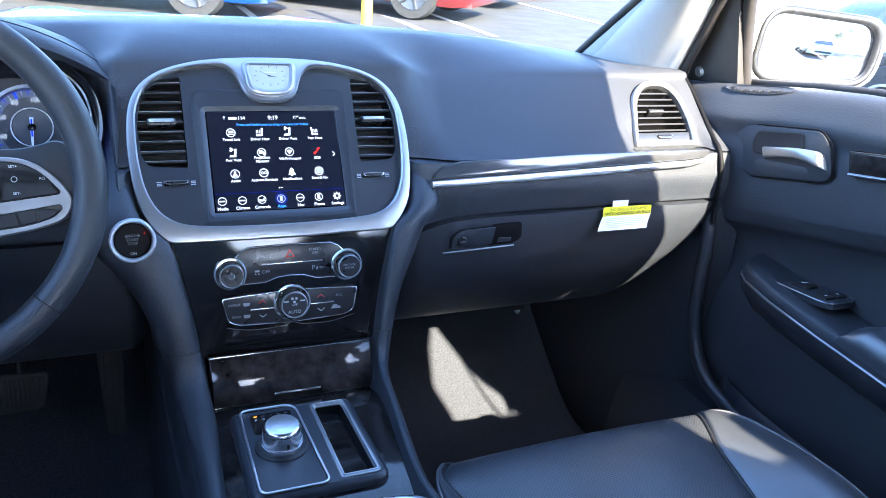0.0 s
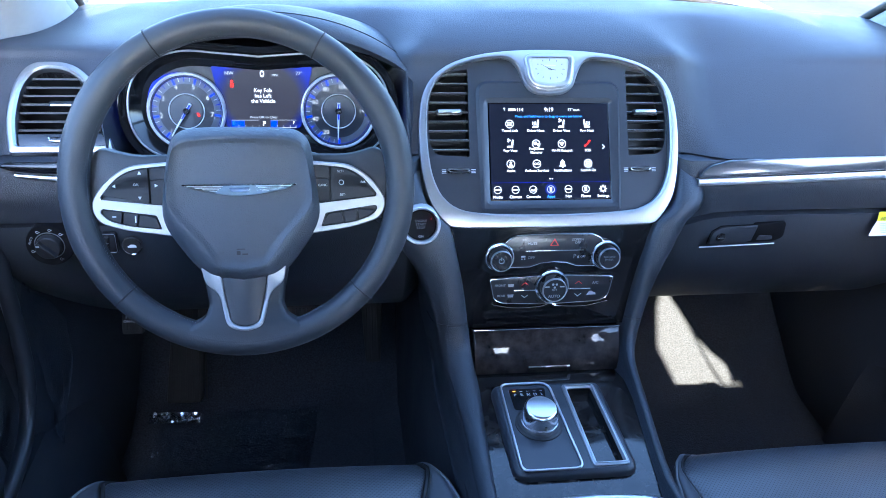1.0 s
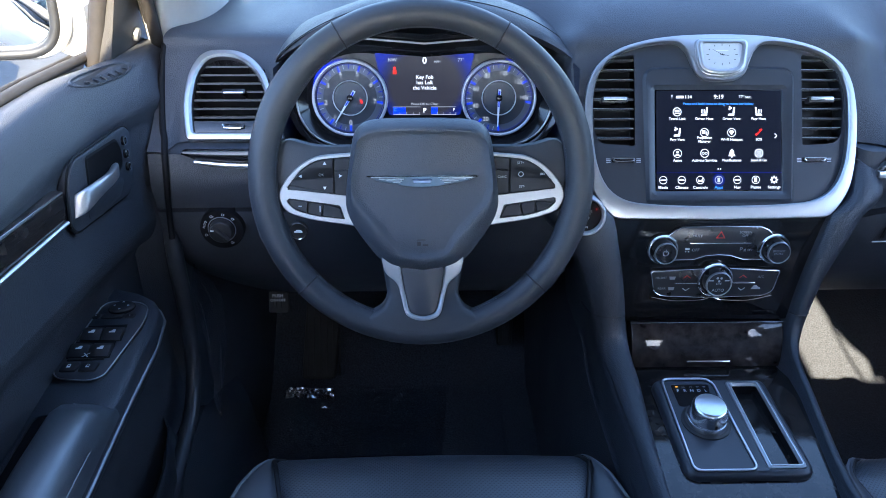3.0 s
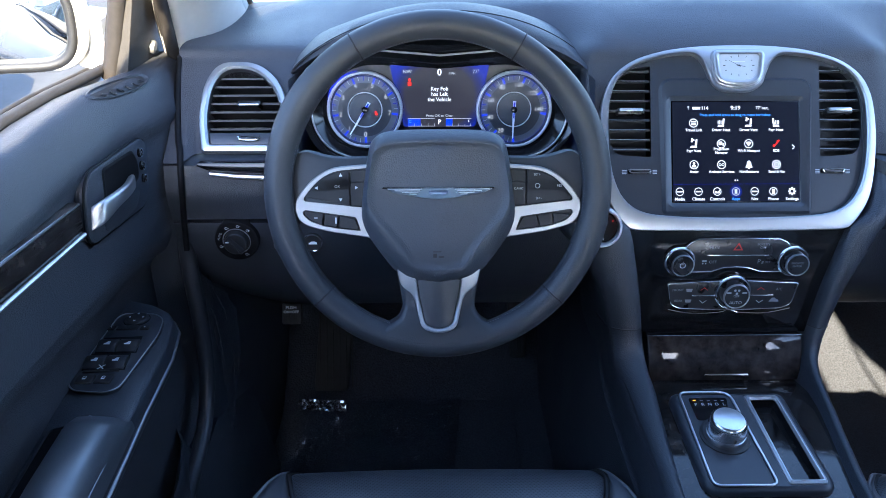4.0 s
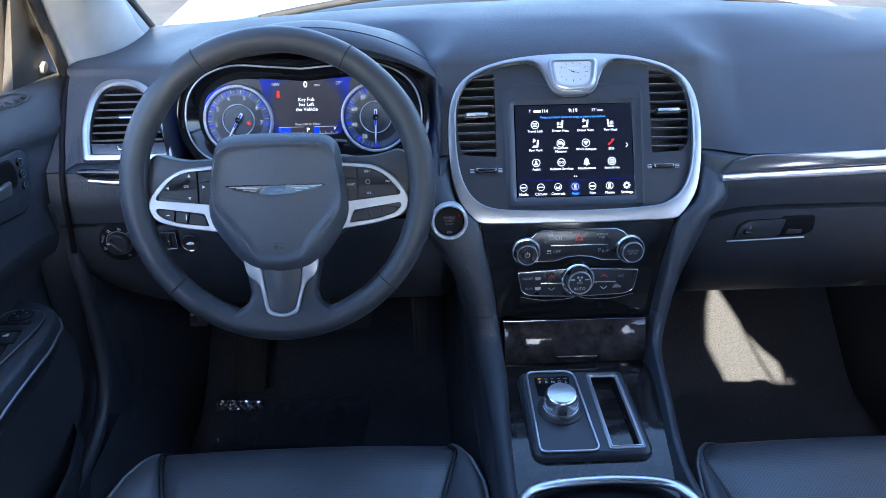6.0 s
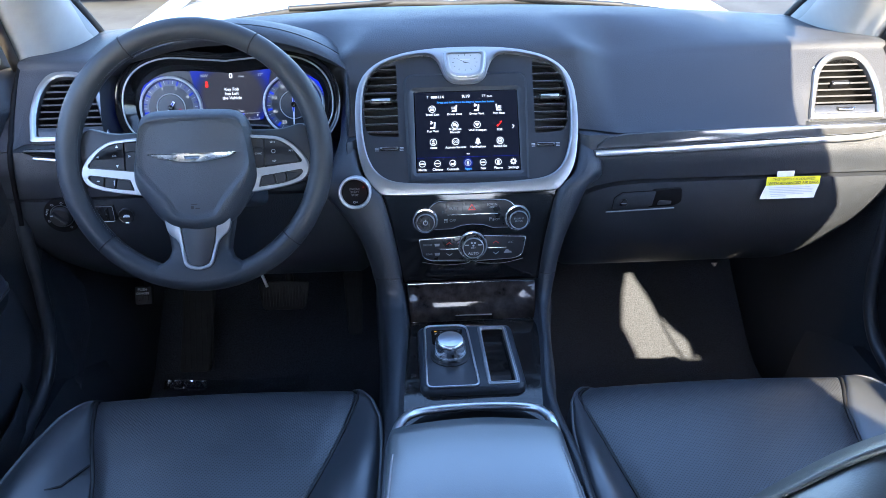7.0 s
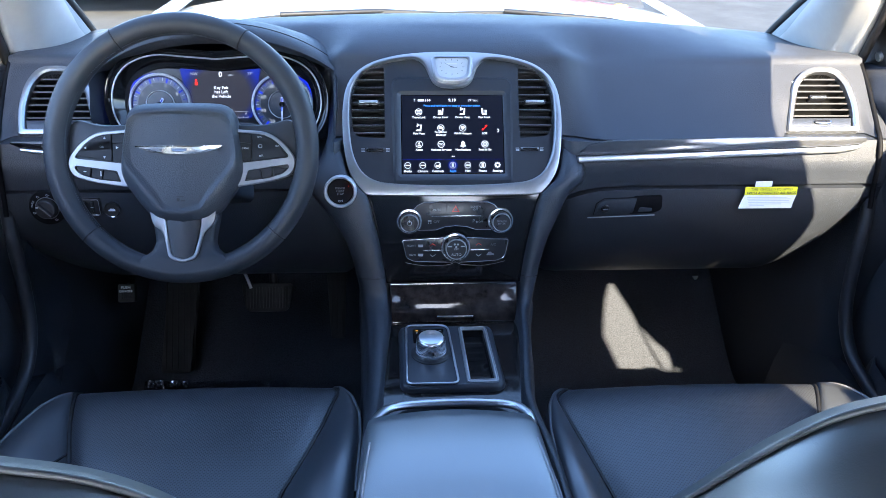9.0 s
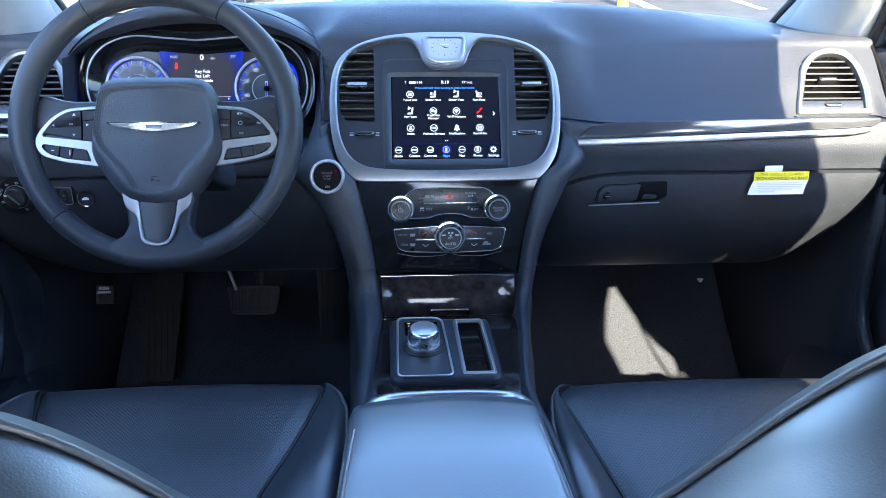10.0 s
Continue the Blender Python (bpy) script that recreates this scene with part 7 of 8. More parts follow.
def front_seat(cx, back_x, back_y, half, seams, label, rise=0.0, inner=None, outer=None):
    seat = thing("front_seat", (cx, -0.5, 0.25), label, "car seat", group="front seats")
    prof = [(y, z + rise * smooth(0.45, 0.6, z)) for y, z in ((-0.29, 0.36), (-0.262, 0.43), (-0.243, 0.5), (-0.234, 0.555), (-0.238, 0.588), (-0.252, 0.608), (-0.28, 0.6165), (-0.33, 0.617), (-0.42, 0.61), (-0.52, 0.598), (-0.64, 0.588), (-0.76, 0.585))]

    def seam(p, sd):
        """Half width of the cushion's centre on either side."""
        return min(chain(-p.y, seams[sd]), width(p, sd) - 0.006)

    def width(p, sd):
        return edge(p.y, sd) if p.z > 0.585 + rise else lerp(0.235, 0.2, smooth(0.5, 0.59, p.z))

    def edge(y, sd):
        if inner and sd > 0:
            return chain(-y, inner)
        if outer and sd < 0:
            return chain(-y, outer)
        return chain(-y, [(0.2, 0.198), (0.238, 0.2), (0.25, 0.222), (0.27, 0.238), (0.3, 0.251), (0.36, 0.262), (0.46, 0.268), (0.8, 0.268)])

    def lift(y):
        return 0.036 * smooth(0.26, 0.5, -y)

    line = spline([(0, y, z) for y, z in prof], 4)
    rows = []
    for p in line:
        rows.append([(cx + seam(p, 1 if q > 0 else -1) * q, p.y, p.z - 0.006 * (abs(q) > 0.97) + 0.006 * (1 - q * q) - 0.004) for q in (-1, -0.97, -0.85, -0.6, -0.3, 0, 0.3, 0.6, 0.85, 0.97, 1)])
    v, f = loft(rows)
    link("cushion_insert", v, f, PERF, seat, "perforated dark leather cushion centre", sharp=70)
    for sd in (-1, 1):
        rows = []
        for p in line:
            s, e = seam(p, sd), width(p, sd)
            L = lift(p.y) if p.z > 0.585 + rise else 0
            w = e - s
            rows.append([(cx + sd * a, p.y, p.z + b) for a, b in ((s, -0.01), (s + 0.004, -0.003), (s + 0.2 * w, 0.25 * L), (s + 0.45 * w, 0.75 * L), (s + 0.7 * w, L), (s + 0.9 * w, 0.9 * L - 0.001), (e, 0.7 * L - 0.006), (e + 0.006, 0.5 * L - 0.03), (e + 0.006, -0.12), (e, -0.25))])
        v, f = loft([spline(r, 2) for r in rows])
        link("bolster", v, f, LEATHER, seat, sharp=70)
        pts = [Vector((cx + sd * edge(p.y, sd), p.y, p.z + 0.7 * lift(p.y) - 0.003)) for p in line if p.z > 0.6 + rise]
        pts = [Vector((cx + sd * 0.192, -0.239, 0.588 + rise))] + pts
        # cushion piping is coloured paler to stand for its highlight
        tube("piping", pts, 0.0027, LITPIPING, seat, "raised leather piping", seg=7)
        if sd < 0 and inner:
            cross = [line[i] for i in range(len(line)) if -0.47 < line[i].y < -0.38 and line[i].z > 0.6]
            tube("cross_seam", [Vector((cx - lerp(seam(p, sd), edge(p.y, sd), k), p.y, p.z + h)) for p, k, h in ((cross[0], 0.03, 0.0), (cross[len(cross) // 2], 0.3, 0.016), (cross[-1], 0.6, 0.03))], 0.0018, BLACK, seat, seg=5)
        pts = [Vector((cx + sd * seam(p, sd), p.y, p.z - 0.006)) for p in line if p.z > 0.5]
        tube("seam", pts, 0.0032, BLACK, seat, seg=6)
    # backrest
    hp = spline(half, 4)
    ring = hp + [Vector((-p.x, p.y)) for p in reversed(hp[1:-1])]

    def back(p, depth, k=1.0):
        c = Vector((0, 0.8))
        q = c + (Vector((p.x, p.y)) - c) * k
        return Vector((back_x + q.x, back_y - (q.y - 0.6) * 0.268 - depth, q.y - depth * 0.2))

    rows = []
    for depth, k in ((-0.0, 0.05), (0.0, 0.5), (-0.012, 0.72), (-0.025, 0.86), (-0.016, 0.95), (0.0, 0.99), (0.006, 1.0), (0.03, 1.012), (0.07, 1.015), (0.105, 0.985), (0.125, 0.93), (0.135, 0.8), (0.138, 0.4), (0.138, 0.05)):
        rows.append([back(p, depth, k) for p in ring])
    v, f = loft(rows, ring=True, caps=True)
    link("backrest", v, f, LEATHER, seat, "smooth dark leather backrest", sharp=70)
    tube("piping", [back(p, 0.001, 1.0) for p in ring], 0.0022, PIPING, seat, closed=True, seg=7)
    base = rounded([(-0.22, -0.72), (0.22, -0.72), (0.22, -0.3), (-0.22, -0.3)], 0.03, 3)
    v, f = loft([[(cx + p.x, p.y, z) for p in base] for z in (0.24, 0.42)], ring=True, caps=True)
    link("seat_base", v, f, BLACK, seat)
    return seat


front_seat(-0.393, -0.393, -0.79, [(0.0, 1.102), (0.05, 1.099), (0.095, 1.088), (0.133, 1.076), (0.16, 1.058), (0.18, 1.037), (0.2, 1.011), (0.22, 0.98), (0.243, 0.9), (0.252, 0.8), (0.243, 0.66), (0.22, 0.58), (0.16, 0.55), (0.0, 0.55)], {1: [(0.2, 0.21), (0.277, 0.203), (0.35, 0.185), (0.409, 0.165), (0.472, 0.139), (0.62, 0.125)], -1: [(0.2, 0.2), (0.251, 0.2), (0.339, 0.177), (0.415, 0.15), (0.5, 0.13), (0.62, 0.125)]},
           "black leather driver's seat with perforated cushion and piping", 0.015, [(0.2, 0.19), (0.24, 0.196), (0.255, 0.205), (0.287, 0.225), (0.333, 0.239), (0.4, 0.243), (0.5, 0.24), (0.8, 0.25)],
           [(0.2, 0.186), (0.238, 0.188), (0.25, 0.206), (0.27, 0.22), (0.3, 0.234), (0.36, 0.248), (0.46, 0.26), (0.8, 0.268)])
front_seat(0.388, 0.328, -0.76, [(0.0, 1.114), (0.07, 1.109), (0.13, 1.093), (0.16, 1.083), (0.183, 1.066), (0.208, 1.036), (0.23, 1.003), (0.25, 0.972), (0.268, 0.945), (0.278, 0.9), (0.272, 0.8), (0.25, 0.66), (0.22, 0.58), (0.16, 0.55), (0.0, 0.55)], {-1: [(0.2, 0.245), (0.287, 0.238), (0.352, 0.223), (0.415, 0.209), (0.49, 0.191), (0.62, 0.17)], 1: [(0.2, 0.21), (0.25, 0.198), (0.284, 0.184), (0.333, 0.162), (0.45, 0.14), (0.62, 0.125)]},
           "black leather passenger seat with perforated cushion and piping")

# ---- doors ----


# stations of the pull lever: height off the panel, upper and lower edge
LEVER = [(0.001, (-0.214, 0.986), (-0.224, 0.968)), (0.008, (-0.209, 0.991), (-0.22, 0.97)), (0.014, (-0.201, 0.993), (-0.212, 0.972)), (0.019, (-0.171, 0.989), (-0.185, 0.975)), (0.016, (-0.138, 0.981), (-0.147, 0.967)), (0.005, (-0.097, 0.97), (-0.105, 0.953))]


def door(s, name, label):
    d = thing(name, (s * 0.8, -0.4, 0.35), label, "car door", kind="structure")
    fs = 1 if s < 0 else -1
    SIDE = frame_of((s * 0.772, 0, 0), (0, 0, 1), (-s, 0, 0))

    def at(y, z, n=0.0):
        return SIDE(fs * y, z, n)

    def fl(pts):
        return [Vector((fs * y, z)) for y, z in pts]

    FY = lambda a, b, c=0.0: SIDE(a, b, c)
    fwd_h = 0.018 if s > 0 else 0.0
    hl = lambda pts: fl([(y + fwd_h, z) for y, z in pts])
    ys = [0.185, 0.16, 0.13, 0.1, 0.05, 0.0, -0.05, -0.1, -0.2, -0.3, -0.4, -0.55, -0.75, -0.838]
    rows = []
    for y in ys:
        sz = sill_z(y) - 0.012
        zr = min(0.835 + (-0.09 - y) * 0.22, 0.93)
        fwd = -2.0 * smooth(-0.1, 0.06, y)
        sec = [(0.85, sz - 0.01), (0.835, sz + 0.002), (0.815, sz + 0.004), (0.797, sz - 0.006), (0.783, sz - 0.03), (0.7745, sz - 0.052), (0.781, sz - 0.075), (0.7765, sz - 0.1), (0.7735, lerp(sz - 0.06, zr, 0.6)), (0.772, lerp(sz - 0.06, zr, 0.8)), (0.774, zr + 0.02), (0.783, zr), (0.8, zr - 0.015), (0.812, zr - 0.05), (0.812, 0.74), (0.8, 0.7), (0.79, 0.62), (0.787, 0.45), (0.8, 0.35)]
        rows.append(spline([(s * (x + 0.012 * fwd), y, z) for x, z in sec], 3))
    v, f = loft(rows)
    link("door_panel", v, f, VINYL, d, "dark grained vinyl door panel", sharp=60)
    edge_row = rows[0]
    v, f = loft([edge_row, [(s * 0.87, 0.185, p[2]) for p in edge_row]])
    link("door_edge", v, f, PLASTIC, d)
    # window seal, glass, frame
    line = [(s * 0.838, y, sill_z(y) - 0.006) for y in (0.06, -0.1, -0.2, -0.4, -0.7, -0.95)]
    tube("window_seal", line, 0.007, SEAL, d, "brown-black window seal", seg=8)
    tube("outer_seal", [(p[0] + s * 0.022, p[1], p[2] - 0.002) for p in line], 0.0035, SEAL, d, seg=8)
    v, f = loft([[(s * 0.848, y, sill_z(y) - 0.03), (s * 0.765, y, 1.24), (s * 0.68, y, 1.4)] for y in (0.05, -0.3, -0.7, -0.93)])
    g = link("window_pane", v, f, PANE, d)
    g.visible_shadow = False
    # mirror sail and channel
    tube("window_channel", [(s * 0.828, 0.052, 1.035), (s * 0.80, 0.045, 1.12), (s * 0.755, 0.02, 1.24), (s * 0.72, -0.04, 1.31)], 0.011, SEAL, d, "brown-black window channel", seg=8)
    SAIL = frame_of((s * 0.805, 0, 1.03), (-s * 0.28, 0, 1), (-s, 0, -0.28))
    sail = solid("sail_panel", [Vector((fs * y, z)) for y, z in ((0.26, -0.03), (0.045, 0.0), (0.04, 0.21), (0.115, 0.2), (0.16, 0.115), (0.2, 0.06))], SAIL, -0.02, 0.0, SAILPLASTIC, d, "dark grey-brown plastic mirror sail panel", bev=0.002)
    lathe("sail_cap", [(0.0095, 0.0), (0.0095, 0.004), (0.008, 0.0065), (0.0004, 0.007)], SAIL, fs * 0.14, 0.02, WHEELSILVER, sail, seg=20)
    tube("frame_seal", spline([(s * 0.795, 0.21, 0.98), (s * 0.79, 0.19, 1.03), (s * 0.775, 0.135, 1.11), (s * 0.755, 0.09, 1.2), (s * 0.725, 0.02, 1.28), (s * 0.685, -0.12, 1.362), (s * 0.66, -0.3, 1.402), (s * 0.655, -0.7, 1.42)], 4), 0.01, SEAL, d, "brown-black door frame seal", seg=8)
    # demister grille
    def top(y, t, h=0.0):
        x = 0.7765 + 0.034 * t
        return Vector((s * (x - 0.024 * smooth(-0.1, 0.06, y) - 0.6 * h), y, sill_z(y) + chain(x, [(0.7745, -0.064), (0.783, -0.042), (0.79, -0.028), (0.797, -0.0185), (0.805, -0.0125), (0.815, -0.009)]) + 0.8 * h))
    oval = [(-0.018 + 0.066 * math.cos(a), 0.8 + 0.3 * math.sin(a)) for a in [2 * math.pi * k / 28 for k in range(28)]]
    oval = [(-0.018 + math.copysign(abs(y + 0.018) ** 0.75 * 0.066 ** 0.25, y + 0.018), t) for y, t in oval]
    c0 = (-0.018, 0.79)
    gr = [top(y, t, 0.0025) for y, t in oval]
    rows = [gr] + [[top(lerp(c0[0], y, k), lerp(c0[1], t, k), h) for y, t in oval] for k, h in ((0.95, 0.0035), (0.9, 0.0028), (0.84, 0.0012), (0.4, 0.001), (0.05, 0.001))]
    v, f = loft(rows, ring=True)
    grille = link("demister_grille", v, f, VINYL, d, "oval demister outlet with small slats", sharp=40)
    # flat black disc painted in for the shade inside the outlet
    floor_ = [top(lerp(c0[0], y, 0.82), lerp(c0[1], t, 0.82), 0.0016) for y, t in oval]
    link("outlet_shade", floor_, [tuple(range(len(floor_)))], BLACK, grille, flat=True)
    for k in range(6):
        y = 0.022 - 0.0155 * k
        tube("grille_slat", [top(y, 0.57 + 0.05 * (k in (0, 5)), 0.0035), top(y - 0.003, 0.72, 0.0025)], 0.0016, SMOOTH, grille, seg=5)
    # inside handle
    bz = rounded(hl([(-0.195, 1.021), (-0.045, 0.994), (-0.028, 0.98), (-0.05, 0.926), (-0.073, 0.914), (-0.222, 0.95), (-0.233, 0.962), (-0.215, 1.006)]), [0.012, 0.01, 0.01, 0.014, 0.014, 0.012, 0.012, 0.014], 4)
    bezel = solid("handle_bezel", bz, FY, -0.01, 0.004, VINYL, d, "dark handle surround", bev=0.003)
    tube("bezel_gap", [FY(p[0], p[1], 0.0008) for p in inset(bz, -0.0012)], 0.0014, PIT, bezel, closed=True, seg=5)
    # recess and dip are shallow plates; their shade is put into the dark colour
    rc = rounded(hl([(-0.166, 1.009), (-0.08, 0.991), (-0.072, 0.973), (-0.078, 0.957), (-0.12, 0.962), (-0.176, 0.978)]), [0.004, 0.008, 0.008, 0.006, 0.02, 0.004], 4)
    dip = rounded(hl([(-0.188, 0.962), (-0.09, 0.948), (-0.082, 0.94), (-0.1, 0.928), (-0.165, 0.937), (-0.195, 0.95)]), 0.008, 4)
    solid("finger_dip_shade", dip, FY, 0.0, 0.0046, PLASTIC, bezel, bev=0.0003)
    v, f = loft([[FY(p[0], p[1], 0.0044) for p in inset(rc, -0.003)], [FY(p[0], p[1], 0.0052) for p in rc], [FY(p[0], p[1], 0.0046) for p in inset(rc, 0.004)]], ring=True)
    f.append(tuple(range(len(v) - len(rc), len(v))))
    link("handle_recess_shade", v, f, PIT if s < 0 else BUTTON, bezel, "flat dark shape for the shaded handle recess", sharp=20)
    rows = []
    for n_, (y0, z0), (y1, z1) in LEVER:
        c, h = Vector(((y0 + y1) / 2, (z0 + z1) / 2)), Vector(((y0 - y1) / 2, (z0 - z1) / 2))
        rows.append([at(*(c + Vector((fwd_h, 0)) + h * math.copysign(abs(math.sin(b)) ** 0.55, math.sin(b))), n_ + 0.0045 * math.copysign(abs(math.cos(b)) ** 0.6, math.cos(b))) for b in [2 * math.pi * q / 16 for q in range(16)]])
    rows = [list(r) for r in zip(*[spline(col, 4) for col in zip(*rows)])]
    v, f = loft(rows, ring=True, caps=True)
    link("pull_lever", v, f, SATIN, bezel, "satin silver pull lever", sharp=70)
    if s < 0:
        for k in range(3):
            lathe("memory_button", [(0.0055, 0.003), (0.0055, 0.0065), (0.0045, 0.0075), (0.0004, 0.0075)], FY, -0.06 - 0.002 * k, 0.981 - 0.0165 * k, GLOSS, bezel, seg=18)
            sign("button_mark", ring_shapes(-0.06 - 0.002 * k, 0.981 - 0.0165 * k, 0.0053, 0.0005, 14) + [bar(-0.0605 - 0.002 * k, 0.979 - 0.0165 * k, -0.0595 - 0.002 * k, 0.983 - 0.0165 * k)], FY, 0.008, FAINTPRINT, bezel)
    # inlay
    il = fl([(-0.232, 1.007), (-0.5, 1.056), (-0.9, 1.075), (-0.9, 1.035), (-0.5, 1.02), (-0.242, 0.973)])
    inlay = solid("door_inlay", il, FY, -0.015, 0.004, WOOD, d, "dark wood-veneer door inlay", bev=0.002)
    tube("bright_line", [at(-0.242, 0.975, 0.005), at(-0.5, 1.022, 0.006), at(-0.9, 1.037, 0.006)], 0.0024, SATIN, inlay, seg=6)
    tube("upper_line", [at(-0.234, 1.006, 0.004), at(-0.5, 1.055, 0.005), at(-0.9, 1.074, 0.005)], 0.001, BLACK, inlay, seg=6)
    # armrest with switches
    def tz(y):
        if s > 0:
            return chain(-y, [(-0.1, 0.785), (0.13, 0.783), (0.3, 0.768), (0.45, 0.758), (1.0, 0.752)])
        return chain(-y, [(-0.1, 0.765), (0.13, 0.782), (0.3, 0.8), (0.6, 0.81), (1.0, 0.81)])
    rows = []
    for y, k in ((-0.09, 0.2), (-0.1, 0.52), (-0.115, 0.74), (-0.14, 0.89), (-0.2, 0.985), (-0.3, 1), (-0.45, 1), (-0.7, 1), (-0.92, 1)):
        z = tz(y)
        xi = lerp(0.82, 0.727, k)
        rows.append(spline([(s * 0.825, y, z - 0.003), (s * lerp(xi, 0.825, 0.7), y, z), (s * (xi + 0.012), y, z - 0.002), (s * (xi + 0.002), y, z - 0.009), (s * xi, y, z - 0.024), (s * (xi + 0.006), y, z - 0.045), (s * (xi + 0.03), y, z - 0.075), (s * 0.81, y, z - 0.1)], 3))
    v, f = loft(rows)
    arm = link("armrest", v, f, PLASTIC, d, "dark door armrest with bright edge line", sharp=60)
    tube("bright_edge", [(s * (lerp(0.82, 0.727, k) - 0.001), y, tz(y) - 0.022) for y, k in ((-0.105, 0.6), (-0.115, 0.74), (-0.14, 0.89), (-0.2, 0.985), (-0.3, 1), (-0.45, 1), (-0.9, 1))], 0.0022, SATIN, arm, seg=6)
    CUP = frame_of((s * 0.793, -0.36, tz(-0.36)), (0, 1, -0.04), (0, 0.04, 1))
    sw_cup = [Vector((-s * a, b)) for a, b in ((-0.013, 0.012), (0.012, 0.016), (0.013, -0.3), (-0.015, -0.3))]
    rows = []
    for y, h in ((-0.334, -0.004), (-0.342, 0.014), (-0.366, 0.028), (-0.45, 0.034), (-0.7, 0.034), (-0.9, 0.03)):
        z = tz(y)
        rows.append(spline([(s * 0.781, y, z - 0.03), (s * 0.78, y, z + 0.6 * h), (s * 0.772, y, z + h), (s * 0.752, y, z + h), (s * 0.735, y, z + 0.75 * h), (s * 0.727, y, z + 0.2 * h), (s * 0.7255, y, z - 0.012)], 3))
    v, f = loft(rows)
    pad = link("armrest_pad", v, f, LEATHER, arm, "padded leather armrest top", sharp=70)
    for o, h in ((0.7345, 0.019), (0.7285, 0.008)):
        run = spline([(s * (o + 0.03), -0.343, tz(-0.343) + h - 0.004), (s * (o + 0.01), -0.346, tz(-0.346) + h - 0.012), (s * o, -0.352, tz(-0.352) + h - 0.012), (s * o, -0.39, tz(-0.39) + h - 0.004), (s * o, -0.44, tz(-0.44) + h), (s * o, -0.6, tz(-0.6) + h), (s * o, -0.88, tz(-0.88) + h)], 5)
        tube("stitched_seam", [p + Vector((-s * 0.0004, 0, 0.0006)) for p in run], 0.0011, PALETHREAD, pad, seg=5)
    cup_ = rounded(sw_cup, 0.008, 4)
    # no hollow here: one black face stands for the cup's shaded inside
    cup_well = link("pull_cup_shade", [CUP(p[0], p[1], 0.0015) for p in cup_], [tuple(range(len(cup_)))], PIT, arm, "flat black shape for the shaded pull cup", flat=True)
    tube("cup_rim", [CUP(p[0], p[1], 0.002) for p in cup_], 0.002, PLASTIC, cup_well, closed=True, seg=6)
    SW = frame_of((s * 0.785, -0.21, tz(-0.21)), (0, 1, -0.11), (0, 0.11, 1))
    sw = lambda pts: [Vector((-s * a, b)) for a, b in pts]
    big = s < 0
    if big:
        po = rounded(sw([(-0.026, 0.072), (-0.02, 0.082), (0.019, 0.081), (0.034, 0.068), (0.039, 0.034), (0.029, -0.077), (0.016, -0.085), (-0.019, -0.081), (-0.03, -0.07)]), [0.008, 0.008, 0.012, 0.01, 0.02, 0.01, 0.01, 0.01, 0.01], 4)
    else:
        po = rounded(sw([(-0.03, 0.075), (0.014, 0.075), (0.028, 0.055), (0.032, -0.06), (0.024, -0.076), (-0.022, -0.076), (-0.03, -0.06)]), 0.012, 4)
    plate_ = solid("switch_plate", po, SW, -0.006, 0.004, SMOOTH, arm, "black window switch plate", bev=0.002)
    tube("plate_line", [SW(p.x, p.y, 0.0035) for p in po], 0.0009, SATIN, plate_, closed=True, seg=5)
    winmark = [(-0.006, -0.0045), (0.0055, -0.0045), (0.0065, 0.004), (0.001, 0.0045), (-0.003, -0.0005), (-0.006, -0.001)]
    if big:
        for b0 in (0.0, -0.034):
            # black sheet round the keys imitates the shade of a pit
            solid("switch_pit_shade", sw([(-0.0245 + 0.06 * b0, b0 + 0.024), (0.021 + 0.05 * b0, b0 + 0.027), (0.0255 + 0.05 * b0, b0 - 0.009), (-0.023 + 0.06 * b0, b0 - 0.01)]), SW, 0.0, 0.0044, PIT, plate_, bev=0.0003)
            for a0, a1 in ((-0.0235, -0.0008), (0.0008, 0.0235)):
                sh = 0.055 * b0
                rows = []
                for q, h in ((0.0155, 0.0045), (0.013, 0.0095), (0.008, 0.0112), (0.0, 0.0095), (-0.0085, 0.0058)):
                    rows.append([SW(-s * a, b0 + q, hh) for a, hh in ((a0 + sh, 0.002), (a0 + sh, h - 0.0006), (a0 + sh + 0.001, h), (a1 + sh - 0.001, h), (a1 + sh, h - 0.0006), (a1 + sh, 0.002))])
                v, f = loft(rows, caps=True)
                key = link("window_switch", v, f, BUTTON, plate_, "black window switch with white symbol", sharp=35)
                mid = (a0 + a1) / 2 + sh
                link("switch_mark", [SW(-s * (mid + 0.6 * q), b0 + 0.003 + 0.55 * r, 0.0107 + 0.12 * r) for q, r in winmark], [tuple(range(len(winmark)))], DIMPRINT, key, flat=True)
        # black disc imitates the shade round the mirror pad
        solid("mirror_well_shade", circle(0.001, 0.066, 0.0165, 28), SW, 0.0, 0.0042, PIT, plate_, bev=0.0004)
        lathe("mirror_pad", [(0.015, 0.003), (0.015, 0.006), (0.012, 0.0075), (0.0004, 0.0062)], SW, 0.001, 0.066, BUTTON, plate_, seg=28)
        for k in range(4):
            a = math.pi / 2 * k
            sign("pad_mark", [[(0.001 + 0.0105 * math.cos(a + q) * (1 if q == 0 else 0.72), 0.066 + 0.0105 * math.sin(a + q) * (1 if q == 0 else 0.72)) for q in (-0.24, 0, 0.24)]], SW, 0.0082, PRINT, plate_)
        for a0, a1, dot in ((-0.028, -0.02, True), (-0.017, 0.009, False), (0.012, 0.023, True)):
            solid("mirror_select", rounded([(a0, 0.041), (a1, 0.041), (a1 + 0.001, 0.0505), (a0 + 0.001, 0.0505)], 0.0015, 2), SW, 0.0, 0.0056, BUTTON, plate_, bev=0.001)
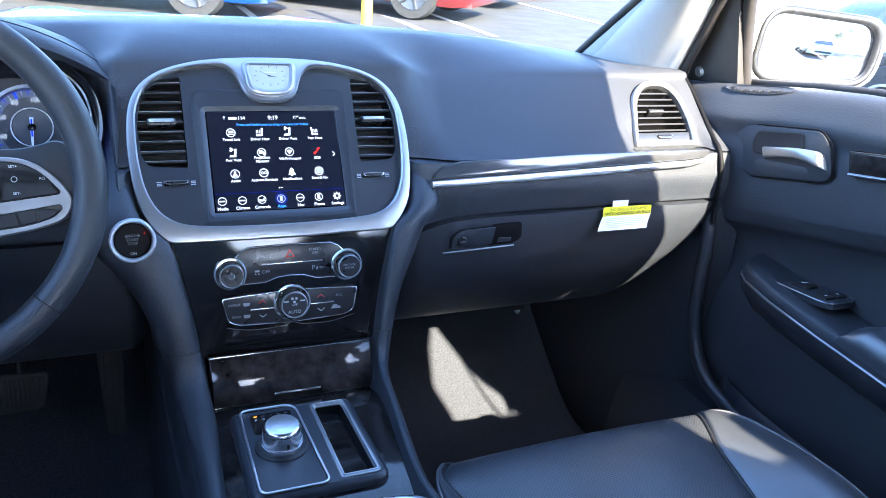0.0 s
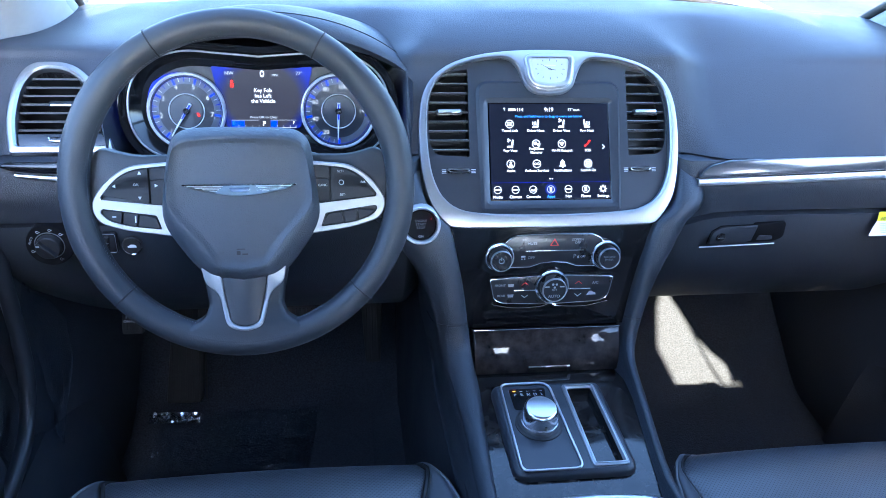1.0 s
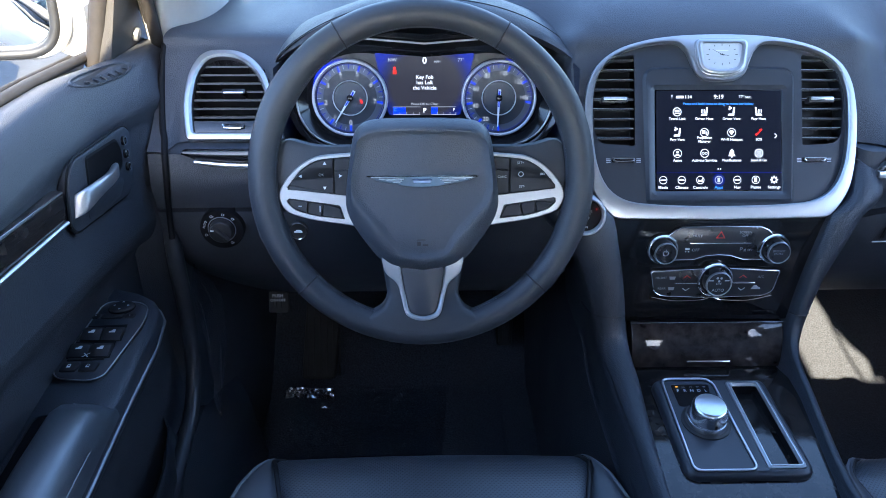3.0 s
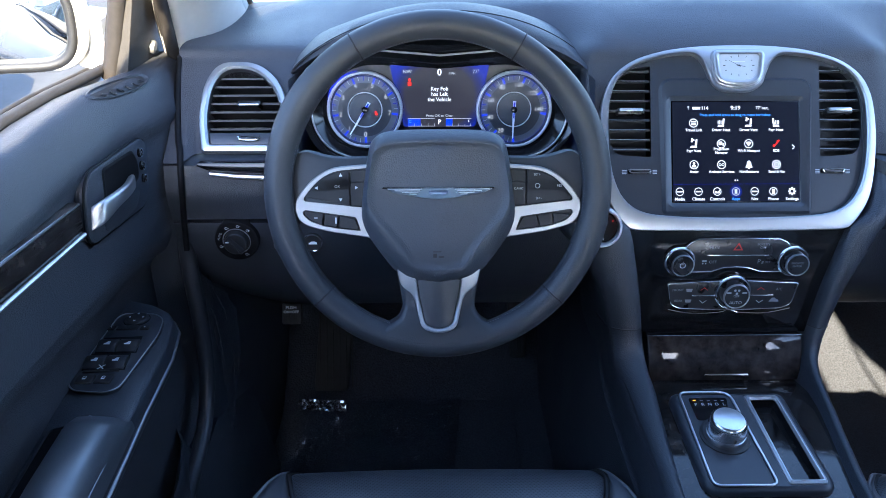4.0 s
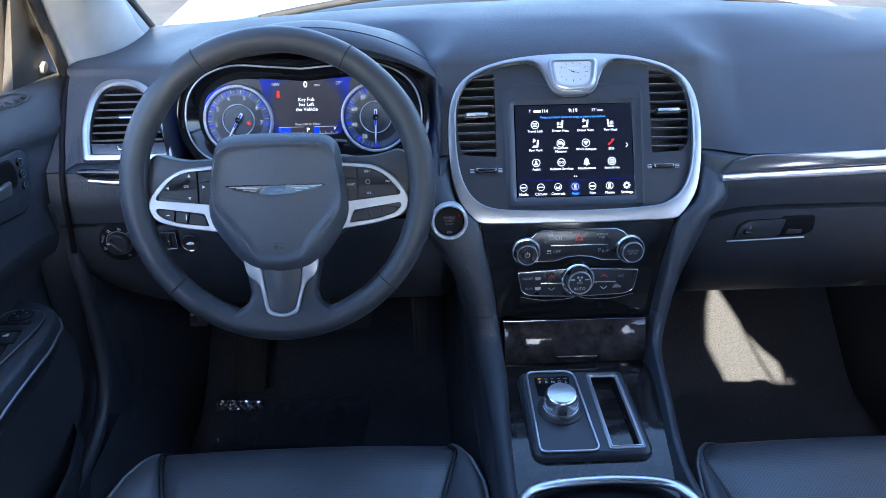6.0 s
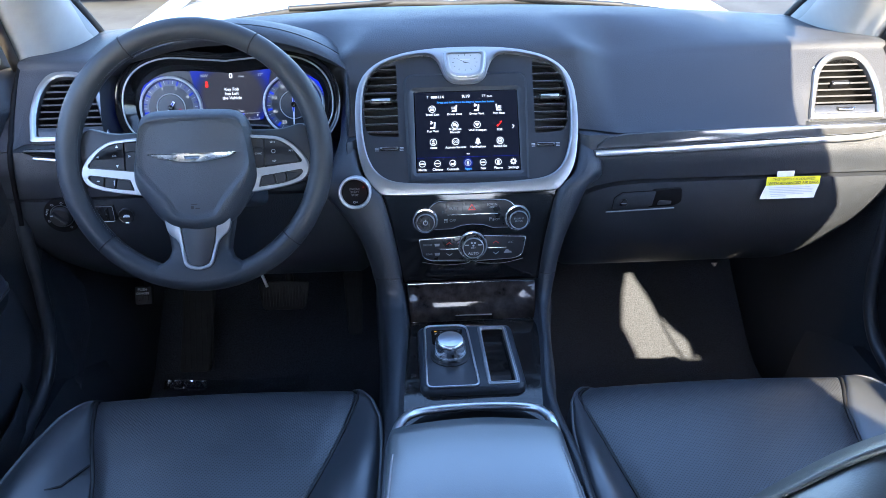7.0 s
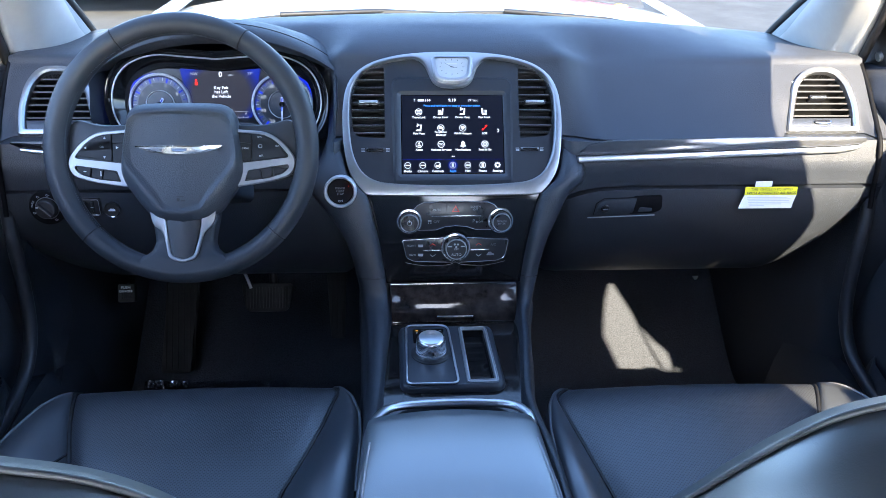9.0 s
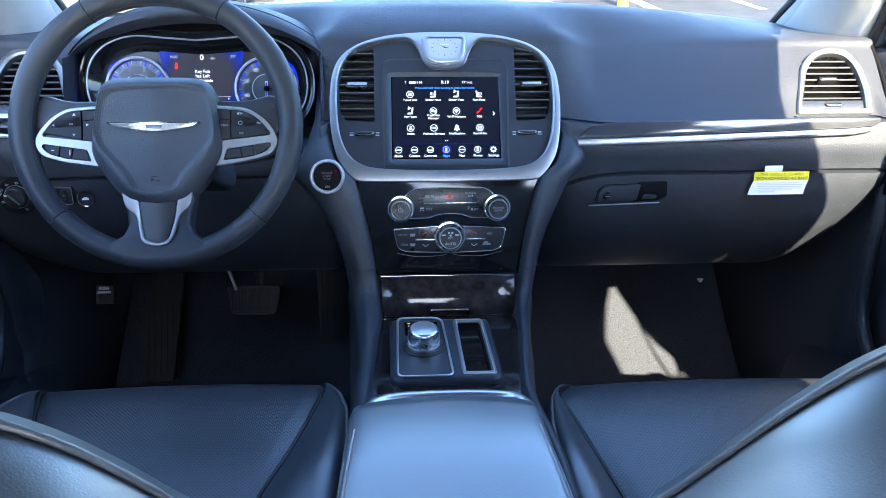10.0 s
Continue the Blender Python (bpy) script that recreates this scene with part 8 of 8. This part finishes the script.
            if dot:
                flatshape("select_dot", circle((a0 + a1) / 2, 0.046, 0.0009, 8), SW, 0.0059, PRINT, plate_)
        solid("lockout_switch", rounded(sw([(-0.022, -0.0495), (0.019, -0.0465), (0.0185, -0.0445), (-0.022, -0.0445)]), 0.001, 2), SW, 0.0, 0.006, BUTTON, plate_, bev=0.001)
        sign("lockout_mark", [[(-0.006, -0.047), (-0.005, -0.0475), (0.002, -0.0395), (0.001, -0.039)], [(0.001, -0.0475), (0.002, -0.047), (-0.005, -0.039), (-0.006, -0.0395)]], SW, 0.0086, DIMPRINT, plate_)
        for a0, a1 in ((-0.0235, -0.0045), (-0.0025, 0.0165)):
            solid("lock_switch", rounded(sw([(a0, -0.07), (a1, -0.07), (a1 + 0.001, -0.053), (a0, -0.053)]), 0.003, 2), SW, 0.0, 0.0068, BUTTON, plate_, bev=0.002)
            m0 = (a0 + a1) / 2
            sign("lock_mark", ring_shapes(m0, -0.061, 0.0022, 0.0007, 10) + [bar(m0 - 0.002, -0.065, m0 + 0.002, -0.0625)], SW, 0.0072, PRINT, plate_)
    else:
        pts_ = rounded(sw([(-0.015, -0.016), (0.015, -0.016), (0.015, 0.014), (-0.015, 0.014)]), 0.003, 2)
        key = solid("window_switch", pts_, SW, 0.0, 0.0095, BUTTON, plate_, bev=0.004)
        sign("switch_mark", [[(-s * 0.75 * q, 0.75 * r) for q, r in winmark]], SW, 0.0099, PRINT, key)
        for a in (-0.012, 0.012):
            pts_ = rounded(sw([(a - 0.011, -0.062), (a + 0.011, -0.062), (a + 0.011, -0.042), (a - 0.011, -0.042)]), 0.003, 2)
            solid("lock_switch", pts_, SW, 0.0, 0.0075, BUTTON, plate_, bev=0.002)
            sign("lock_mark", [circle(-s * a, -0.052, 0.0025, 10)], SW, 0.0079, PRINT, plate_)
    # pocket below
    rows = []
    for y, k in ((-0.1, 0.0), (-0.13, 0.5), (-0.2, 0.9), (-0.3, 1.0), (-0.5, 1.0), (-0.9, 1.0)):
        rows.append(spline([(s * 0.79, y, 0.38), (s * lerp(0.79, 0.75, k), y, 0.4), (s * lerp(0.79, 0.74, k), y, 0.48), (s * lerp(0.79, 0.745, k), y, 0.54), (s * lerp(0.79, 0.76, k), y, 0.55), (s * 0.775, y, 0.5)], 3))
    v, f = loft(rows)
    link("door_pocket", v, f, PLASTIC, d, sharp=60)
    # outer skin
    v, f = loft([[(s * 0.862, y, sill_z(y) - 0.012), (s * 0.885, y, sill_z(y) - 0.05), (s * 0.91, y, 0.85), (s * 0.93, y, 0.6), (s * 0.9, y, 0.35)] for y in (0.2, -0.2, -0.6, -1.0)])
    link("outer_skin", v, f, WHITEPAINT, d, "white painted outer skin", sharp=60)
    # door mirror
    MIR = frame_of((0.962 if s > 0 else -0.986, 0.045, 1.112), (0, 0.03, 1), (-s * 0.22, -1, 0.03))
    mo = rounded([(-0.128, -0.06), (0.122, -0.066), (0.13, 0.05), (-0.115, 0.066)], 0.048, 7)
    rows = []
    for n, k, g_ in ((0.0, 0.93, 0), (0.006, 0.97, 0), (0.007, 1.03, 0), (0.002, 1.09, 0), (-0.04, 1.09, 0), (-0.08, 0.92, 0), (-0.11, 0.62, 0), (-0.12, 0.2, 0)):
        rows.append([MIR(p.x * k, p.y * k, n) for p in mo])
    v, f = loft(rows, ring=True, caps=False)
    f.append(tuple(range(len(v) - len(mo), len(v))))
    hs = link("mirror_housing", v, f, WHITEPAINT, d, "white door mirror housing", sharp=60)
    solid("mirror_glass", [Vector((p.x * 0.93, p.y * 0.93)) for p in mo], MIR, -0.004, 0.001, MIRROR, hs, "mirror glass", bev=0.0005)
    tube("mirror_rim", [MIR(p.x * 0.955, p.y * 0.955, 0.003) for p in mo], 0.0075, BLACK, hs, closed=True, seg=8, up=MIR(0, 0, 1) - MIR(0, 0, 0))
    v, f = loft([[(s * x, y, z) for x, y, z in ((0.84, 0.08, 1.03), (0.84, 0.16, 1.03), (0.84, 0.14, 1.1), (0.84, 0.09, 1.1))], [(s * x, y, z) for x, y, z in ((0.91, 0.07, 1.06), (0.91, 0.13, 1.06), (0.91, 0.12, 1.12), (0.91, 0.08, 1.12))]], ring=True, caps=True)
    link("mirror_foot", v, f, WHITEPAINT, hs)
    return d


door(-1, "door_1", "closed driver's door with dark vinyl panel and silver lever")
door(1, "door_2", "closed passenger door with dark vinyl panel and silver lever")

# ---- outside: bonnet, ground, parked cars ----
bonnet = thing("bonnet", (0, 1.3, 0.9), "white painted car bonnet with soft creases", "bonnet")
rows = []
for y, z, w in ((0.86, 0.975, 0.74), (0.95, 0.985, 0.76), (1.2, 0.975, 0.78), (1.5, 0.95, 0.78), (1.75, 0.915, 0.76), (1.9, 0.86, 0.72), (1.96, 0.75, 0.7)):
    rows.append([(w * k, y - 0.2 * k * k * (y < 1.0), z - 0.05 * abs(k) ** 3 + (0.012 if 0.35 < abs(k) < 0.55 else 0)) for k in [i / 10 for i in range(-10, 11)]])
v, f = loft(rows)
link("bonnet_skin", v, f, WHITEPAINT, bonnet, sharp=40)
for s in (-1, 1):
    v, f = loft([[(s * 0.76, y, 0.93), (s * 0.86, y, 0.91), (s * 0.93, y, 0.8), (s * 0.93, y, 0.35)] for y in (0.2, 0.6, 1.2, 1.9)])
    link("front_wing", v, f, WHITEPAINT, bonnet)
    v, f = loft([[(s * 0.862, y, sill_z(y) - 0.012), (s * 0.9, y, sill_z(y) - 0.06), (s * 0.94, y, 0.85), (s * 0.94, y, 0.35)] for y in (-1.0, -1.4, -2.0, -2.8)])
    tagged(link("rear_body_side_" + ("right" if s > 0 else "left"), v, f, WHITEPAINT, None, sharp=60), "white painted rear body side", "car body", kind="structure")
for x0, x1 in ((-0.55, 0.05), (0.0, 0.6)):
    wp = thing("windscreen_wiper", ((x0 + x1) / 2, 0.72, 0.98), "black windscreen wiper at rest on the glass", "wiper", group="windscreen wipers")
    def on_glass(x, up):
        return (x, 0.775 - 0.63 * x * x - 0.5 * up, 1.004 + up)
    tube("wiper_arm", [(x1, 0.85 - 0.6 * x1 * x1, 0.99), on_glass(lerp(x0, x1, 0.7), 0.012), on_glass(lerp(x0, x1, 0.3), 0.016)], 0.007, BLACK, wp)
    tube("wiper_blade", spline([on_glass(lerp(x0, x1, t), 0.01 * math.sin(math.pi * t)) for t in (0, 0.25, 0.5, 0.75, 0.95)], 3), 0.008, RUBBER, wp)

ASPHALT = material("sunlit_asphalt", (0.045, 0.044, 0.042), 0.9, grain=0.8, gscale=60, vary=0.3, vscale=3)
n = 40
v, f = loft([[(lerp(-1, 1, i / n) * abs(lerp(-1, 1, i / n)) * 900, lerp(-1, 1, j / n) * abs(lerp(-1, 1, j / n)) * 900, 0.1) for j in range(n + 1)] for i in range(n + 1)])
tagged(link("ground", v, f, ASPHALT, None), "pale sunlit asphalt of the car lot", "ground", kind="structure")
LINE = material("line_paint", (0.75, 0.74, 0.7), 0.8, vary=0.15, vscale=8)
for k in range(-4, 5):
    ln = thing("parking_line", (k * 2.7 + 1.4, 9.5, 0.1), "white painted parking bay line", "road marking", group="parking lines", kind="structure")
    v, f = loft([[(k * 2.7 + 1.35, y, 0.104) for y in (7.5, 12)], [(k * 2.7 + 1.45, y, 0.104) for y in (7.5, 12)]])
    link("paint", v, f, LINE, ln)

CARGLASS = material("dark_car_glass", (0.02, 0.025, 0.03), 0.06, coat=0.5)
TYRE = material("tyre_rubber", (0.025, 0.025, 0.025), 0.8, vary=0.3)
ALLOY = material("alloy", (0.16, 0.16, 0.17), 0.3, metal=0.9, vary=0.05)
LENS = material("lamp_lens", (0.6, 0.6, 0.62), 0.1, coat=0.8)
REDLENS = material("red_lamp_lens", (0.35, 0.02, 0.02), 0.15, coat=0.8)


def parked_car(name, paint, label, tall=0.0):
    """A car 4.5 m long that looks along -y, at the origin on the ground."""
    c = thing(name, (0, 0, 0), label, "car", group="parked cars")
    half = [(0.25, 0.0), (0.3, 0.55), (0.55, 0.86), (0.75, 0.9), (0.86, 0.75), (0.88, 0.3), (0.8, 0.0)]
    rows = []
    for y, w, h, z0 in ((-2.22, 0.72, 0.3, 0.3), (-2.18, 0.82, 0.46, 0.22), (-1.9, 0.88, 0.55, 0.2), (-1.2, 0.9, 0.62, 0.2), (-0.9, 0.9, 0.68, 0.2), (0, 0.91, 0.72, 0.2), (1.2, 0.91, 0.74, 0.2), (1.9, 0.88, 0.72, 0.22), (2.18, 0.82, 0.62, 0.26), (2.22, 0.74, 0.5, 0.32)):
        h += tall * 0.5
        rows.append(rounded([(-w, y), (w, y)], 0, 1)[:0] + [Vector((x * w, y, z0 + (h - z0 + 0.2) * zz)) for x, zz in ((-0.9, 0), (-1, 0.25), (-1, 0.6), (-0.96, 0.85), (-0.85, 0.97), (-0.5, 1.0), (0, 1.02), (0.5, 1.0), (0.85, 0.97), (0.96, 0.85), (1, 0.6), (1, 0.25), (0.9, 0))])
    v, f = loft(rows, ring=True, caps=True)
    link("body", v, f, paint, c, sharp=50)
    base = 0.88 + tall * 0.5
    rows = []
    for y, w, h in ((-1.05, 0.78, 0.0), (-0.35, 0.66, 0.42), (0.1, 0.64, 0.5), (0.9, 0.63, 0.48), (1.35, 0.66, 0.3), (1.85, 0.74, 0.02)):
        h += tall * 0.25 * (h > 0.1)
        rows.append([Vector((x * w, y, base + h * zz)) for x, zz in ((-1.12, -0.1), (-1.0, 0.6), (-0.88, 0.95), (-0.5, 1.0), (0, 1.02), (0.5, 1.0), (0.88, 0.95), (1.0, 0.6), (1.12, -0.1))])
    v, f = loft(rows)
    link("roof", v, f, paint, c, sharp=50)
    for s in (-1, 1):
        for a, b in ((-0.7, 0.12), (0.18, 1.2)):
            h = 0.36 + tall * 0.2
            sk = 0.3 if a < 0 else 0.0
            v = [(s * 0.775, a, base + 0.03), (s * 0.775, b, base + 0.03), (s * 0.69, b - (0.25 if a > 0 else 0), base + h), (s * 0.69, a + sk, base + h)]
            link("side_window", v, [(0, 1, 2, 3)], CARGLASS, c)
        for y in (-1.4, 1.4):
            WH = frame_of((s * 0.8, y, 0.33), (0, 0, 1), (s, 0, 0))
            t = lathe("wheel", [(0.2, -0.1), (0.31, -0.1), (0.33, -0.07), (0.33, 0.07), (0.31, 0.11), (0.22, 0.11)], WH, 0, 0, TYRE, c, seg=28)
            lathe("wheel_rim", [(0.225, 0.05), (0.225, 0.108), (0.205, 0.112), (0.2, 0.08), (0.06, 0.07), (0.04, 0.1), (0.0004, 0.1)], WH, 0, 0, ALLOY, t, seg=24)
            for k in range(5):
                a = 2 * math.pi * k / 5
                dd, e = Vector((math.cos(a), math.sin(a))), Vector((-math.sin(a), math.cos(a)))
                solid("spoke", [dd * 0.03 + e * 0.03, dd * 0.03 - e * 0.03, dd * 0.21 - e * 0.02, dd * 0.21 + e * 0.02], WH, 0.07, 0.105, ALLOY, t, bev=0.006)
        link("headlamp", [(s * 0.86, -1.95, 0.62 + tall * 0.4), (s * 0.5, -2.19, 0.58 + tall * 0.4), (s * 0.5, -2.2, 0.48 + tall * 0.4), (s * 0.85, -2.0, 0.5 + tall * 0.4)], [(0, 1, 2, 3)], LENS, c)
        link("tail_lamp", [(s * 0.84, 2.19, 0.8 + tall * 0.4), (s * 0.55, 2.235, 0.8 + tall * 0.4), (s * 0.55, 2.235, 0.66 + tall * 0.4), (s * 0.84, 2.19, 0.66 + tall * 0.4)], [(0, 1, 2, 3)], REDLENS, c)
    link("windscreen", [(-0.74, -0.98, base + 0.05), (0.74, -0.98, base + 0.05), (0.6, -0.42, base + 0.4 + tall * 0.2), (-0.6, -0.42, base + 0.4 + tall * 0.2)], [(0, 1, 2, 3)], CARGLASS, c)
    v, f = loft([[(x, -2.225, z) for x in (-0.55, 0.55)] for z in (0.34, 0.42 + tall * 0.3)])
    link("grille", v, f, BLACK, c)
    return c


def paint(name, col):
    return material(name, col, 0.22, coat=1.0, vary=0.03)


blue = parked_car("parked_car", paint("blue_paint", (0.006, 0.045, 0.22)), "bright blue parked sports car on the lot")
blue.matrix_basis = pose(-0.2, 9.5, 0.1, 0, 0, 65)
dark = parked_car("parked_car", paint("black_paint", (0.02, 0.02, 0.022)), "black parked pickup-height car on the lot", 0.5)
dark.matrix_basis = pose(-5.6, 9.4, 0.1, 0, 0, 12)
grey = parked_car("parked_car", paint("grey_paint", (0.12, 0.11, 0.1)), "grey-brown parked car in the facing row")
grey.matrix_basis = pose(-2.5, 7.75, 0.1, 0, 0, 5)
red = parked_car("parked_car", paint("dark_red_paint", (0.12, 0.015, 0.015)), "dark red parked car in the row", 0.3)
red.matrix_basis = pose(3.0, 10.4, 0.1, 0, 0, 50)
for k in range(1, 7):
    copy_thing(dark if k % 2 else grey, pose(3.0 + 1.67 * k, 10.4 + 2.0 * k, 0.1, 0, 0, 50))
white = parked_car("parked_car", WHITEPAINT, "white parked car behind on the lot", 0.2)
white.matrix_basis = pose(4.6, -8.5, 0.1, 0, 0, 185)
copy_thing(white, pose(-2.9, -0.6, 0.1, 0, 0, 180))
copy_thing(dark, pose(4.7, 0.6, 0.1, 0, 0, 178))

post = thing("bollard", (2.56, 7.76, 0.1), "yellow painted steel bollard on the lot", "bollard")
lathe("post", [(0.065, 0.0), (0.065, 1.05), (0.05, 1.1), (0.0004, 1.12)], frame_of((2.56, 7.76, 0.1), (0, 1, 0), (0, 0, 1)), 0, 0, material("yellow_paint", (0.75, 0.5, 0.03), 0.5, vary=0.1), post, seg=20)

# ---- trees behind the lot ----
LEAF = material("leaves", (0.07, 0.11, 0.025), 0.6, vary=0.4, vscale=2)
BARK = material("bark", (0.14, 0.1, 0.07), 0.9, grain=1.0, gscale=30, vary=0.3)


def tree(x, y, h):
    rnd = random.Random(int(x * 10 + y))
    t = thing("tree", (x, y, 0.1), "leafy green tree at the edge of the lot", "tree", group="trees")
    tube("trunk", [(x, y, 0.05), (x + 0.1, y, h * 0.3), (x - 0.05, y + 0.1, h * 0.55), (x + 0.1, y, h * 0.8)], 0.14, BARK, t, seg=8)
    for k in range(6):
        a = k * 1.05
        tube("limb", [(x, y, h * (0.35 + 0.05 * k)), (x + math.cos(a) * h * 0.14, y + math.sin(a) * h * 0.14, h * (0.5 + 0.05 * k)), (x + math.cos(a) * h * 0.26, y + math.sin(a) * h * 0.26, h * (0.58 + 0.05 * k))], 0.05, BARK, t, seg=6)
    v, f = [], []
    clumps = [Vector((x + rnd.gauss(0, h * 0.17), y + rnd.gauss(0, h * 0.17), h * rnd.uniform(0.45, 1.0))) for _ in range(45)]
    for _ in range(3600):
        c = rnd.choice(clumps) + Vector((rnd.gauss(0, h * 0.05), rnd.gauss(0, h * 0.05), rnd.gauss(0, h * 0.045)))
        a = Vector((rnd.uniform(-1, 1), rnd.uniform(-1, 1), rnd.uniform(-0.6, 0.6))).normalized() * 0.11
        b = a.cross(Vector((rnd.uniform(-1, 1), rnd.uniform(-1, 1), 1))).normalized() * 0.05
        i = len(v)
        v += [c - a, c + b, c + a, c - b]
        f.append((i, i + 1, i + 2, i + 3))
    link("crown", v, f, LEAF, t, flat=True)["kind"] = "stuff"


for x, y, h in ((9, -16, 6), (13, -19, 7), (6, -21, 6.5), (17, -15, 6), (-8, -20, 6)):
    tree(x, y, h)
